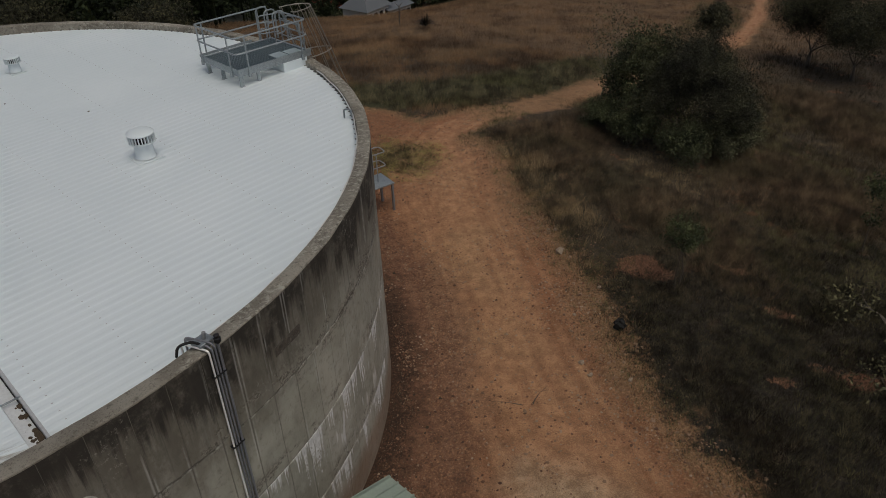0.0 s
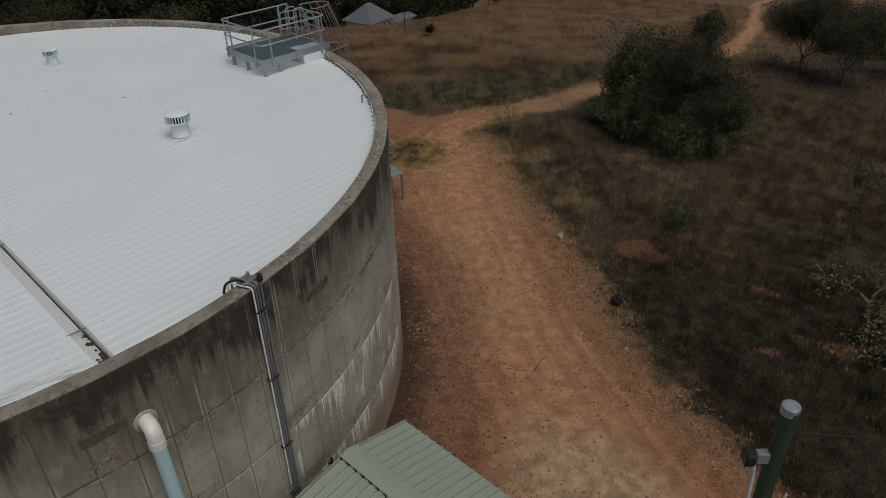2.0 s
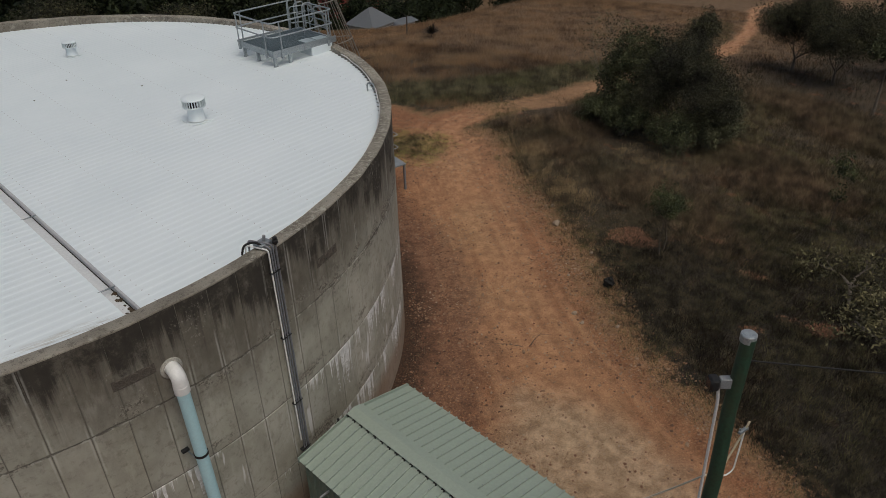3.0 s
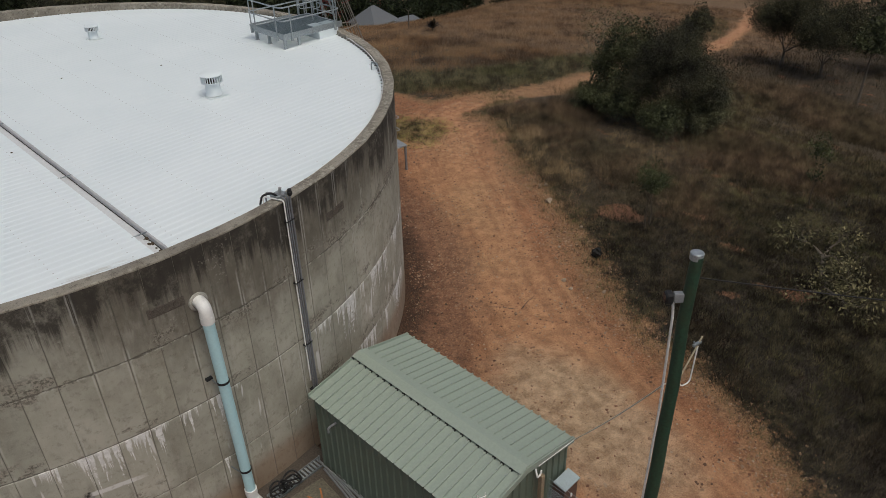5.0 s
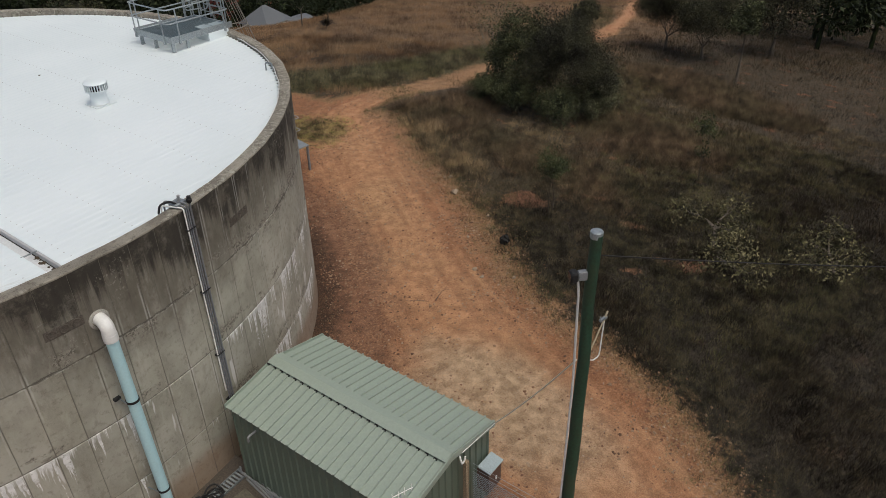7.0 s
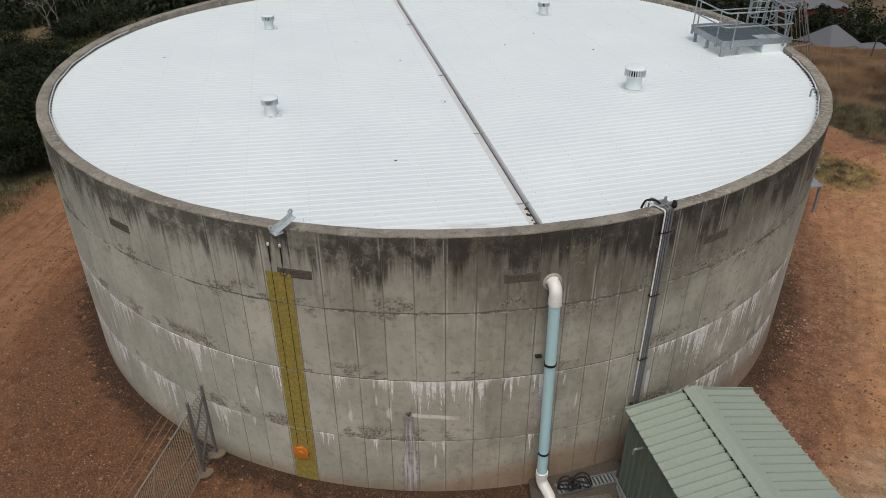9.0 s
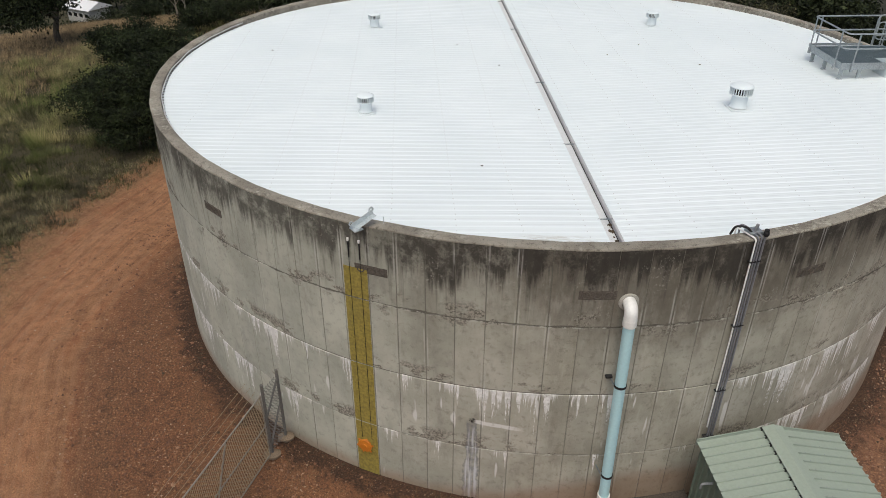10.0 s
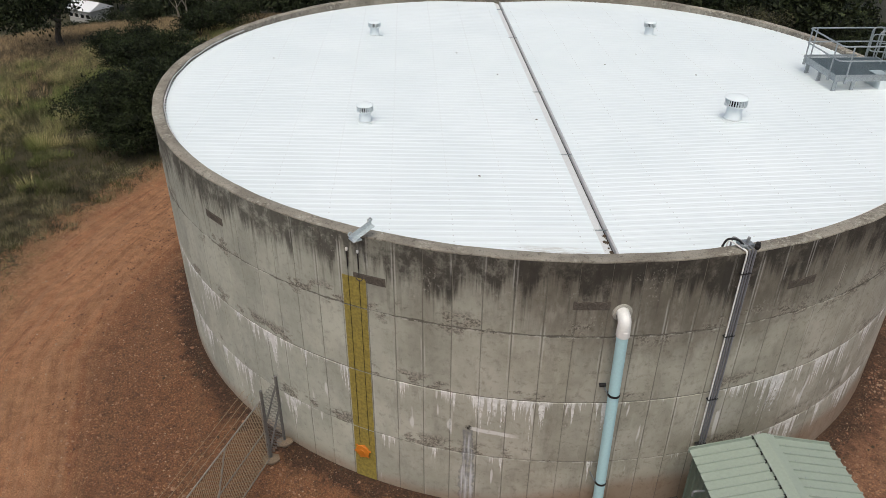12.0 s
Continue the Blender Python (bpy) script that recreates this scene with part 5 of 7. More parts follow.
def shed():
    p = thing("garden_shed", "sage green ribbed steel shed with low gable roof", "shed")
    p.matrix_world = SHED
    e = 0.07
    top = lambda x: EAVE - 0.03 + (RIDGE - EAVE) * (1 - abs(x + e - SW / 2) / (SW / 2))
    bm = bmesh.new()
    ribbed(bm, (e, e, 0), (0, 1, 0), (0, 0, 1), SL - 2 * e, EAVE - 0.02, 0.19, 0.03, (-1, 0, 0))
    part("side_wall", bm, M_SHED, p, smooth=False)
    bm = bmesh.new()
    ribbed(bm, (SW - e, e, 0), (0, 1, 0), (0, 0, 1), SL - 2 * e, EAVE - 0.02, 0.19, 0.03, (1, 0, 0))
    part("side_wall", bm, M_SHED, p, smooth=False)
    for y, o in ((e, -1), (SL - e, 1)):
        bm = bmesh.new()
        ribbed(bm, (e, y, 0), (1, 0, 0), (0, 0, 1), SW - 2 * e, 0, 0.19, 0.03, (0, o, 0), top)
        part("gable_wall", bm, M_SHED, p, smooth=False)
    rise = math.atan2(RIDGE - EAVE, SW / 2)
    for s in (0, 1):
        bm = bmesh.new()
        o = (0, 0, EAVE) if s == 0 else (SW, 0, EAVE)
        up = (math.cos(rise) * (1 if s == 0 else -1), 0, math.sin(rise))
        out = (-math.sin(rise) * (1 if s == 0 else -1), 0, math.cos(rise))
        ribbed(bm, o, (0, 1, 0), up, SL, SW / 2 / math.cos(rise) - 0.02, 0.193, 0.036, out, None, 0.016, 0.85)
        g = bmesh.ops.extrude_face_region(bm, geom=bm.faces[:])
        bmesh.ops.translate(bm, verts=[v for v in g["geom"] if isinstance(v, bmesh.types.BMVert)], vec=Vector(out) * -0.006)
        bmesh.ops.recalc_face_normals(bm, faces=bm.faces)
        part("roof_sheet", bm, M_SHEDROOF, p, smooth=False)
    bm = bmesh.new()
    w = 0.19
    prof = [(-w, -w * math.tan(rise) + 0.056), (-0.02, 0.07), (0.02, 0.07), (w, -w * math.tan(rise) + 0.056)]
    lo = [bm.verts.new((SW / 2 + x, -0.01, RIDGE + z)) for x, z in prof]
    hi = [bm.verts.new((SW / 2 + x, SL + 0.01, RIDGE + z)) for x, z in prof]
    for i in range(3):
        bm.faces.new((lo[i], lo[i + 1], hi[i + 1], hi[i]))
    g = bmesh.ops.extrude_face_region(bm, geom=bm.faces[:])
    bmesh.ops.translate(bm, verts=[v for v in g["geom"] if isinstance(v, bmesh.types.BMVert)], vec=(0, 0, -0.008))
    bmesh.ops.recalc_face_normals(bm, faces=bm.faces)
    part("ridge_cap", bm, M_SHEDROOF, p, smooth=False)
    # dark blocks stand in for the shade in the gaps below the cap
    bm = bmesh.new()
    for i in range(23):
        y = (SL - int(SL / 0.193) * 0.193) / 2 + 0.193 * i
        if y < SL - 0.05:
            box(bm, (SW / 2 - w - 0.02, y - 0.032, RIDGE - (w + 0.02) * math.tan(rise)), (SW / 2 - w + 0.01, y + 0.032, RIDGE - w * math.tan(rise) + 0.038))
    part("shade_strip", bm, M_BLACK, p, "dark blocks that stand in for shade below the ridge cap", smooth=False)["kind"] = "stuff"
    for y0, y1 in ((-0.025, -0.003), (SL + 0.003, SL + 0.025)):
        for s in (1, -1):
            bm = bmesh.new()
            xa, xb = (0, SW / 2) if s == 1 else (SW, SW / 2)
            vs = [bm.verts.new((x, y, z)) for y in (y0, y1) for x, z in ((xa, EAVE - 0.1), (xb, RIDGE - 0.1), (xb, RIDGE + 0.035), (xa, EAVE + 0.035))]
            bmesh.ops.convex_hull(bm, input=vs)
            part("barge_trim", bm, M_SHEDROOF, p, smooth=False)
    bm = bmesh.new()
    rs = random.Random(2)
    for s in (0.3, 0.62, 1.0, SW - 0.3, SW - 0.62, SW - 1.0):
        z = EAVE + (RIDGE - EAVE) * (1 - abs(s - SW / 2) / (SW / 2)) + 0.03
        for i in range(22):
            r = bmesh.ops.create_cone(bm, cap_ends=True, segments=6, radius1=0.012, radius2=0.008, depth=0.012)
            bmesh.ops.translate(bm, verts=r["verts"], vec=(s, 0.2 + i * 0.193, z + 0.006))
    part("roof_screws", bm, M_ZINC, p)["kind"] = "stuff"
    # bent white pipe stub under the eave, and base conduit
    bm = bmesh.new()
    tube(bm, bend([(0.09, 0.75, 1.72), (-0.13, 0.75, 1.72), (-0.13, 0.75, 1.6)], 0.05), 0.022, 8)
    part("drain_stub", bm, M_GREYPIPE, p)
    bm = bmesh.new()
    tube(bm, bend([(0.0, 0.03, 0.32), (0.0, 0.03, 0.14), (0.0, 4.2, 0.14)], 0.05), 0.022, 8)
    part("base_conduit", bm, M_GREYPIPE, p, "pale conduit along the foot of the wall")
    # front gable: white hook for the cable, timber post, meter box
    bm = bmesh.new()
    tube(bm, bend([(1.55, SL + 0.03, 2.12), (1.5, SL + 0.1, 2.06), (1.52, SL + 0.1, 1.98), (1.6, SL + 0.1, 1.99), (1.62, SL + 0.1, 2.08)], 0.03), 0.016, 8)
    part("cable_hook", bm, M_WHITE, p, "white bent conduit hook")
    bm = bmesh.new()
    tube(bm, [(1.62, SL + 0.04, 2.14), (2.68, SL + 0.04, 1.99)], 0.008, 6)
    part("gable_cable", bm, M_WHITE, p)


shed()
bm = bmesh.new()
box(bm, (1.62, 4.49, 0), (1.71, 4.58, 1.92), 0.008, SHED)
solo("timber_post", bm, M_TIMBER, "weathered square timber post beside the shed gable", "post")


def meter_box():
    p = thing("meter_box", "galvanised electrical meter box with sloping lid on the shed", "meter box")
    p.matrix_world = SHED
    x0, x1, y0, y1 = 2.2, 2.62, SL - 0.04, SL + 0.24
    bm = bmesh.new()
    box(bm, (x0, y0, 0.62), (x1, y1, 1.16), 0.008)
    part("body", bm, M_RUST, p, "brown rusted box body")
    bm = bmesh.new()
    vs = [bm.verts.new((x, y, z)) for x in (x0 - 0.02, x1 + 0.02) for y, z in ((y0 + 0.03, 1.21), (y0 + 0.03, 1.235), (y1 + 0.03, 1.165), (y1 + 0.03, 1.19))]
    bmesh.ops.convex_hull(bm, input=vs)
    part("lid", bm, M_HATCH, p, "pale sloping lid", smooth=False)
    bm = bmesh.new()
    box(bm, (x0 + 0.2, y1, 0.85), (x0 + 0.24, y1 + 0.025, 0.93), 0.004)
    part("handle", bm, M_WHITE, p)


M_RUST = plain("rusty_brown_paint", (0.13, 0.075, 0.055), 0.7, 0, 0.35, 8)
meter_box()

# ---------------------------------------------------------------- slab, valve pit and things beside it
bm = bmesh.new()
vs = [bm.verts.new((*q, z)) for z in (-0.2, 0.07) for q in ((1.75, -9.75), (3.66, -9.3), (4.6, -14.6), (1.6, -14.6))]
bmesh.ops.convex_hull(bm, input=vs)
solo("pump_slab", bm, M_SLAB, "dark stained concrete slab between tank and shed", "slab", kind="structure", smooth=False)

bm = bmesh.new()
vs = [bm.verts.new((*q, z)) for z in (0.074, 0.15) for q in ((2.36, -10.46), (3.34, -10.34), (3.5, -11.75), (2.5, -11.85))]
bmesh.ops.convex_hull(bm, input=vs)
bmesh.ops.bevel(bm, geom=bm.edges[:], offset=0.012, segments=1, affect="EDGES")
lid = solo("valve_pit_cover", bm, M_LID, "mossy concrete valve pit cover with sprayed letters", "pit cover", smooth=False)
letters = bpy.data.curves.new("sprayed_letters", "FONT")
letters.body, letters.size, letters.offset = "SV", 0.62, -0.012
letters.align_x, letters.align_y = "CENTER", "CENTER"
ob = bpy.data.objects.new("sprayed_letters", letters)
scene.collection.objects.link(ob)
bpy.context.view_layer.update()
me = bpy.data.meshes.new_from_object(ob.evaluated_get(bpy.context.evaluated_depsgraph_get()))
bpy.data.objects.remove(ob)
me.materials.clear()
me.materials.append(M_SPRAY)
ob = new("sprayed_letters", me)
ob.parent = lid
ob.matrix_local = pose(2.92, -10.83, 0.1545, 0, 0, 6)
tagged(ob, "orange sprayed letters")

grate = thing("drain_grate", "galvanised slatted drain grate along the tank wall", "grate")
grate.matrix_world = Matrix.Translation((2.26, -10.2, 0.075)) @ pose(0, 0, 0, 0, 0, 13.5)
bm = bmesh.new()
for y in (-0.13, 0.11):
    box(bm, (0, y, 0), (1.36, y + 0.02, 0.05))
part("frame", bm, M_ZINC, grate, smooth=False)
bm = bmesh.new()
box(bm, (0, -0.108, 0.012), (0.045, 0.108, 0.048), 0.004)
me = as_mesh(bm, "slat", M_GALV, False)
for i in range(16):
    part("slat", me, M_GALV, grate).location.x = 0.02 + i * 0.083

for i in range(5):
    bm = bmesh.new()
    q = i * 0.05
    tube(bm, [(3.5 + q, -10.12 - 0.1 * (i % 3), 0.1 + 0.012 * (i % 2)), (3.62 + q * 1.3, -12.3 + 0.12 * (i % 2), 0.1)], 0.021, 8)
    solo("loose_pipe", bm, M_GREYPIPE, "length of grey pipe lying on the slab by the shed", "pipe", "loose pipes by the shed")
bm = bmesh.new()
rs = random.Random(8)
for c, r in (((2.45, -10.2), 0.17), ((2.78, -10.12), 0.19), ((2.62, -10.2), 0.12)):
    pts = [(c[0] + r * (1 + 0.08 * math.sin(3 * q + r * 50)) * math.cos(q), c[1] + r * 0.8 * math.sin(q), 0.15 + 0.05 * math.sin(q * 2 + r * 30) + 0.02 * q) for q in np.linspace(0, 11.5, 44)]
    tube(bm, pts, 0.02, 6)
solo("cable_coil", bm, M_BLACK, "loose coils of black hose lying on the grate", "hose")

# ---------------------------------------------------------------- chain-link fence and gate
def chain_link(bm, a, b, z0, z1, step=0.075, r=0.0035):
    """Two sets of slanting wires between a and b."""
    a, b = Vector((*a, 0)), Vector((*b, 0))
    long, tall = (b - a).length, z1 - z0
    d = (b - a).normalized()
    nrm = d.cross(Vector((0, 0, 1)))
    for s in (1, -1):
        k = -tall
        while k < long:
            x0, x1 = k, k + tall
            za, zb = (z0, z1) if s == 1 else (z1, z0)
            t0, t1 = max(0, (0 - x0) / tall), min(1, (long - x0) / tall)
            if t1 - t0 > 0.02:
                p, q = a + d * (x0 + t0 * tall) + Vector((0, 0, za + (zb - za) * t0)), a + d * (x0 + t1 * tall) + Vector((0, 0, za + (zb - za) * t1))
                w = (q - p).normalized().cross(nrm) * r
                o = nrm * r * s
                vs = [bm.verts.new(v) for v in (p - w + o, p + w + o, q + w + o, q - w + o)]
                bm.faces.new(vs)
                vs = [bm.verts.new(v) for v in (p + o * 2.5, p - o * 0.4, q - o * 0.4, q + o * 2.5)]
                bm.faces.new(vs)
            k += step
    return bm


P1, P2, P3 = (-4.87, -8.97), (-5.0, -9.5), (-5.62, -13.2)


M_OLDGALV = plain("weathered_galvanised_tube", (0.17, 0.165, 0.155), 0.6, 0.2, 0.25, 6)
M_RUSTWIRE = plain("rust_tinged_wire", (0.33, 0.25, 0.16), 0.6, 0.3, 0.3, 6)


def fence():
    g = thing("wing_panel", "narrow chain-link panel between two posts against the tank", "fence panel")
    for (x, y), h in ((P1, 1.95), (P2, 1.98)):
        bm = bmesh.new()
        tube(bm, [(x, y, -0.2), (x, y, h)], 0.032, 10)
        part("post", bm, M_OLDGALV, g)
    bm = bmesh.new()
    tube(bm, [(*P2, 0.25), (*P1, 1.1)], 0.022, 8)
    tube(bm, [(*P2, 1.05), (*P1, 1.75)], 0.022, 8)
    part("brace", bm, M_OLDGALV, g)
    part("mesh", chain_link(bmesh.new(), P2, P1, 0.1, 1.85, 0.075, 0.003), M_OLDGALV, g, smooth=False)
    for x, y in (P1, P2):
        bm = bmesh.new()
        r = bmesh.ops.create_icosphere(bm, subdivisions=2, radius=0.19)
        for v in r["verts"]:
            v.co *= 0.85 + 0.3 * random.Random(round(v.co.x * 900 + v.co.y * 70)).random()
        bmesh.ops.transform(bm, matrix=Matrix.Translation((x, y, 0)) @ Matrix.Diagonal((1, 0.9, 0.38, 1)), verts=r["verts"])
        solo("post_footing", bm, M_FOOTING, "rough concrete footing at the foot of a fence post", "footing", "fence footings")
    g = thing("fence_gate", "galvanised chain-link gate topped with three barbed wires", "gate")
    a, b = Vector((-5.0, -9.62, 0)), Vector((*P3, 0))
    d = (b - a).normalized()
    for z in (0.12, 0.95, 1.8):
        bm = bmesh.new()
        tube(bm, [a + Vector((0, 0, z)), b + Vector((0, 0, z))], 0.016, 8)
        part("rail", bm, M_WARMGALV, g)
    for t in (0.0, 0.5, 1.0):
        bm = bmesh.new()
        q = a.lerp(b, t)
        if t == 0.5:
            tube(bm, [a.lerp(b, 0.36) + Vector((0, 0, 1.8)), a.lerp(b, 0.6) + Vector((0, 0, 0.12))], 0.018, 8)
            part("brace", bm, M_WARMGALV, g)
        else:
            tube(bm, [q + Vector((0, 0, 0.1)), q + Vector((0, 0, 1.8))] + [q + Vector((-0.28, -0.02, 2.1))] * int(t), 0.018, 8)
            part("stile", bm, M_WARMGALV, g)
    for i in range(3):
        bm = bmesh.new()
        o = Vector((-0.09 * (i + 1), -0.01, 1.8 + 0.1 * (i + 1)))
        tube(bm, [a + o, a.lerp(b, 0.5) + o - Vector((0, 0, 0.02)), b + o], 0.0045, 5)
        for k in range(18):
            c = a.lerp(b, (k + 0.5) / 18) + o
            tube(bm, [c + Vector((-0.02, 0.012, 0.02)), c + Vector((0.02, -0.012, -0.02))], 0.002, 4)
        part("barbed_wire", bm, M_RUSTWIRE, g)
    part("mesh", chain_link(bmesh.new(), a.xy, b.xy, 0.1, 1.8, 0.1, 0.0048), M_RUSTWIRE, g, smooth=False)


fence()


def yard_fence():
    g = thing("yard_fence", "chain-link yard fence starting at the timber post", "fence")
    a, b = SHED @ Vector((1.7, 4.66, 0)), SHED @ Vector((1.66, 8.0, 0))
    part("mesh", chain_link(bmesh.new(), a.xy, b.xy, 0.05, 1.7, 0.06, 0.003), M_GALV, g, smooth=False)
    for z in (1.7, 1.82, 1.94):
        bm = bmesh.new()
        tube(bm, [a + Vector((0, 0, z - 0.03 * (z > 1.75))), b + Vector((0, 0, z))], 0.004, 5)
        part("top_wire", bm, M_GALV, g)
    bm = bmesh.new()
    tube(bm, [b - Vector((0, 0, 0.1)), b + Vector((0, 0, 2.0))], 0.03, 10)
    part("post", bm, M_GALV, g)


yard_fence()


def aerial():
    p = thing("aerial", "small white rod aerial on the shed eave", "aerial")
    p.matrix_world = SHED
    bm = bmesh.new()
    tube(bm, [(0.2, 4.26, 1.9), (0.2, 4.26, 2.28)], 0.009, 8)
    part("mast", bm, M_GALV, p)
    bm = bmesh.new()
    tube(bm, [(0.06, 4.2, 2.3), (0.42, 4.34, 2.3)], 0.008, 6)
    part("boom", bm, M_WHITE, p)
    for t in (0.0, 0.3, 0.6, 0.95):
        bm = bmesh.new()
        x, y = 0.06 + 0.36 * t, 4.2 + 0.14 * t
        tube(bm, [(x, y, 2.21), (x, y, 2.39)], 0.005, 6)
        part("element", bm, M_WHITE, p)


aerial()

# ---------------------------------------------------------------- utility pole with its cables
PX, PY = 6.63, -15.82


M_PALETIMBER = plain("pale_new_timber", (0.56, 0.48, 0.34), 0.8, 0, 0.2)


def utility_pole():
    p = thing("utility_pole", "dark green treated timber utility pole with metal cap", "utility pole", (PX, PY, 0))
    bm = bmesh.new()
    n = 14
    tube(bm, [(0.012 * math.sin(i * 0.9), 0.01 * math.sin(i * 1.7), -0.3 + 7.4 * i / n) for i in range(n + 1)], [0.115 - 0.035 * i / n for i in range(n + 1)], 18)
    part("shaft", bm, M_POLE, p)
    bm = bmesh.new()
    lathe(bm, [(0.082, 7.05), (0.087, 7.055), (0.087, 7.14), (0.078, 7.15), (0.0, 7.153)], 20)
    part("cap", bm, M_GALV, p, "galvanised pole cap")
    side = Vector((-0.83, 0.56, 0))
    bm = bmesh.new()
    tube(bm, bend([side * 0.2 + Vector((0, 0, 6.42)), side * 0.17 + Vector((0, 0, 6.2)), side * 0.12 + Vector((0.0, 0, 4.5)), side * 0.135 + Vector((0, 0, 2.0)), side * 0.14 + Vector((0, 0, 0.1))], 0.2), 0.018, 10)
    part("cable_duct", bm, M_DUCT, p, "pale grey cable duct strapped to the pole")
    # arm with a looped service cable on the far side
    u = Vector((0.9, -0.1, 0.0))
    bm = bmesh.new()
    tube(bm, [u * 0.1 + Vector((0, 0, 4.98)), u * 0.46 + Vector((0, 0, 5.66))], 0.013, 8)
    part("arm", bm, M_PALETIMBER, p, "pale timber strut")
    bm = bmesh.new()
    tube(bm, bend([u * 0.1 + Vector((0, 0, 5.0)), u * 0.2 + Vector((0, 0, 4.84)), u * 0.38 + Vector((0, 0, 4.86)), u * 0.40 + Vector((0, 0, 5.5))], 0.1), 0.0105, 8)
    part("looped_cable", bm, M_WHITE, p, "white looped service cable")
    bm = bmesh.new()
    box(bm, (-0.1, -0.02, -0.02), (0.06, 0.02, 0.02), 0.004, Matrix.Translation(u * 0.39 + Vector((0, 0, 5.56))))
    tube(bm, [u * 0.33 + Vector((0, 0, 5.52)), u * 0.3 + Vector((0.0, 0, 5.62))], 0.012, 6)
    part("clamp", bm, M_ZINC, p)


utility_pole()


def floodlight():
    p = thing("floodlight", "small black floodlight on a grey box bracket on the pole", "floodlight")
    p.matrix_world = Matrix.Translation((PX, PY, 6.48)) @ pose(0, 0, 0, 0, 0, 146) @ Matrix.Diagonal((0.85, 0.75, 0.75, 1))
    bm = bmesh.new()
    box(bm, (0.08, -0.06, -0.1), (0.24, 0.06, 0.08), 0.012)
    part("junction_box", bm, M_GREYPIPE, p)
    bm = bmesh.new()
    box(bm, (0.25, -0.1, -0.11), (0.37, 0.1, 0.09), 0.025)
    part("housing", bm, M_BLACK, p)
    bm = bmesh.new()
    box(bm, (0.372, -0.08, -0.09), (0.378, 0.08, 0.07), 0.002)
    part("lens", bm, M_DARKGLASS, p)
    bm = bmesh.new()
    tube(bm, bend([(0.34, 0, -0.11), (0.34, 0, -0.2), (0.2, 0, -0.16), (0.2, 0, -0.1)], 0.05), 0.008, 6)
    part("lead", bm, M_BLACK, p)


floodlight()


def cable(name, a, b, sag, r, mat, label):
    a, b = Vector(a), Vector(b)
    bm = bmesh.new()
    tube(bm, [a.lerp(b, t) - Vector((0, 0, sag * 4 * t * (1 - t))) for t in np.linspace(0, 1, 25)], r, 8)
    bmesh.ops.recalc_face_normals(bm, faces=bm.faces)
    solo(name, bm, mat, label, "cable", smooth=False)


gable = SHED @ Vector((2.68, 4.49, 1.99))
cable("overhead_cable", gable, (PX - 0.08, PY + 0.06, 4.98), 0.06, 0.012, M_CREAM, "pale service cable from the shed to the pole")
cable("overhead_cable", (PX + 0.08, PY, 6.74), (38.0, -31.5, 3.2), 1.4, 0.009, M_BLACK, "black overhead cable leaving the pole")


# ---------------------------------------------------------------- small steel landing behind the tank
def landing():
    p = thing("steel_landing", "small steel landing with bent handrail beside the tank", "landing")
    x0, x1, y0, y1, h = 11.7, 12.82, 1.3, 2.15, 1.0
    bm = bmesh.new()
    box(bm, (x0, y0, h - 0.05), (x1, y1, h), 0.006)
    part("deck", bm, M_GALV, p)
    bm = bmesh.new()
    box(bm, (-0.035, -0.035, -0.15), (0.035, 0.035, h - 0.052), 0.004)
    me = as_mesh(bm, "leg", M_DARKPIPE, False)
    for x in (x0 + 0.05, x1 - 0.06):
        for y in (y0 + 0.05, y1 - 0.05):
            part("leg", me, M_DARKPIPE, p).location = (x, y, 0)
    for z in (h + 0.5, h + 0.98):
        bm = bmesh.new()
        tube(bm, bend([(x0, y1 - 0.04, z), (x1 - 0.05, y1 - 0.04, z), (x1 - 0.05, y0 + 0.35, z), (x0, y0 + 0.35, z)], 0.12), 0.018, 8)
        part("handrail", bm, M_GALV, p)
    bm = bmesh.new()
    tube(bm, [(0, 0, h), (0, 0, h + 0.98)], 0.02, 8)
    me = as_mesh(bm, "rail_post", M_GALV)
    for x, y in ((x1 - 0.3, y1 - 0.04), (x0 + 0.1, y1 - 0.04), (x1 - 0.4, y0 + 0.35)):
        part("rail_post", me, M_GALV, p).location = (x, y, 0)


landing()

# ---------------------------------------------------------------- trees and shrubs
def leaves(centres, sizes, count, leaf, rs, flat=1.0, droop=0.3):
    """Small folded leaf quads in clumps round the centres."""
    centres, sizes = np.asarray(centres, float), np.asarray(sizes, float)
    pick = rs.choice(len(centres), count, p=sizes ** 2 / (sizes ** 2).sum())
    d = rs.normal(size=(count, 3))
    d /= np.linalg.norm(d, axis=1)[:, None]
    rad = rs.uniform(0.25, 1.0, count) ** 0.6
    c = centres[pick] + d * (rad * sizes[pick])[:, None] * (1, 1, flat)
    a = rs.normal(size=(count, 3)) + d * 0.8
    a[:, 2] -= droop
    a /= np.linalg.norm(a, axis=1)[:, None]
    b = np.cross(a, rs.normal(size=(count, 3)))
    b /= np.linalg.norm(b, axis=1)[:, None]
    s = (leaf * rs.uniform(0.6, 1.35, count))[:, None]
    v = np.stack([c - a * s, c + b * s * 0.42, c + a * s, c - b * s * 0.42], 1).reshape(-1, 3)
    return v, np.arange(4 * count).reshape(-1, 4)


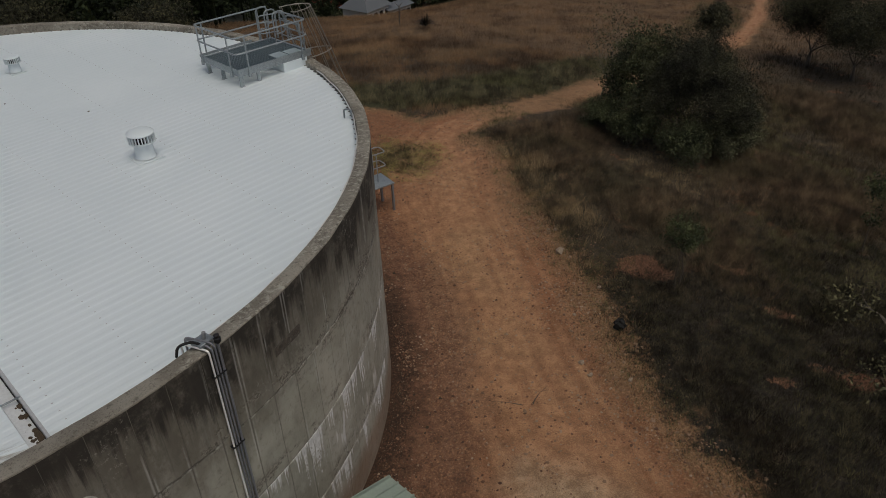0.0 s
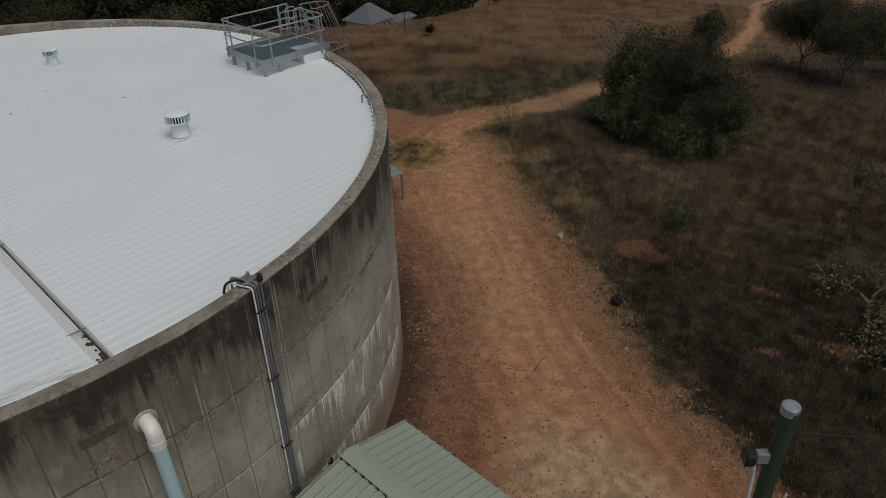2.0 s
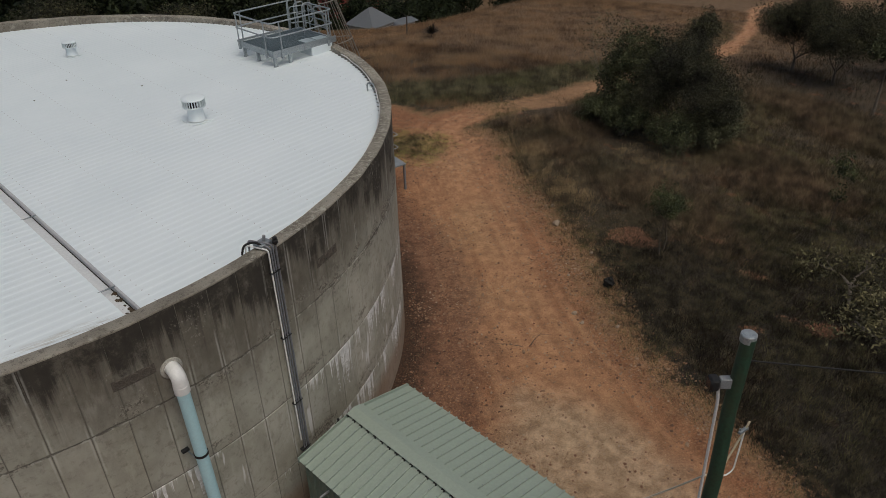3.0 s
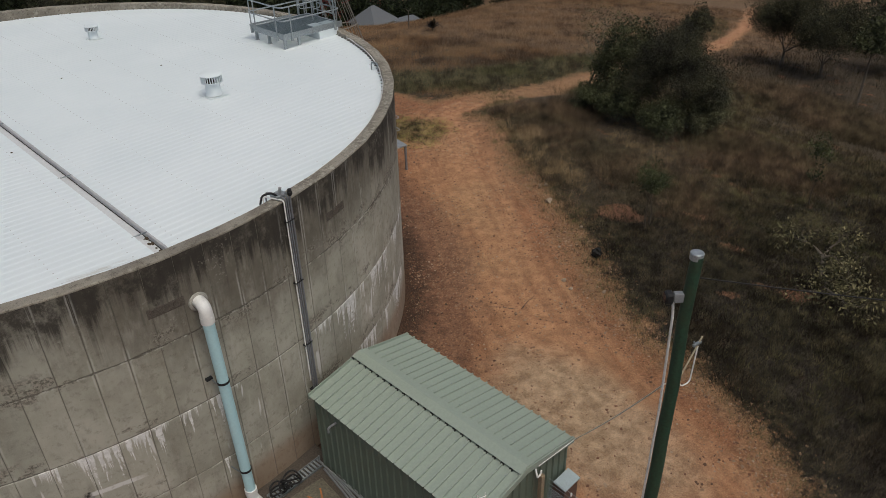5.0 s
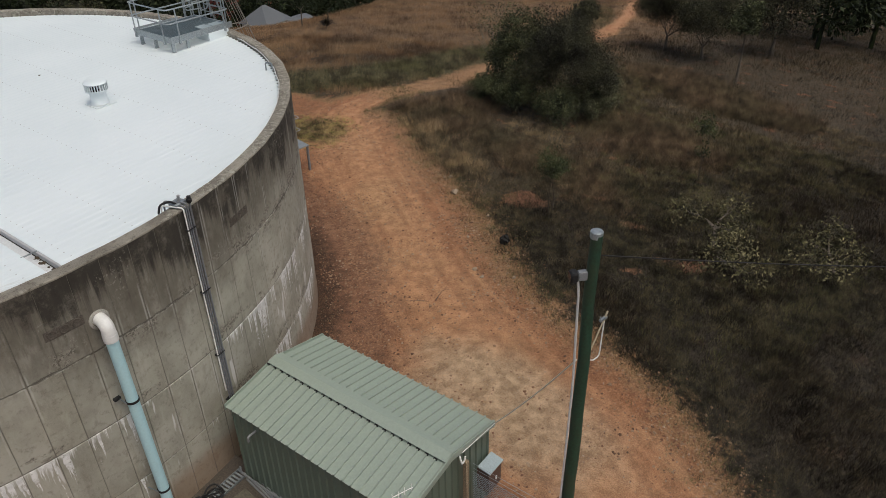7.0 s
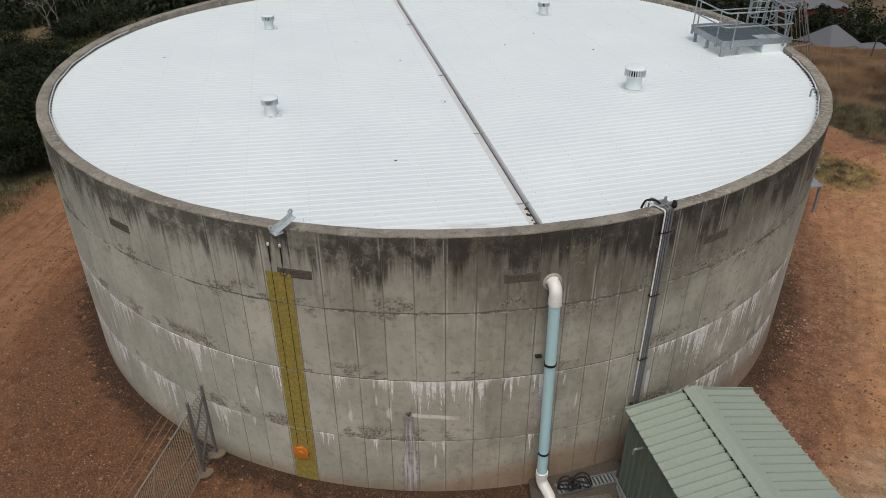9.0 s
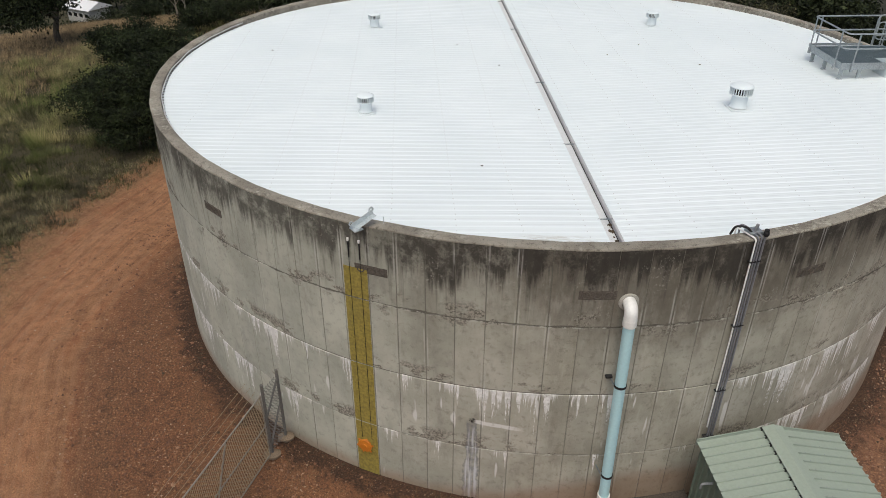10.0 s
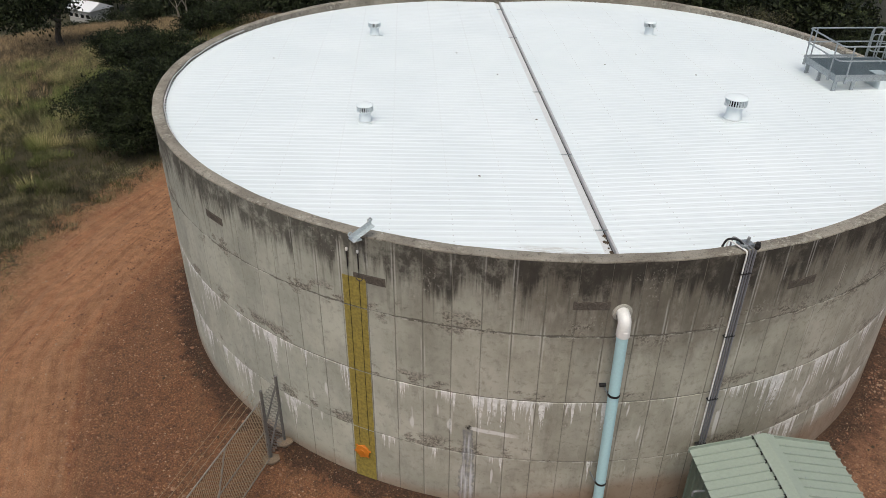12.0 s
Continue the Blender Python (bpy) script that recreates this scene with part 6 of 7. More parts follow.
def limb(bm, start, way, length, r, rs, depth, tips, wobble=0.35, spread=0.9, kids=3):
    """A tapered, crooked limb that forks."""
    pts, p, w = [Vector(start)], Vector(start), Vector(way).normalized()
    n = 4
    for i in range(n):
        w = (w + Vector(rs.normal(size=3)) * wobble * 0.35).normalized()
        p = p + w * length / n
        pts.append(p.copy())
    tube(bm, pts, [r * (1 - 0.55 * i / n) for i in range(n + 1)], 7 if r > 0.04 else 5)
    if depth == 0:
        tips.append(p)
        tips.append(pts[2])
        return
    for i in range(kids):
        q = Vector(rs.normal(size=3))
        q.z = abs(q.z) * 0.4
        w2 = (w * 0.75 + q.normalized() * spread).normalized()
        limb(bm, pts[-1] if i < 2 else pts[-2], w2, length * rs.uniform(0.55, 0.85), r * 0.45, rs, depth - 1, tips, wobble, spread, kids)


def tree(name, label, x, y, tall, wide, count, leaf, leaf_mat, seed, trunk=0.1, stems=1, clump=0.28, bole=0.3, flat=0.8, lift=0.0, bark_mat=None, category="tree", depth=2, lean=(0, 0)):
    rs = np.random.RandomState(seed)
    p = thing(name, label, category, (x, y, height(x, y) - 0.05))
    bm, tips = bmesh.new(), []
    for i in range(stems):
        a = 6.283 * i / stems + rs.uniform(0, 1)
        k = 0.25 if stems == 1 else 0.9
        top = Vector((lean[0] + k * math.cos(a) * wide * 0.12, lean[1] + k * math.sin(a) * wide * 0.12, tall * bole))
        base = Vector((0.08 * stems * math.cos(a) * (stems > 1), 0.08 * stems * math.sin(a) * (stems > 1), -0.1))
        mid = base.lerp(top, 0.5) + Vector((rs.normal() * 0.06, rs.normal() * 0.06, 0)) * tall * 0.3
        tube(bm, [base, mid, top], [trunk * 1.25, trunk * 0.95, trunk * 0.8], 9)
        for j in range(4 if stems == 1 else 3):
            q = 6.283 * j / (4 if stems == 1 else 3) + rs.uniform(-0.5, 0.5)
            limb(bm, top - Vector((0, 0, tall * bole * 0.12 * j / 3)), (math.cos(q), math.sin(q), rs.uniform(0.5, 1.3)), tall * (1 - bole) * 0.42, trunk * 0.5, rs, depth, tips)
    # draw the limbs into the crown's width and height
    zs = [t.z for t in tips]
    rr = max(math.hypot(t.x, t.y) for t in tips)
    kz, kr = (tall * 0.97 - tall * bole) / (max(zs) - tall * bole + 1e-6), wide * 0.46 / rr
    for v in bm.verts:
        w = min(1.0, max(0.0, (v.co.z - tall * bole * 0.6) / (tall * bole * 0.5 + 0.01)))
        v.co.x *= 1 + (kr - 1) * w
        v.co.y *= 1 + (kr - 1) * w
        if v.co.z > tall * bole:
            v.co.z = tall * bole + (v.co.z - tall * bole) * kz
    part("trunk", bm, bark_mat or M_BARK, p)
    if count:
        cs = [(t.x * kr, t.y * kr, tall * bole + (t.z - tall * bole) * kz if t.z > tall * bole else t.z) for t in tips]
        cs = [(a, b, max(c, tall * lift)) for a, b, c in cs]
        sz = [clump * wide * 0.5 * rs.uniform(0.55, 1.25) for _ in cs]
        v, f = leaves(cs, sz, count, leaf, rs, flat)
        part("crown", from_arrays("crown", v, f, leaf_mat), leaf_mat, p)
    return p


# east side, beyond the track
tree("tree", "dense dark green bushy tree at the edge of the track", 24.6, -1.1, 4.9, 5.2, 80000, 0.034, M_LEAFDUSK, 11, 0.1, 6, 0.24, 0.08, 0.8, 0.04, depth=3)
tree("tree", "deep green leafy tree beside the bushy one", 24.2, 0.9, 4.4, 3.6, 24000, 0.055, M_LEAF, 12, 0.08, 4, 0.3, 0.08, 0.85, 0.04, depth=2)
for i, (x, y, h, w) in enumerate(((23.4, -1.9, 1.7, 2.4), (24.9, -2.5, 1.7, 2.2), (22.9, 0.3, 1.7, 2.2), (26.3, -1.8, 2.2, 2.4), (22.9, 1.9, 1.5, 1.7))):
    tree("shrub", "grey green shrub growing at the foot of the tree", x, y, h, w, 8000, 0.042, M_LEAF2 if i % 2 else M_LEAF, 140 + i, 0.04, 4, 0.4, 0.1, 0.85, 0.05, category="shrub", depth=1)
tree("dead_shrub", "bare bleached shrub branches standing over the bush", 24.6, 3.2, 5.0, 3.2, 900, 0.045, M_LEAF, 13, 0.05, 4, 0.4, 0.3, bark_mat=M_DEADBARK, category="shrub", depth=3)
tree("tree", "dark slender tree with spreading crown in grassland", 41.0, 3.9, 4.7, 4.6, 52000, 0.042, M_LEAFDUSK, 14, 0.1, 1, 0.4, 0.22, 0.95, 0.2, depth=3)
tree("tree", "dark small tree in the dry grassland", 40.5, 1.1, 4.3, 4.6, 46000, 0.042, M_LEAFDUSK, 15, 0.09, 1, 0.42, 0.2, 0.95, 0.18, depth=3)
tree("tree", "thin leaning tree with a small crown", 36.5, -3.2, 4.4, 2.6, 3600, 0.08, M_LEAF, 16, 0.06, 1, 0.4, 0.62, lean=(0.9, 0.4))
tree("tree", "dark tree on the upper slope beyond the road", 46.5, -0.5, 5.0, 5.0, 14000, 0.08, M_LEAFDUSK, 17, 0.12, 1, 0.42, 0.25)
tree("tree", "small dark roadside tree", 40.6, 9.9, 3.0, 2.3, 7000, 0.07, M_LEAFDUSK, 18, 0.07, 2, 0.42, 0.15)
tree("sapling", "young green sapling with a bare stem", 16.5, -7.15, 2.5, 1.3, 2600, 0.036, M_LEAFLIME, 21, 0.022, 2, 0.42, 0.45, category="sapling", depth=1)
tree("sapling", "thin pale green sapling in the grass", 23.0, -8.9, 2.7, 1.2, 900, 0.045, M_LEAFLIME, 22, 0.02, 1, 0.4, 0.35, category="sapling", depth=1)
tree("shrub", "low open shrub with pale olive leaves", 18.6, -12.0, 1.05, 5.0, 1900, 0.06, M_LEAFPALE, 23, 0.04, 2, 0.26, 0.35, 0.6, category="shrub", depth=2)
tree("shrub", "low olive shrub at the edge of the scrub", 20.9, -14.9, 1.1, 3.6, 1200, 0.06, M_LEAFPALE, 24, 0.035, 2, 0.32, 0.3, 0.6, category="shrub", depth=2)
for x, y, h, w in ((-86.5, 114.0, 2.6, 5.0), (-90.5, 114.5, 1.7, 4.0), (-81.0, 113.0, 4.0, 6.0)):
    tree("shrub", "dark shrub in front of the white house", x, y, h, w, 1500, 0.2, M_LEAFDEEP, int(-x), 0.06, 3, 0.4, 0.15, category="shrub", depth=1)
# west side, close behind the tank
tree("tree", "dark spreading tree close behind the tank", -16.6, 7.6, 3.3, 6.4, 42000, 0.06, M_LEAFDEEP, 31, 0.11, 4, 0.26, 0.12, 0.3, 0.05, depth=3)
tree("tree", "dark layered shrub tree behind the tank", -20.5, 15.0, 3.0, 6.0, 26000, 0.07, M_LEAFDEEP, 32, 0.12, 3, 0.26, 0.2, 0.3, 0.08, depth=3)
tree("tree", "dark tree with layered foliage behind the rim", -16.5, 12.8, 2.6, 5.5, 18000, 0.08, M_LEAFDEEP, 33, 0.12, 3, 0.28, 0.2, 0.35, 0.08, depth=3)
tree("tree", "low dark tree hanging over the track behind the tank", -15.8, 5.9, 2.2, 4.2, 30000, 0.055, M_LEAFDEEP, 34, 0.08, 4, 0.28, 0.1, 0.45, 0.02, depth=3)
tree("tree", "single tree with a straight trunk in long grass", -35.6, 30.6, 7.2, 10.5, 20000, 0.13, M_LEAFDEEP, 35, 0.22, 1, 0.5, 0.3)
tree("dead_tree", "leafless grey tree with fine upright branches", -34.5, 48.5, 6.0, 6.0, 0, 0.1, M_LEAF, 36, 0.12, 2, 0.4, 0.25, bark_mat=M_DEADBARK, category="tree", depth=3)
tree("dead_tree", "leafless grey tree with fine upright branches", -30.5, 47.0, 6.0, 4.5, 0, 0.1, M_LEAF, 37, 0.1, 2, 0.4, 0.25, bark_mat=M_DEADBARK, category="tree", depth=3)
for i, (x, y, h, w) in enumerate(((-24.9, 30.8, 1.9, 3.4), (-24.7, 33.8, 2.0, 3.6), (-24.6, 37.6, 2.4, 4.2), (-27.5, 40.5, 2.2, 4.4), (-24.9, 42.6, 2.8, 4.6), (-36.8, 45.5, 2.2, 4.0))):
    tree("shrub", "dark shrub on the slope behind the tank", x, y, h, w, 4200, 0.09, M_LEAFDEEP, 160 + i, 0.06, 4, 0.36, 0.12, 0.7, 0.06, category="shrub", depth=1)
# north, just over the far rim
tree("tree", "grey green tree behind the far rim", 5.5, 21.5, 4.6, 5.2, 26000, 0.06, M_LEAFDUSK, 41, 0.12, 3, 0.4, 0.2, 0.7, 0.1)
tree("tree", "grey green tree behind the far rim", 11.0, 20.0, 4.0, 4.4, 20000, 0.06, M_LEAFDUSK, 42, 0.1, 3, 0.4, 0.2, 0.7, 0.1)


def woodland(name, label, spots, leaf_mat, seed, count=620, leaf=0.42):
    """Far trees, each a trunk and a ragged crown, as one mesh."""
    rs = np.random.RandomState(seed)
    V, F, n = [], [], 0
    for x, y in spots:
        z, t, w = height(x, y), rs.uniform(6, 11), rs.uniform(5, 9)
        cs, sz = [], []
        for k in range(9):
            a, q = rs.uniform(0, 6.28), rs.uniform(0, 1) ** 0.5
            cs.append((x + q * w * 0.38 * math.cos(a), y + q * w * 0.38 * math.sin(a), z + t * rs.uniform(0.3, 0.9) * (1.1 - 0.35 * q)))
            sz.append(w * rs.uniform(0.16, 0.3))
        v, f = leaves(cs, sz, count, leaf, rs, 0.8)
        V.append(v)
        F.append(f + n)
        n += len(v)
        r = 0.18
        tv = np.array([(x + r * math.cos(i * 1.5708) * s, y + r * math.sin(i * 1.5708) * s, z + h) for h, s in ((-0.3, 1), (t * 0.6, 0.5)) for i in range(4)])
        V.append(tv)
        F.append(np.array([(i, (i + 1) % 4, 4 + (i + 1) % 4, 4 + i) for i in range(4)]) + n)
        n += 8
    solo(name, from_arrays(name, np.concatenate(V), np.concatenate(F), leaf_mat), leaf_mat, label, "trees", kind="stuff")


rs = np.random.RandomState(77)


def spread_spots(count, a0, a1, r0, r1):
    a, r = np.radians(rs.uniform(a0, a1, count)), rs.uniform(r0, r1, count)
    return np.stack([r * np.cos(a), r * np.sin(a)], -1)


def clear_of_house(spots):
    return spots[near_line(spots[:, 0], spots[:, 1], ((0, -13), (-97, 127))) > 8.5]


woodland("far_woods", "dark woodland in the valley beyond the hill", np.concatenate([spread_spots(95, 36, 68, 140, 205), spread_spots(56, 68, 122, 100, 215), clear_of_house(spread_spots(100, 118, 160, 62, 200))]), M_LEAFDEEP, 51, 450, 0.42)
rs3 = np.random.RandomState(78)
woodland("garden_trees", "dark garden trees below the red house", np.stack([rs3.uniform(70, 108, 26), rs3.uniform(127, 138, 26)], -1), M_LEAFDEEP, 59, 700, 0.34)
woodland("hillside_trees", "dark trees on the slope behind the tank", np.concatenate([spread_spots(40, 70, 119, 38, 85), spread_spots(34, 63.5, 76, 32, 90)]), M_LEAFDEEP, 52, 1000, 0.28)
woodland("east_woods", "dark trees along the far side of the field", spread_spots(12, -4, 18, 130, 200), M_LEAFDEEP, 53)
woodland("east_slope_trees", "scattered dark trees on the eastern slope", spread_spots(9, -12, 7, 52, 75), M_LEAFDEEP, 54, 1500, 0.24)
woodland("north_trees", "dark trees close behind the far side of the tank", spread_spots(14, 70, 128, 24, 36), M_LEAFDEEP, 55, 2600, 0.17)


# ---------------------------------------------------------------- grass, as many small blades
def grass(name, label, mat, x, y, tall, wide, per, seed, lean=0.45, dome=0.0, fine=1.0):
    """Tufts at the points x, y; tall and wide: the size of a tuft, in metres."""
    rs = np.random.RandomState(seed)
    n = len(x)
    z = land(x, y)
    tall, wide = np.broadcast_to(tall, n), np.broadcast_to(wide, n)
    i = np.repeat(np.arange(n), per)
    k = len(i)
    a, q = rs.uniform(0, 6.283, k), rs.uniform(0, 1, k) ** 0.5
    bx, by = x[i] + q * wide[i] * 0.5 * np.cos(a), y[i] + q * wide[i] * 0.5 * np.sin(a)
    h = tall[i] * rs.uniform(0.45, 1.15, k) * (1 - dome * q * q)
    w = fine * (0.006 + 0.010 * h)
    t = rs.uniform(0, 6.283, k)
    la = a + rs.normal(0, 0.6, k)
    lx, ly = lean * h * rs.uniform(0.2, 1, k) * np.cos(la), lean * h * rs.uniform(0.2, 1, k) * np.sin(la)
    v = np.empty((k, 3, 3))
    v[:, 0] = np.stack([bx - w * np.cos(t), by - w * np.sin(t), z[i] - 0.04], -1)
    v[:, 1] = np.stack([bx + w * np.cos(t), by + w * np.sin(t), z[i] - 0.04], -1)
    v[:, 2] = np.stack([bx + lx, by + ly, z[i] + h], -1)
    me = from_arrays(name, v.reshape(-1, 3), np.arange(3 * k).reshape(-1, 3), mat)
    solo(name, me, mat, label, "grass", kind="stuff")


def scatter(count, x0, x1, y0, y1, keep, seed):
    rs = np.random.RandomState(seed)
    x, y = rs.uniform(x0, x1, count), rs.uniform(y0, y1, count)
    ok = rs.uniform(0, 1, count) < keep(x, y)
    return x[ok], y[ok]


def wild(x, y):
    return smooth01(0.5, 0.1, soil_at(x, y) + 0.22 * waves(x, y, 1.1, 21)) * (np.hypot(x, y) > 11.5) * (1 - 0.8 * smooth01(0.25, 0.7, bare_at(x, y)))


patchy = lambda x, y: smooth01(-0.5, 0.35, waves(x, y, 0.9, 22))
x, y = scatter(26000, 11, 34, -26, 9.5, lambda x, y: wild(x, y) * (0.2 + 0.8 * patchy(x, y)) * smooth01(-11, -4, y + 0.3 * (x - 16)), 61)
grass("dry_grass", "dry brown grass beside the gravel track", M_DRY, x, y, 0.11 + 0.15 * smooth01(-0.3, 0.8, waves(x, y, 0.5, 23)), 0.3, 19, 62, 0.9, 0.0, 0.65)
x, y = scatter(32000, 12, 30, -26, -1, lambda x, y: wild(x, y) * scrub_at(x, y), 57)
grass("dark_scrub_grass", "dense dark weathered low scrub grass", M_SCRUB, x, y, 0.09 + 0.13 * smooth01(-0.4, 0.8, waves(x, y, 1.6, 28)), 0.32, 14, 58, 1.1)
x, y = scatter(5200, 15, 36, -9, 4, lambda x, y: wild(x, y) * smooth01(17.0, 19.5, x) * smooth01(-0.3, 0.4, waves(x, y, 0.45, 24)), 63)
grass("tall_dry_grass", "taller reddish straw grass swept over on the bank", M_SWEPT, x, y, 0.5, 0.6, 46, 64, 1.2, 0.0, 0.42)
x, y = scatter(900, 13, 20.5, -5, 3, lambda x, y: smooth01(0.0, 0.06, soil_at(x, y)) * smooth01(0.5, 0.3, soil_at(x, y)) * smooth01(-0.3, 0.3, waves(x, y, 1.3, 35)), 47)
grass("straw_tufts", "pale straw tufts standing along the edge of the track", M_STRAW, x, y, 0.44 + 0.18 * waves(x, y, 2.0, 36), 0.34, 44, 48, 0.85, 0.0, 0.5)
x, y = scatter(17000, 13, 34, -16, 6, lambda x, y: wild(x, y) * smooth01(-0.2, 0.5, waves(x, y, 0.5, 25)), 65)
grass("green_grass", "patches of dull green grass in the scrub", M_GREENGRASS, x, y, 0.19, 0.32, 16, 66, 0.8, 0.0, 0.7)
x, y = scatter(21000, 9.5, 21, -20, 3, lambda x, y: smooth01(0.6, 0.25, soil_at(x, y)) * (1 - 0.7 * bare_at(x, y)) * (0.3 + 0.7 * smooth01(-0.3, 0.3, waves(x, y, 1.2, 44))), 45)
grass("grey_weeds", "short dull grey weeds along the upper side of the track", M_GREYWEED, x, y, 0.15, 0.3, 22, 46, 1.0, 0.0, 0.6)
x, y = scatter(260, 13, 16, -13, -3, lambda x, y: smooth01(0.75, 0.55, soil_at(x, y)) * smooth01(0.25, 0.45, soil_at(x, y)) * smooth01(0.1, 0.5, waves(x, y, 1.5, 46)), 43)
grass("green_tufts", "small fresh green tufts growing on the gravel", M_GREENGRASS, x, y, 0.12, 0.3, 40, 44, 0.9, 0.0, 0.6)
turn_of = lambda x, y: np.degrees(np.arctan2(y, x))
x, y = scatter(18000, 22, 75, -30, 22, lambda x, y: wild(x, y) * smooth01(24, 30, np.hypot(x, y)) * smooth01(14, 5, turn_of(x, y)) * (np.hypot(x, y) < 85), 55)
grass("slope_grass", "dull brown grass on the eastern slope", M_SLOPE, x, y, 0.32 + 0.14 * waves(x, y, 0.35, 30), 0.8, 11, 56, 0.9)
x, y = scatter(22000, 10, 75, 2, 75, lambda x, y: wild(x, y) * smooth01(26, 32, np.hypot(x, y)) * smooth01(4, 14, turn_of(x, y)) * (np.hypot(x, y) < 85), 67)
grass("field_grass", "long red brown grass covering the falling field", M_FIELD, x, y, 0.36 + 0.14 * waves(x, y, 0.2, 26), 0.9, 17, 68, 0.9, 0.0, 0.6)
x, y = scatter(4000, 34, 62, 8, 28, lambda x, y: wild(x, y) * (lush_at(x, y) > 0.3), 41)
grass("green_verge", "green grassy verge beside the far track", M_VERGE, x, y, 0.3, 0.6, 20, 42, 0.8, 0.0, 0.8)
x, y = scatter(9000, 12, 36, 6, 16, lambda x, y: wild(x, y) * (lush_at(x, y) > 0.3), 69)
grass("green_verge", "green grassy verge beyond the track", M_VERGE, x, y, 0.36, 0.4, 20, 70, 0.8, 0.0, 0.65)
x, y = scatter(9000, 10, 34, 5, 30, lambda x, y: wild(x, y) * (np.hypot(x, y) < 33) * (lush_at(x, y) < 0.4), 71)
grass("brown_grass", "brown grass along the edge of the field", M_FIELD, x, y, 0.38, 0.5, 16, 72, 0.8, 0.0, 0.6)
x, y = scatter(8000, 12.2, 17.8, 1.8, 7, lambda x, y: smooth01(2.3, 0.9, np.hypot((x - 15.0) * 1.1, y - 4.4) + 0.4 * waves(x, y, 2.2, 48)), 73)
grass("short_green_grass", "short green grass patch in the fork of the track", M_LAWN, x, y, 0.05, 0.25, 14, 74)
x, y = scatter(15000, -34, -12, -12, 24, lambda x, y: wild(x, y) * (0.35 + 0.65 * patchy(x, y)), 75)
grass("green_and_dry_grass", "mixed green and dry grass on the western bank", M_WESTGRASS, x, y, 0.24, 0.4, 12, 76)
x, y = scatter(1250, -38, -15, -6, 46, lambda x, y: wild(x, y) * smooth01(16.5, 19, np.hypot(x, y)) * smooth01(43, 38, np.hypot(x, y) - 6 * (x > -31)), 77)
grass("tussocks", "tall green and straw coloured tussock grass", M_TUSSOCK, x, y, 0.72 + 0.25 * waves(x, y, 1.1, 29), 0.95, 300, 78, 0.7, 0.75, 0.6)
x, y = scatter(26000, -75, -18, 8, 80, lambda x, y: wild(x, y) * smooth01(26, 34, np.hypot(x, y)), 79)
grass("straw_field_grass", "straw coloured field grass on the western slope", M_STRAW, x, y, 0.5, 0.9, 12, 80)
# thin weeds and litter along the road edges and the foot of the wall
edge = lambda x, y: smooth01(0.85, 0.5, soil_at(x, y)) * smooth01(0.12, 0.4, soil_at(x, y)) * (np.hypot(x, y) > 11.2) * 0.5
x, y = scatter(30000, 9, 22, -22, 8, edge, 81)
grass("edge_weeds", "sparse low weeds on the shoulders of the track", M_GREENGRASS, x, y, 0.12, 0.22, 8, 82, 0.9)
x, y = scatter(34000, 9, 22, -22, 4, lambda x, y: 0.8 * smooth01(0.62, 0.4, soil_at(x, y)) * smooth01(0.0, 0.16, soil_at(x, y)) * (0.25 + 0.75 * smooth01(-0.3, 0.3, waves(x, y, 1.7, 43))), 89)
grass("fringe_weeds", "low grey green weeds between the gravel and the scrub", M_FRINGE, x, y, 0.09, 0.26, 9, 90, 1.0)
x, y = scatter(2600, -24, -13, -14, 9, lambda x, y: smooth01(0.75, 0.35, soil_at(x, y)) * smooth01(0.0, 0.5, waves(x, y, 0.9, 40)), 87)
grass("shoulder_tufts", "olive and straw tufts on the shoulder of the track", M_VERGE, x, y, 0.2, 0.5, 60, 88, 0.8)
x, y = scatter(9000, -20, -9, -14, 12, edge, 83)
grass("edge_weeds", "sparse low weeds on the shoulders of the track", M_GREENGRASS, x, y, 0.11, 0.2, 7, 84, 0.9)
foot = lambda x, y: smooth01(11.5, 10.2, np.hypot(x, y)) * (np.hypot(x, y) > 10.12) * smooth01(-0.2, 0.5, waves(x, y, 1.4, 27)) * ((y > -9.3) | (x < 1.2))
x, y = scatter(9000, -12, 12.5, -12, 8, foot, 85)
grass("wall_foot_weeds", "dry weeds along the foot of the tank", M_DRY, x, y, 0.09, 0.2, 7, 86, 0.9)


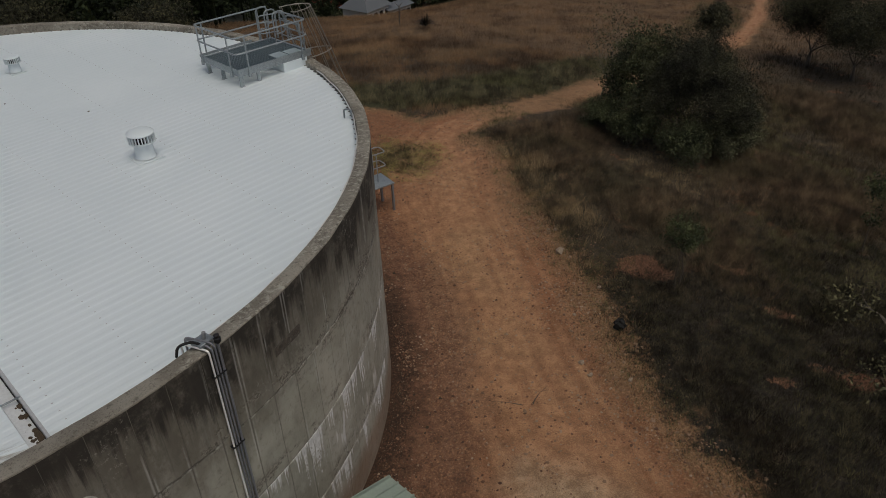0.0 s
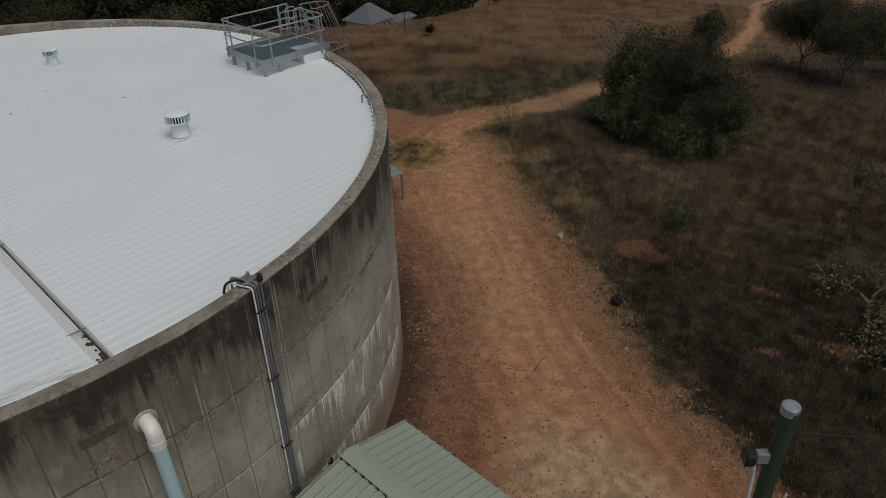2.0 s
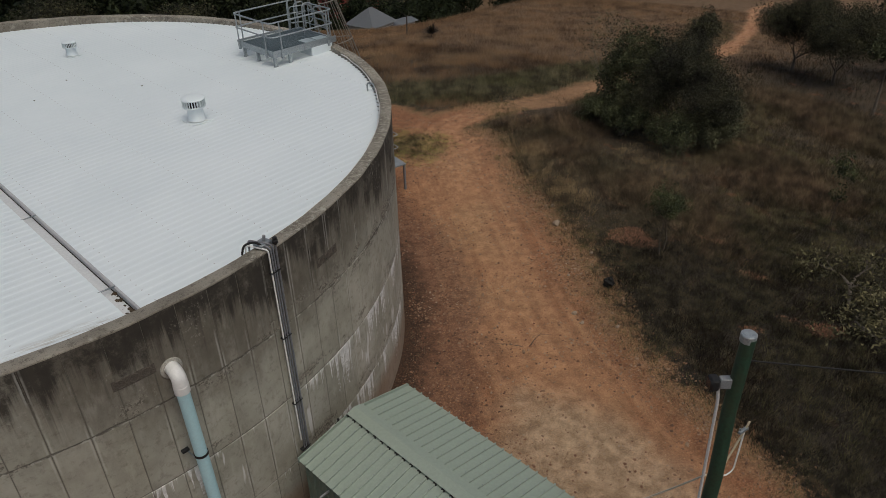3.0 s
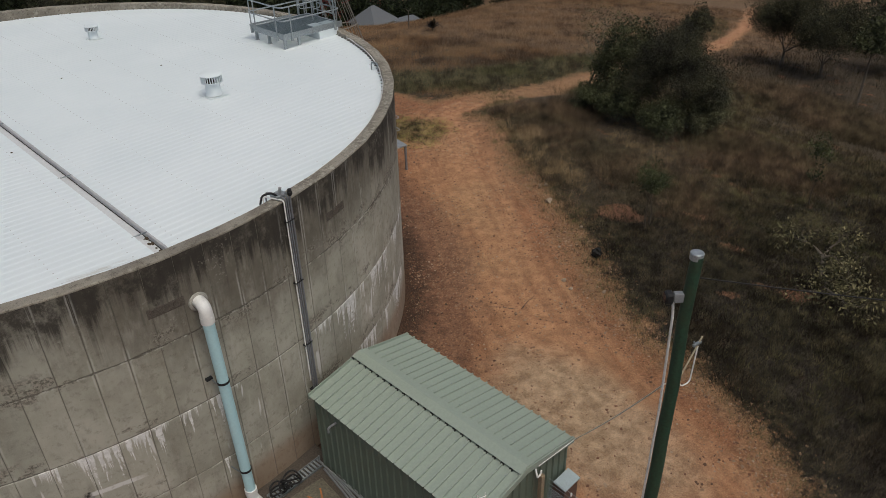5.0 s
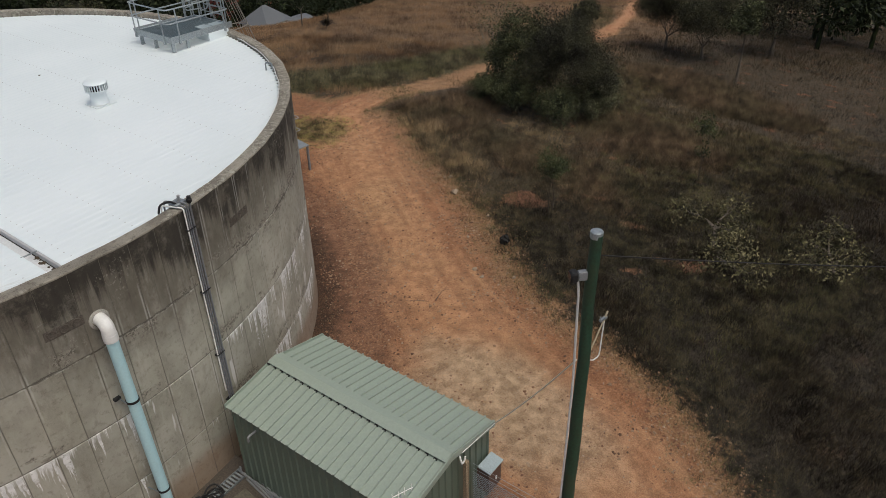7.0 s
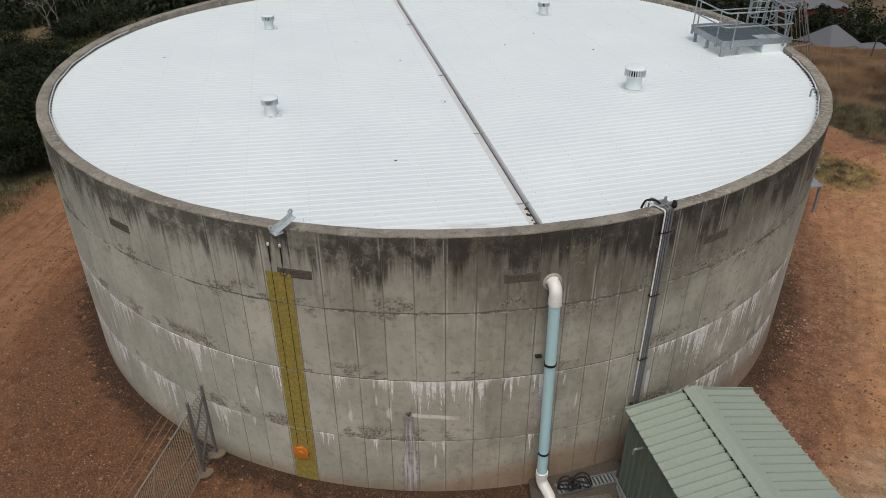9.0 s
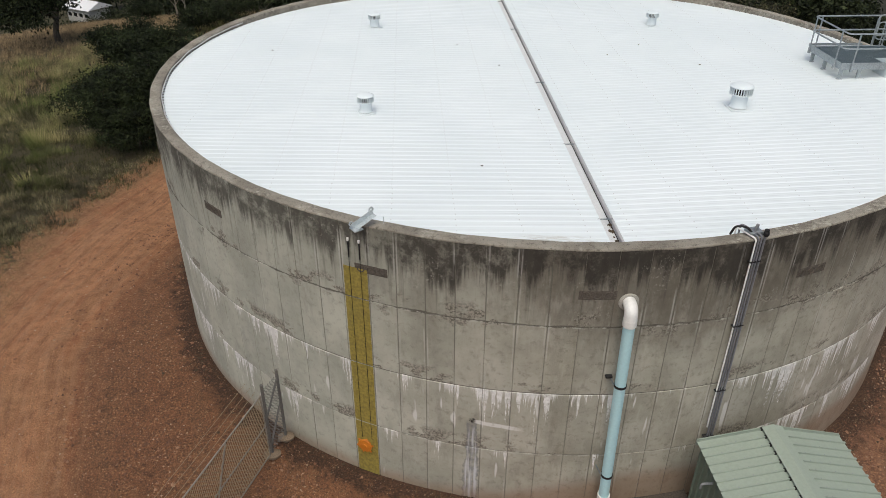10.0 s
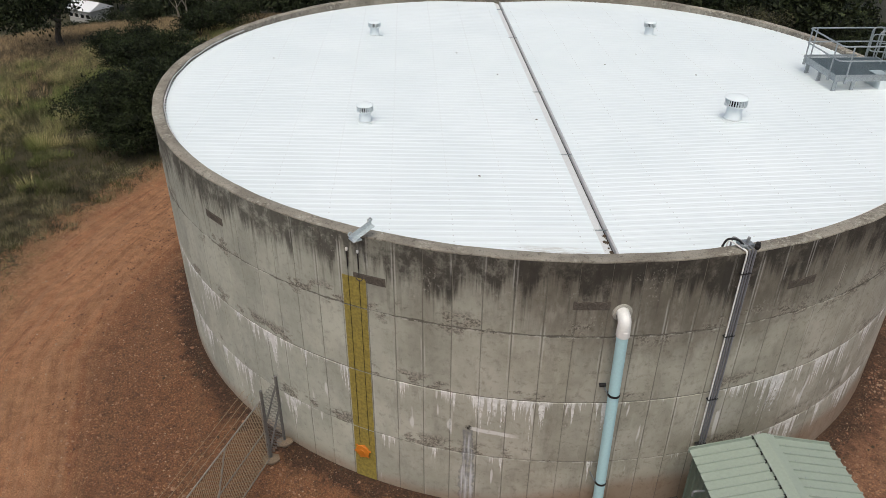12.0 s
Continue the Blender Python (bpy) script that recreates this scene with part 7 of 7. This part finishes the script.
# ---------------------------------------------------------------- stones
def stones(name, label, x, y, lo, hi, mat, seed):
    """Angular stones, each a squashed and jittered octahedron-like lump."""
    rs = np.random.RandomState(seed)
    n = len(x)
    base = np.array([(1, 0, 0), (0.3, 0.95, 0.1), (-0.8, 0.6, 0), (-0.8, -0.6, 0.1), (0.3, -0.95, 0), (0.45, 0.2, 0.8), (-0.4, 0.35, 0.75), (-0.1, -0.5, 0.8)])
    tri = np.array([(0, 1, 5), (1, 2, 6), (1, 6, 5), (2, 3, 6), (3, 4, 7), (3, 7, 6), (4, 0, 5), (4, 5, 7), (5, 6, 7)])
    s = rs.uniform(0, 1, n) ** 2.5 * (hi - lo) + lo
    a = rs.uniform(0, 6.283, n)
    p = base[None] * rs.uniform(0.7, 1.3, (n, 8, 1)) * s[:, None, None] * np.stack([np.ones(n), rs.uniform(0.6, 1, n), rs.uniform(0.6, 1.0, n)], -1)[:, None]
    c, d = np.cos(a)[:, None], np.sin(a)[:, None]
    v = np.stack([p[..., 0] * c - p[..., 1] * d + x[:, None], p[..., 0] * d + p[..., 1] * c + y[:, None], p[..., 2] + land(x, y)[:, None] - 0.1 * s[:, None]], -1)
    f = (tri[None] + 8 * np.arange(n)[:, None, None]).reshape(-1, 3)
    solo(name, from_arrays(name, v.reshape(-1, 3), f, mat), mat, label, "stones", kind="stuff")


def stone_mat(name, a, b, c):
    k = Nodes(name)
    col = k.mix(k.island(), a, b)
    col = k.mix(k.step(k.island(), 0.6, 0.75), col, c)
    n = k.noise(k.place(), 60, 4)
    return k.done(k.mix(k.math("MULTIPLY", n, 0.4), col, (0.1, 0.07, 0.05)), 0.9)


M_PEBBLE = stone_mat("mixed_pebbles", (0.24, 0.112, 0.062), (0.48, 0.3, 0.185), (0.2, 0.092, 0.052))
M_CHIP = stone_mat("pale_stone_chips", (0.26, 0.14, 0.08), (0.5, 0.36, 0.24), (0.14, 0.07, 0.04))
M_PALE = stone_mat("pale_pebbles", (0.3, 0.19, 0.115), (0.42, 0.3, 0.2), (0.24, 0.14, 0.08))
gravelly = lambda x, y: soil_at(x, y) * (np.hypot(x, y) > 10.2) * (1 - 0.92 * lane_at(x, y)) * (0.12 + 0.88 * smooth01(-0.2, 0.5, waves(x, y, 1.5, 32)))
x, y = scatter(22000, 6, 20, -20, 8, gravelly, 91)
stones("gravel", "loose red brown gravel on the earth", x, y, 0.01, 0.045, M_PEBBLE, 92)
x, y = scatter(20000, -20, 6, -20, 6, lambda x, y: gravelly(x, y) * ((x < 1) | (y < -14)), 93)
stones("gravel", "loose red brown gravel on the earth", x, y, 0.015, 0.055, M_PEBBLE, 94)
shoulder = lambda x, y: smooth01(0.95, 0.6, soil_at(x, y)) * smooth01(0.08, 0.35, soil_at(x, y)) * (np.hypot(x, y) > 10.5)
x, y = scatter(4600, 9, 20, -20, 6, shoulder, 95)
stones("pale_stones", "pale stones pushed to the shoulder of the track", x, y, 0.014, 0.065, M_PALE, 96)
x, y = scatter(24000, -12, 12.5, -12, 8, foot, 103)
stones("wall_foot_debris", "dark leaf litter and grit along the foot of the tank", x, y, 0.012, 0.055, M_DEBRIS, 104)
x, y = scatter(22000, 9, 20, -20, 6, lambda x, y: shoulder(x, y) * (0.15 + 0.85 * smooth01(-0.3, 0.4, waves(x, y, 1.7, 33))), 107)
stones("shoulder_gravel", "orange and brown gravel thrown to the shoulder of the track", x, y, 0.013, 0.045, M_CHIP, 108)
x, y = scatter(9000, 6, 15, -20, 6, lambda x, y: lane_at(x, y) * (np.hypot(x, y) > 10.2) * (0.1 + 0.9 * smooth01(-0.3, 0.5, waves(x, y, 2.2, 34))), 109)
stones("track_grit", "small brown clods and chips lying on the track", x, y, 0.005, 0.015, M_PEBBLE, 110)
x, y = scatter(14000, 9, 20, -15, 9, lambda x, y: smooth01(0.3, 0.6, soil_at(x, y)) * (1 - 0.65 * lane_at(x, y)) * (np.hypot(x, y) > 10.2) * (0.15 + 0.85 * smooth01(-0.3, 0.5, waves(x, y, 1.1, 37))), 111)
stones("stone_chips", "pale and brown stone chips strewn over the earth", x, y, 0.016, 0.055, M_CHIP, 112)
M_BRIGHT = stone_mat("bright_stone_chips", (0.34, 0.21, 0.125), (0.62, 0.49, 0.36), (0.2, 0.09, 0.05))
M_CLOD = stone_mat("red_brown_clods", (0.085, 0.036, 0.02), (0.27, 0.13, 0.072), (0.14, 0.062, 0.034))
beside = lambda x, y: smooth01(14.2, 12.0, np.hypot(x, y)) * (np.hypot(x, y) > 10.15) * soil_at(x, y) * (0.2 + 0.8 * smooth01(-0.3, 0.5, waves(x, y, 1.9, 38)))
x, y = scatter(1100, 6.4, 19, -20, 7, lambda x, y: smooth01(0.35, 0.7, soil_at(x, y)) * (np.hypot(x, y) > 10.3) * (0.25 + 0.75 * smooth01(-0.2, 0.5, waves(x, y, 1.3, 39))), 115)
stones("clods", "larger red clods lying about the track", x, y, 0.014, 0.06, M_PEBBLE, 116)
x, y = scatter(42000, 6.4, 20, -20, 8, lambda x, y: smooth01(0.3, 0.65, soil_at(x, y)) * (1 - 0.55 * lane_at(x, y)) * (np.hypot(x, y) > 10.2) * (0.15 + 0.85 * smooth01(-0.2, 0.5, waves(x, y, 1.6, 41))), 117)
stones("bright_chips", "small bright stone chips on the red earth", x, y, 0.009, 0.042, M_BRIGHT, 118)
x, y = scatter(16000, -16, 1.2, -16, 8, lambda x, y: smooth01(0.3, 0.65, soil_at(x, y)) * (1 - 0.6 * lane_at(x, y)) * (np.hypot(x, y) > 10.2) * (0.15 + 0.85 * smooth01(-0.2, 0.5, waves(x, y, 1.6, 42))), 119)
stones("bright_chips", "small bright stone chips on the red earth", x, y, 0.008, 0.03, M_BRIGHT, 120)
x, y = scatter(42000, -15, 15, -15, 8, lambda x, y: beside(x, y) * (1 - 0.85 * lane_at(x, y) * (x > 0)) * ((x < 1.2) | (y > -9.2) | (x > 6.4)), 113)
stones("clods", "dark red clods and gravel strewn beside the tank", x, y, 0.013, 0.05, M_CLOD, 114)
x, y = scatter(900, -12, 12.5, -12, 8, foot, 105)
stones("wall_foot_stones", "pale chips of stone along the foot of the tank", x, y, 0.015, 0.05, M_PALE, 106)
x, y = scatter(700, -19, 10, -18, 6, lambda x, y: soil_at(x, y) * (np.hypot(x, y) > 10.2) * ((x < 1) | (x > 7.5)), 97)
stones("pale_stones", "scattered pale stones on the earth", x, y, 0.015, 0.05, M_PALE, 98)

for i, (x, y, s) in enumerate(((15.3, -3.9, 0.2), (16.0, -2.95, 0.12), (16.15, -2.8, 0.09), (15.85, -2.75, 0.08), (12.45, -7.75, 0.12), (12.3, -8.2, 0.1), (12.9, -8.9, 0.1), (14.9, -5.9, 0.09), (13.6, -6.3, 0.08))):
    bm = bmesh.new()
    bmesh.ops.create_icosphere(bm, subdivisions=1, radius=1)
    q = random.Random(i + 30)
    k = Vector((q.uniform(-1, 1), q.uniform(-1, 1), 0.3)).normalized()
    for v in bm.verts:
        v.co *= 0.8 + 0.5 * noise.noise(v.co * 2.3 + Vector((i * 7, 0, 0)))
        d = v.co.dot(k)
        if d > 0.45:
            v.co -= k * (d - 0.45)
    bmesh.ops.transform(bm, matrix=Matrix.Diagonal((s, s * 0.8, s * 0.65, 1)), verts=bm.verts)
    solo("rock", bm, M_STONE, "pale angular rock on the edge of the track", "rock", "rocks by the track", smooth=False, at=Matrix.Translation((x, y, height(x, y) + s * 0.3)))
bm = bmesh.new()
bmesh.ops.create_icosphere(bm, subdivisions=3, radius=0.17)
for v in bm.verts:
    v.co *= 0.85 + 0.45 * noise.noise(v.co * 11)
solo("charred_stump", bm, M_CHAR, "black charred round stump in the grass", "stump", at=Matrix.Translation((14.05, -7.45, height(14.05, -7.45) + 0.14)))
for x, y, a in ((10.6, -8.1, 30), (10.4, -8.0, 120), (14.1, -12.2, 60), (16.8, -13.2, 15)):
    bm = bmesh.new()
    q = random.Random(int(x * 10))
    tips = []
    limb(bm, (0, 0, 0.03), (1, 0.2, 0.05), 0.45, 0.014, np.random.RandomState(int(x * 10)), 1, tips, 0.4, 0.6, 2)
    for v in bm.verts:
        v.co.z = 0.02 + abs(v.co.z) * 0.2
    solo("fallen_twig", bm, M_BARK, "small dead twig lying on the ground", "twig", "fallen twigs", at=Matrix.Translation((x, y, height(x, y))) @ pose(0, 0, 0, 0, 0, a))


def spiky_plant(x, y):
    """A rosette of stiff dark blades."""
    bm = bmesh.new()
    q = random.Random(8)
    for i in range(70):
        a, up, s = q.uniform(0, 6.283), q.uniform(0.05, 1.3), q.uniform(0.6, 1.0)
        d = Vector((math.cos(a) * math.cos(up), math.sin(a) * math.cos(up), math.sin(up)))
        side = d.cross(Vector((0, 0, 1))).normalized() * 0.035
        mid = Vector((0, 0, 0.25)) + d * s * 0.55
        tip = Vector((0, 0, 0.25)) + d * s - Vector((0, 0, 0.16 * s))
        vs = [bm.verts.new(v) for v in (Vector((0, 0, 0.2)) - side, Vector((0, 0, 0.2)) + side, mid + side, mid - side, tip)]
        bm.faces.new(vs[:4])
        bm.faces.new((vs[3], vs[2], vs[4]))
    solo("spiky_plant", bm, M_SCRUB, "dark spiky rosette plant standing in the brown field", "plant", smooth=False, at=Matrix.Translation((x, y, height(x, y))))


spiky_plant(28.5, 23.0)
bm = bmesh.new()
tube(bm, [(0, 0, -0.2), (0.05, 0, 1.0), (0.12, 0.05, 2.1)], [0.09, 0.075, 0.06], 8)
tube(bm, [(0.12, 0.05, 2.0), (-0.4, 0.1, 2.5)], [0.04, 0.02], 6)
tube(bm, [(0.12, 0.05, 2.0), (0.6, 0.1, 2.4)], [0.04, 0.02], 6)
solo("dead_stump", bm, M_BARK, "broken dead tree trunk standing in the field", "stump", at=Matrix.Translation((29.2, 27.4, height(29.2, 27.4))) @ Matrix.Diagonal((0.65, 0.65, 0.65, 1)))


# ---------------------------------------------------------------- houses in the valley
def house(label, x, y, z, turn, w, d, h, roof, wall_mat, roof_mat, hip=True):
    p = thing("house", label, "house", (x, y, z), turn=turn)
    bm = bmesh.new()
    box(bm, (-w / 2, -d / 2, -5), (w / 2, d / 2, h))
    part("wall", bm, wall_mat, p, smooth=False)
    bm = bmesh.new()
    e = 0.6
    k = (w / 2 - d / 2 + 0.3 if hip else w / 2 + e)
    vs = [bm.verts.new(q) for q in ((-w / 2 - e, -d / 2 - e, h), (w / 2 + e, -d / 2 - e, h), (w / 2 + e, d / 2 + e, h), (-w / 2 - e, d / 2 + e, h), (-k, 0, h + roof), (k, 0, h + roof))]
    for f in ((0, 1, 5, 4), (1, 2, 5), (2, 3, 4, 5), (3, 0, 4), (3, 2, 1, 0)):
        bm.faces.new([vs[i] for i in f])
    part("roof", bm, roof_mat, p, smooth=False)
    for i in range(4):
        a = -w / 2 + w * (i + 0.5) / 4
        for s in (-1, 1):
            bm = bmesh.new()
            box(bm, (a - 0.6, s * d / 2 - 0.05, 0.7), (a + 0.6, s * d / 2 + 0.05, 1.7), 0.01)
            win = part("window", bm, M_WHITE, p, "white framed window")
            bm = bmesh.new()
            box(bm, (a - 0.5, s * (d / 2 + 0.05) - 0.02, 0.8), (a + 0.5, s * (d / 2 + 0.05) + 0.02, 1.6))
            part("pane", bm, M_DARKGLASS, win)
    return p


house("distant house with grey hipped metal roof below the field", 70.6, 107.6, -27.3, 20, 6.4, 6.0, 2.3, 2.9, M_HOUSEWALL, M_HOUSEROOF)
house("low grey-roofed outbuilding beside the distant house", 76.8, 107.4, -28.3, 15, 6.0, 3.0, 2.3, 0.5, M_HOUSEWALL, M_HOUSEROOF, False)
house("distant white house among dark trees", -92.5, 123.5, -26.9, -20, 6.5, 5, 2.4, 1.3, M_HOUSEWALL, M_WHITEROOF, False)
house("distant red brick house with white windows", 87.0, 148.5, -31.8, 5, 13, 8, 3.5, 2.0, M_REDWALL, M_HOUSEROOF)

# ---------------------------------------------------------------- wall panels, as the formwork left them
def panel_mesh(stuff=False):
    """One panel at angle zero, standing a little proud of the joints round it."""
    half = 180 / COLS
    gap = math.degrees(0.0025 / R_OUT)
    q = [-half + gap, -half + gap + 0.05, 0.0, half - gap - 0.05, half - gap]
    rr = [R_OUT - 0.01, R_OUT, R_OUT, R_OUT, R_OUT - 0.01]
    zz = [(0.003, -0.01), (0.012, 0.0), (LIFT - 0.012, 0.0), (LIFT - 0.003, -0.01)]
    v = []
    for z, d in zz:
        for a, r in zip(q, rr):
            v.append(tuple(polar(min(r, R_OUT + d), a, z)))
    f = [(i * 5 + j, i * 5 + j + 1, i * 5 + j + 6, i * 5 + j + 5) for i in range(3) for j in range(4)]
    return np.array(v), np.array(f)


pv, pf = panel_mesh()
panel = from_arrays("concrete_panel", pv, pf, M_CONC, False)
rest_v, rest_f, k = [], [], 0
rs = random.Random(3)
for lift in range(4):
    z = (-0.15, 1.38, 2.92, 4.45)[lift]
    for col in range(COLS):
        ang = -89.8 + 360 / COLS * (col + 0.5)
        a = (ang + 180) % 360 - 180
        out = 1 + rs.uniform(-0.00022, 0.00022)
        m = pose(0, 0, z, 0, 0, a) @ Matrix.Diagonal((out, out, 1, 1))
        if -156 < a < 0 or a > 172 and lift > 1:
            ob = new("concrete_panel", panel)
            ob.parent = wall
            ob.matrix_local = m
        else:
            q = np.array(m)
            rest_v.append(pv @ q[:3, :3].T + q[:3, 3])
            rest_f.append(pf + k)
            k += len(pv)
ob = new("far_concrete_panels", from_arrays("far_concrete_panels", np.concatenate(rest_v), np.concatenate(rest_f), M_CONC))
ob.parent = wall
tagged(ob, "concrete panels on the far side of the wall", kind="stuff")
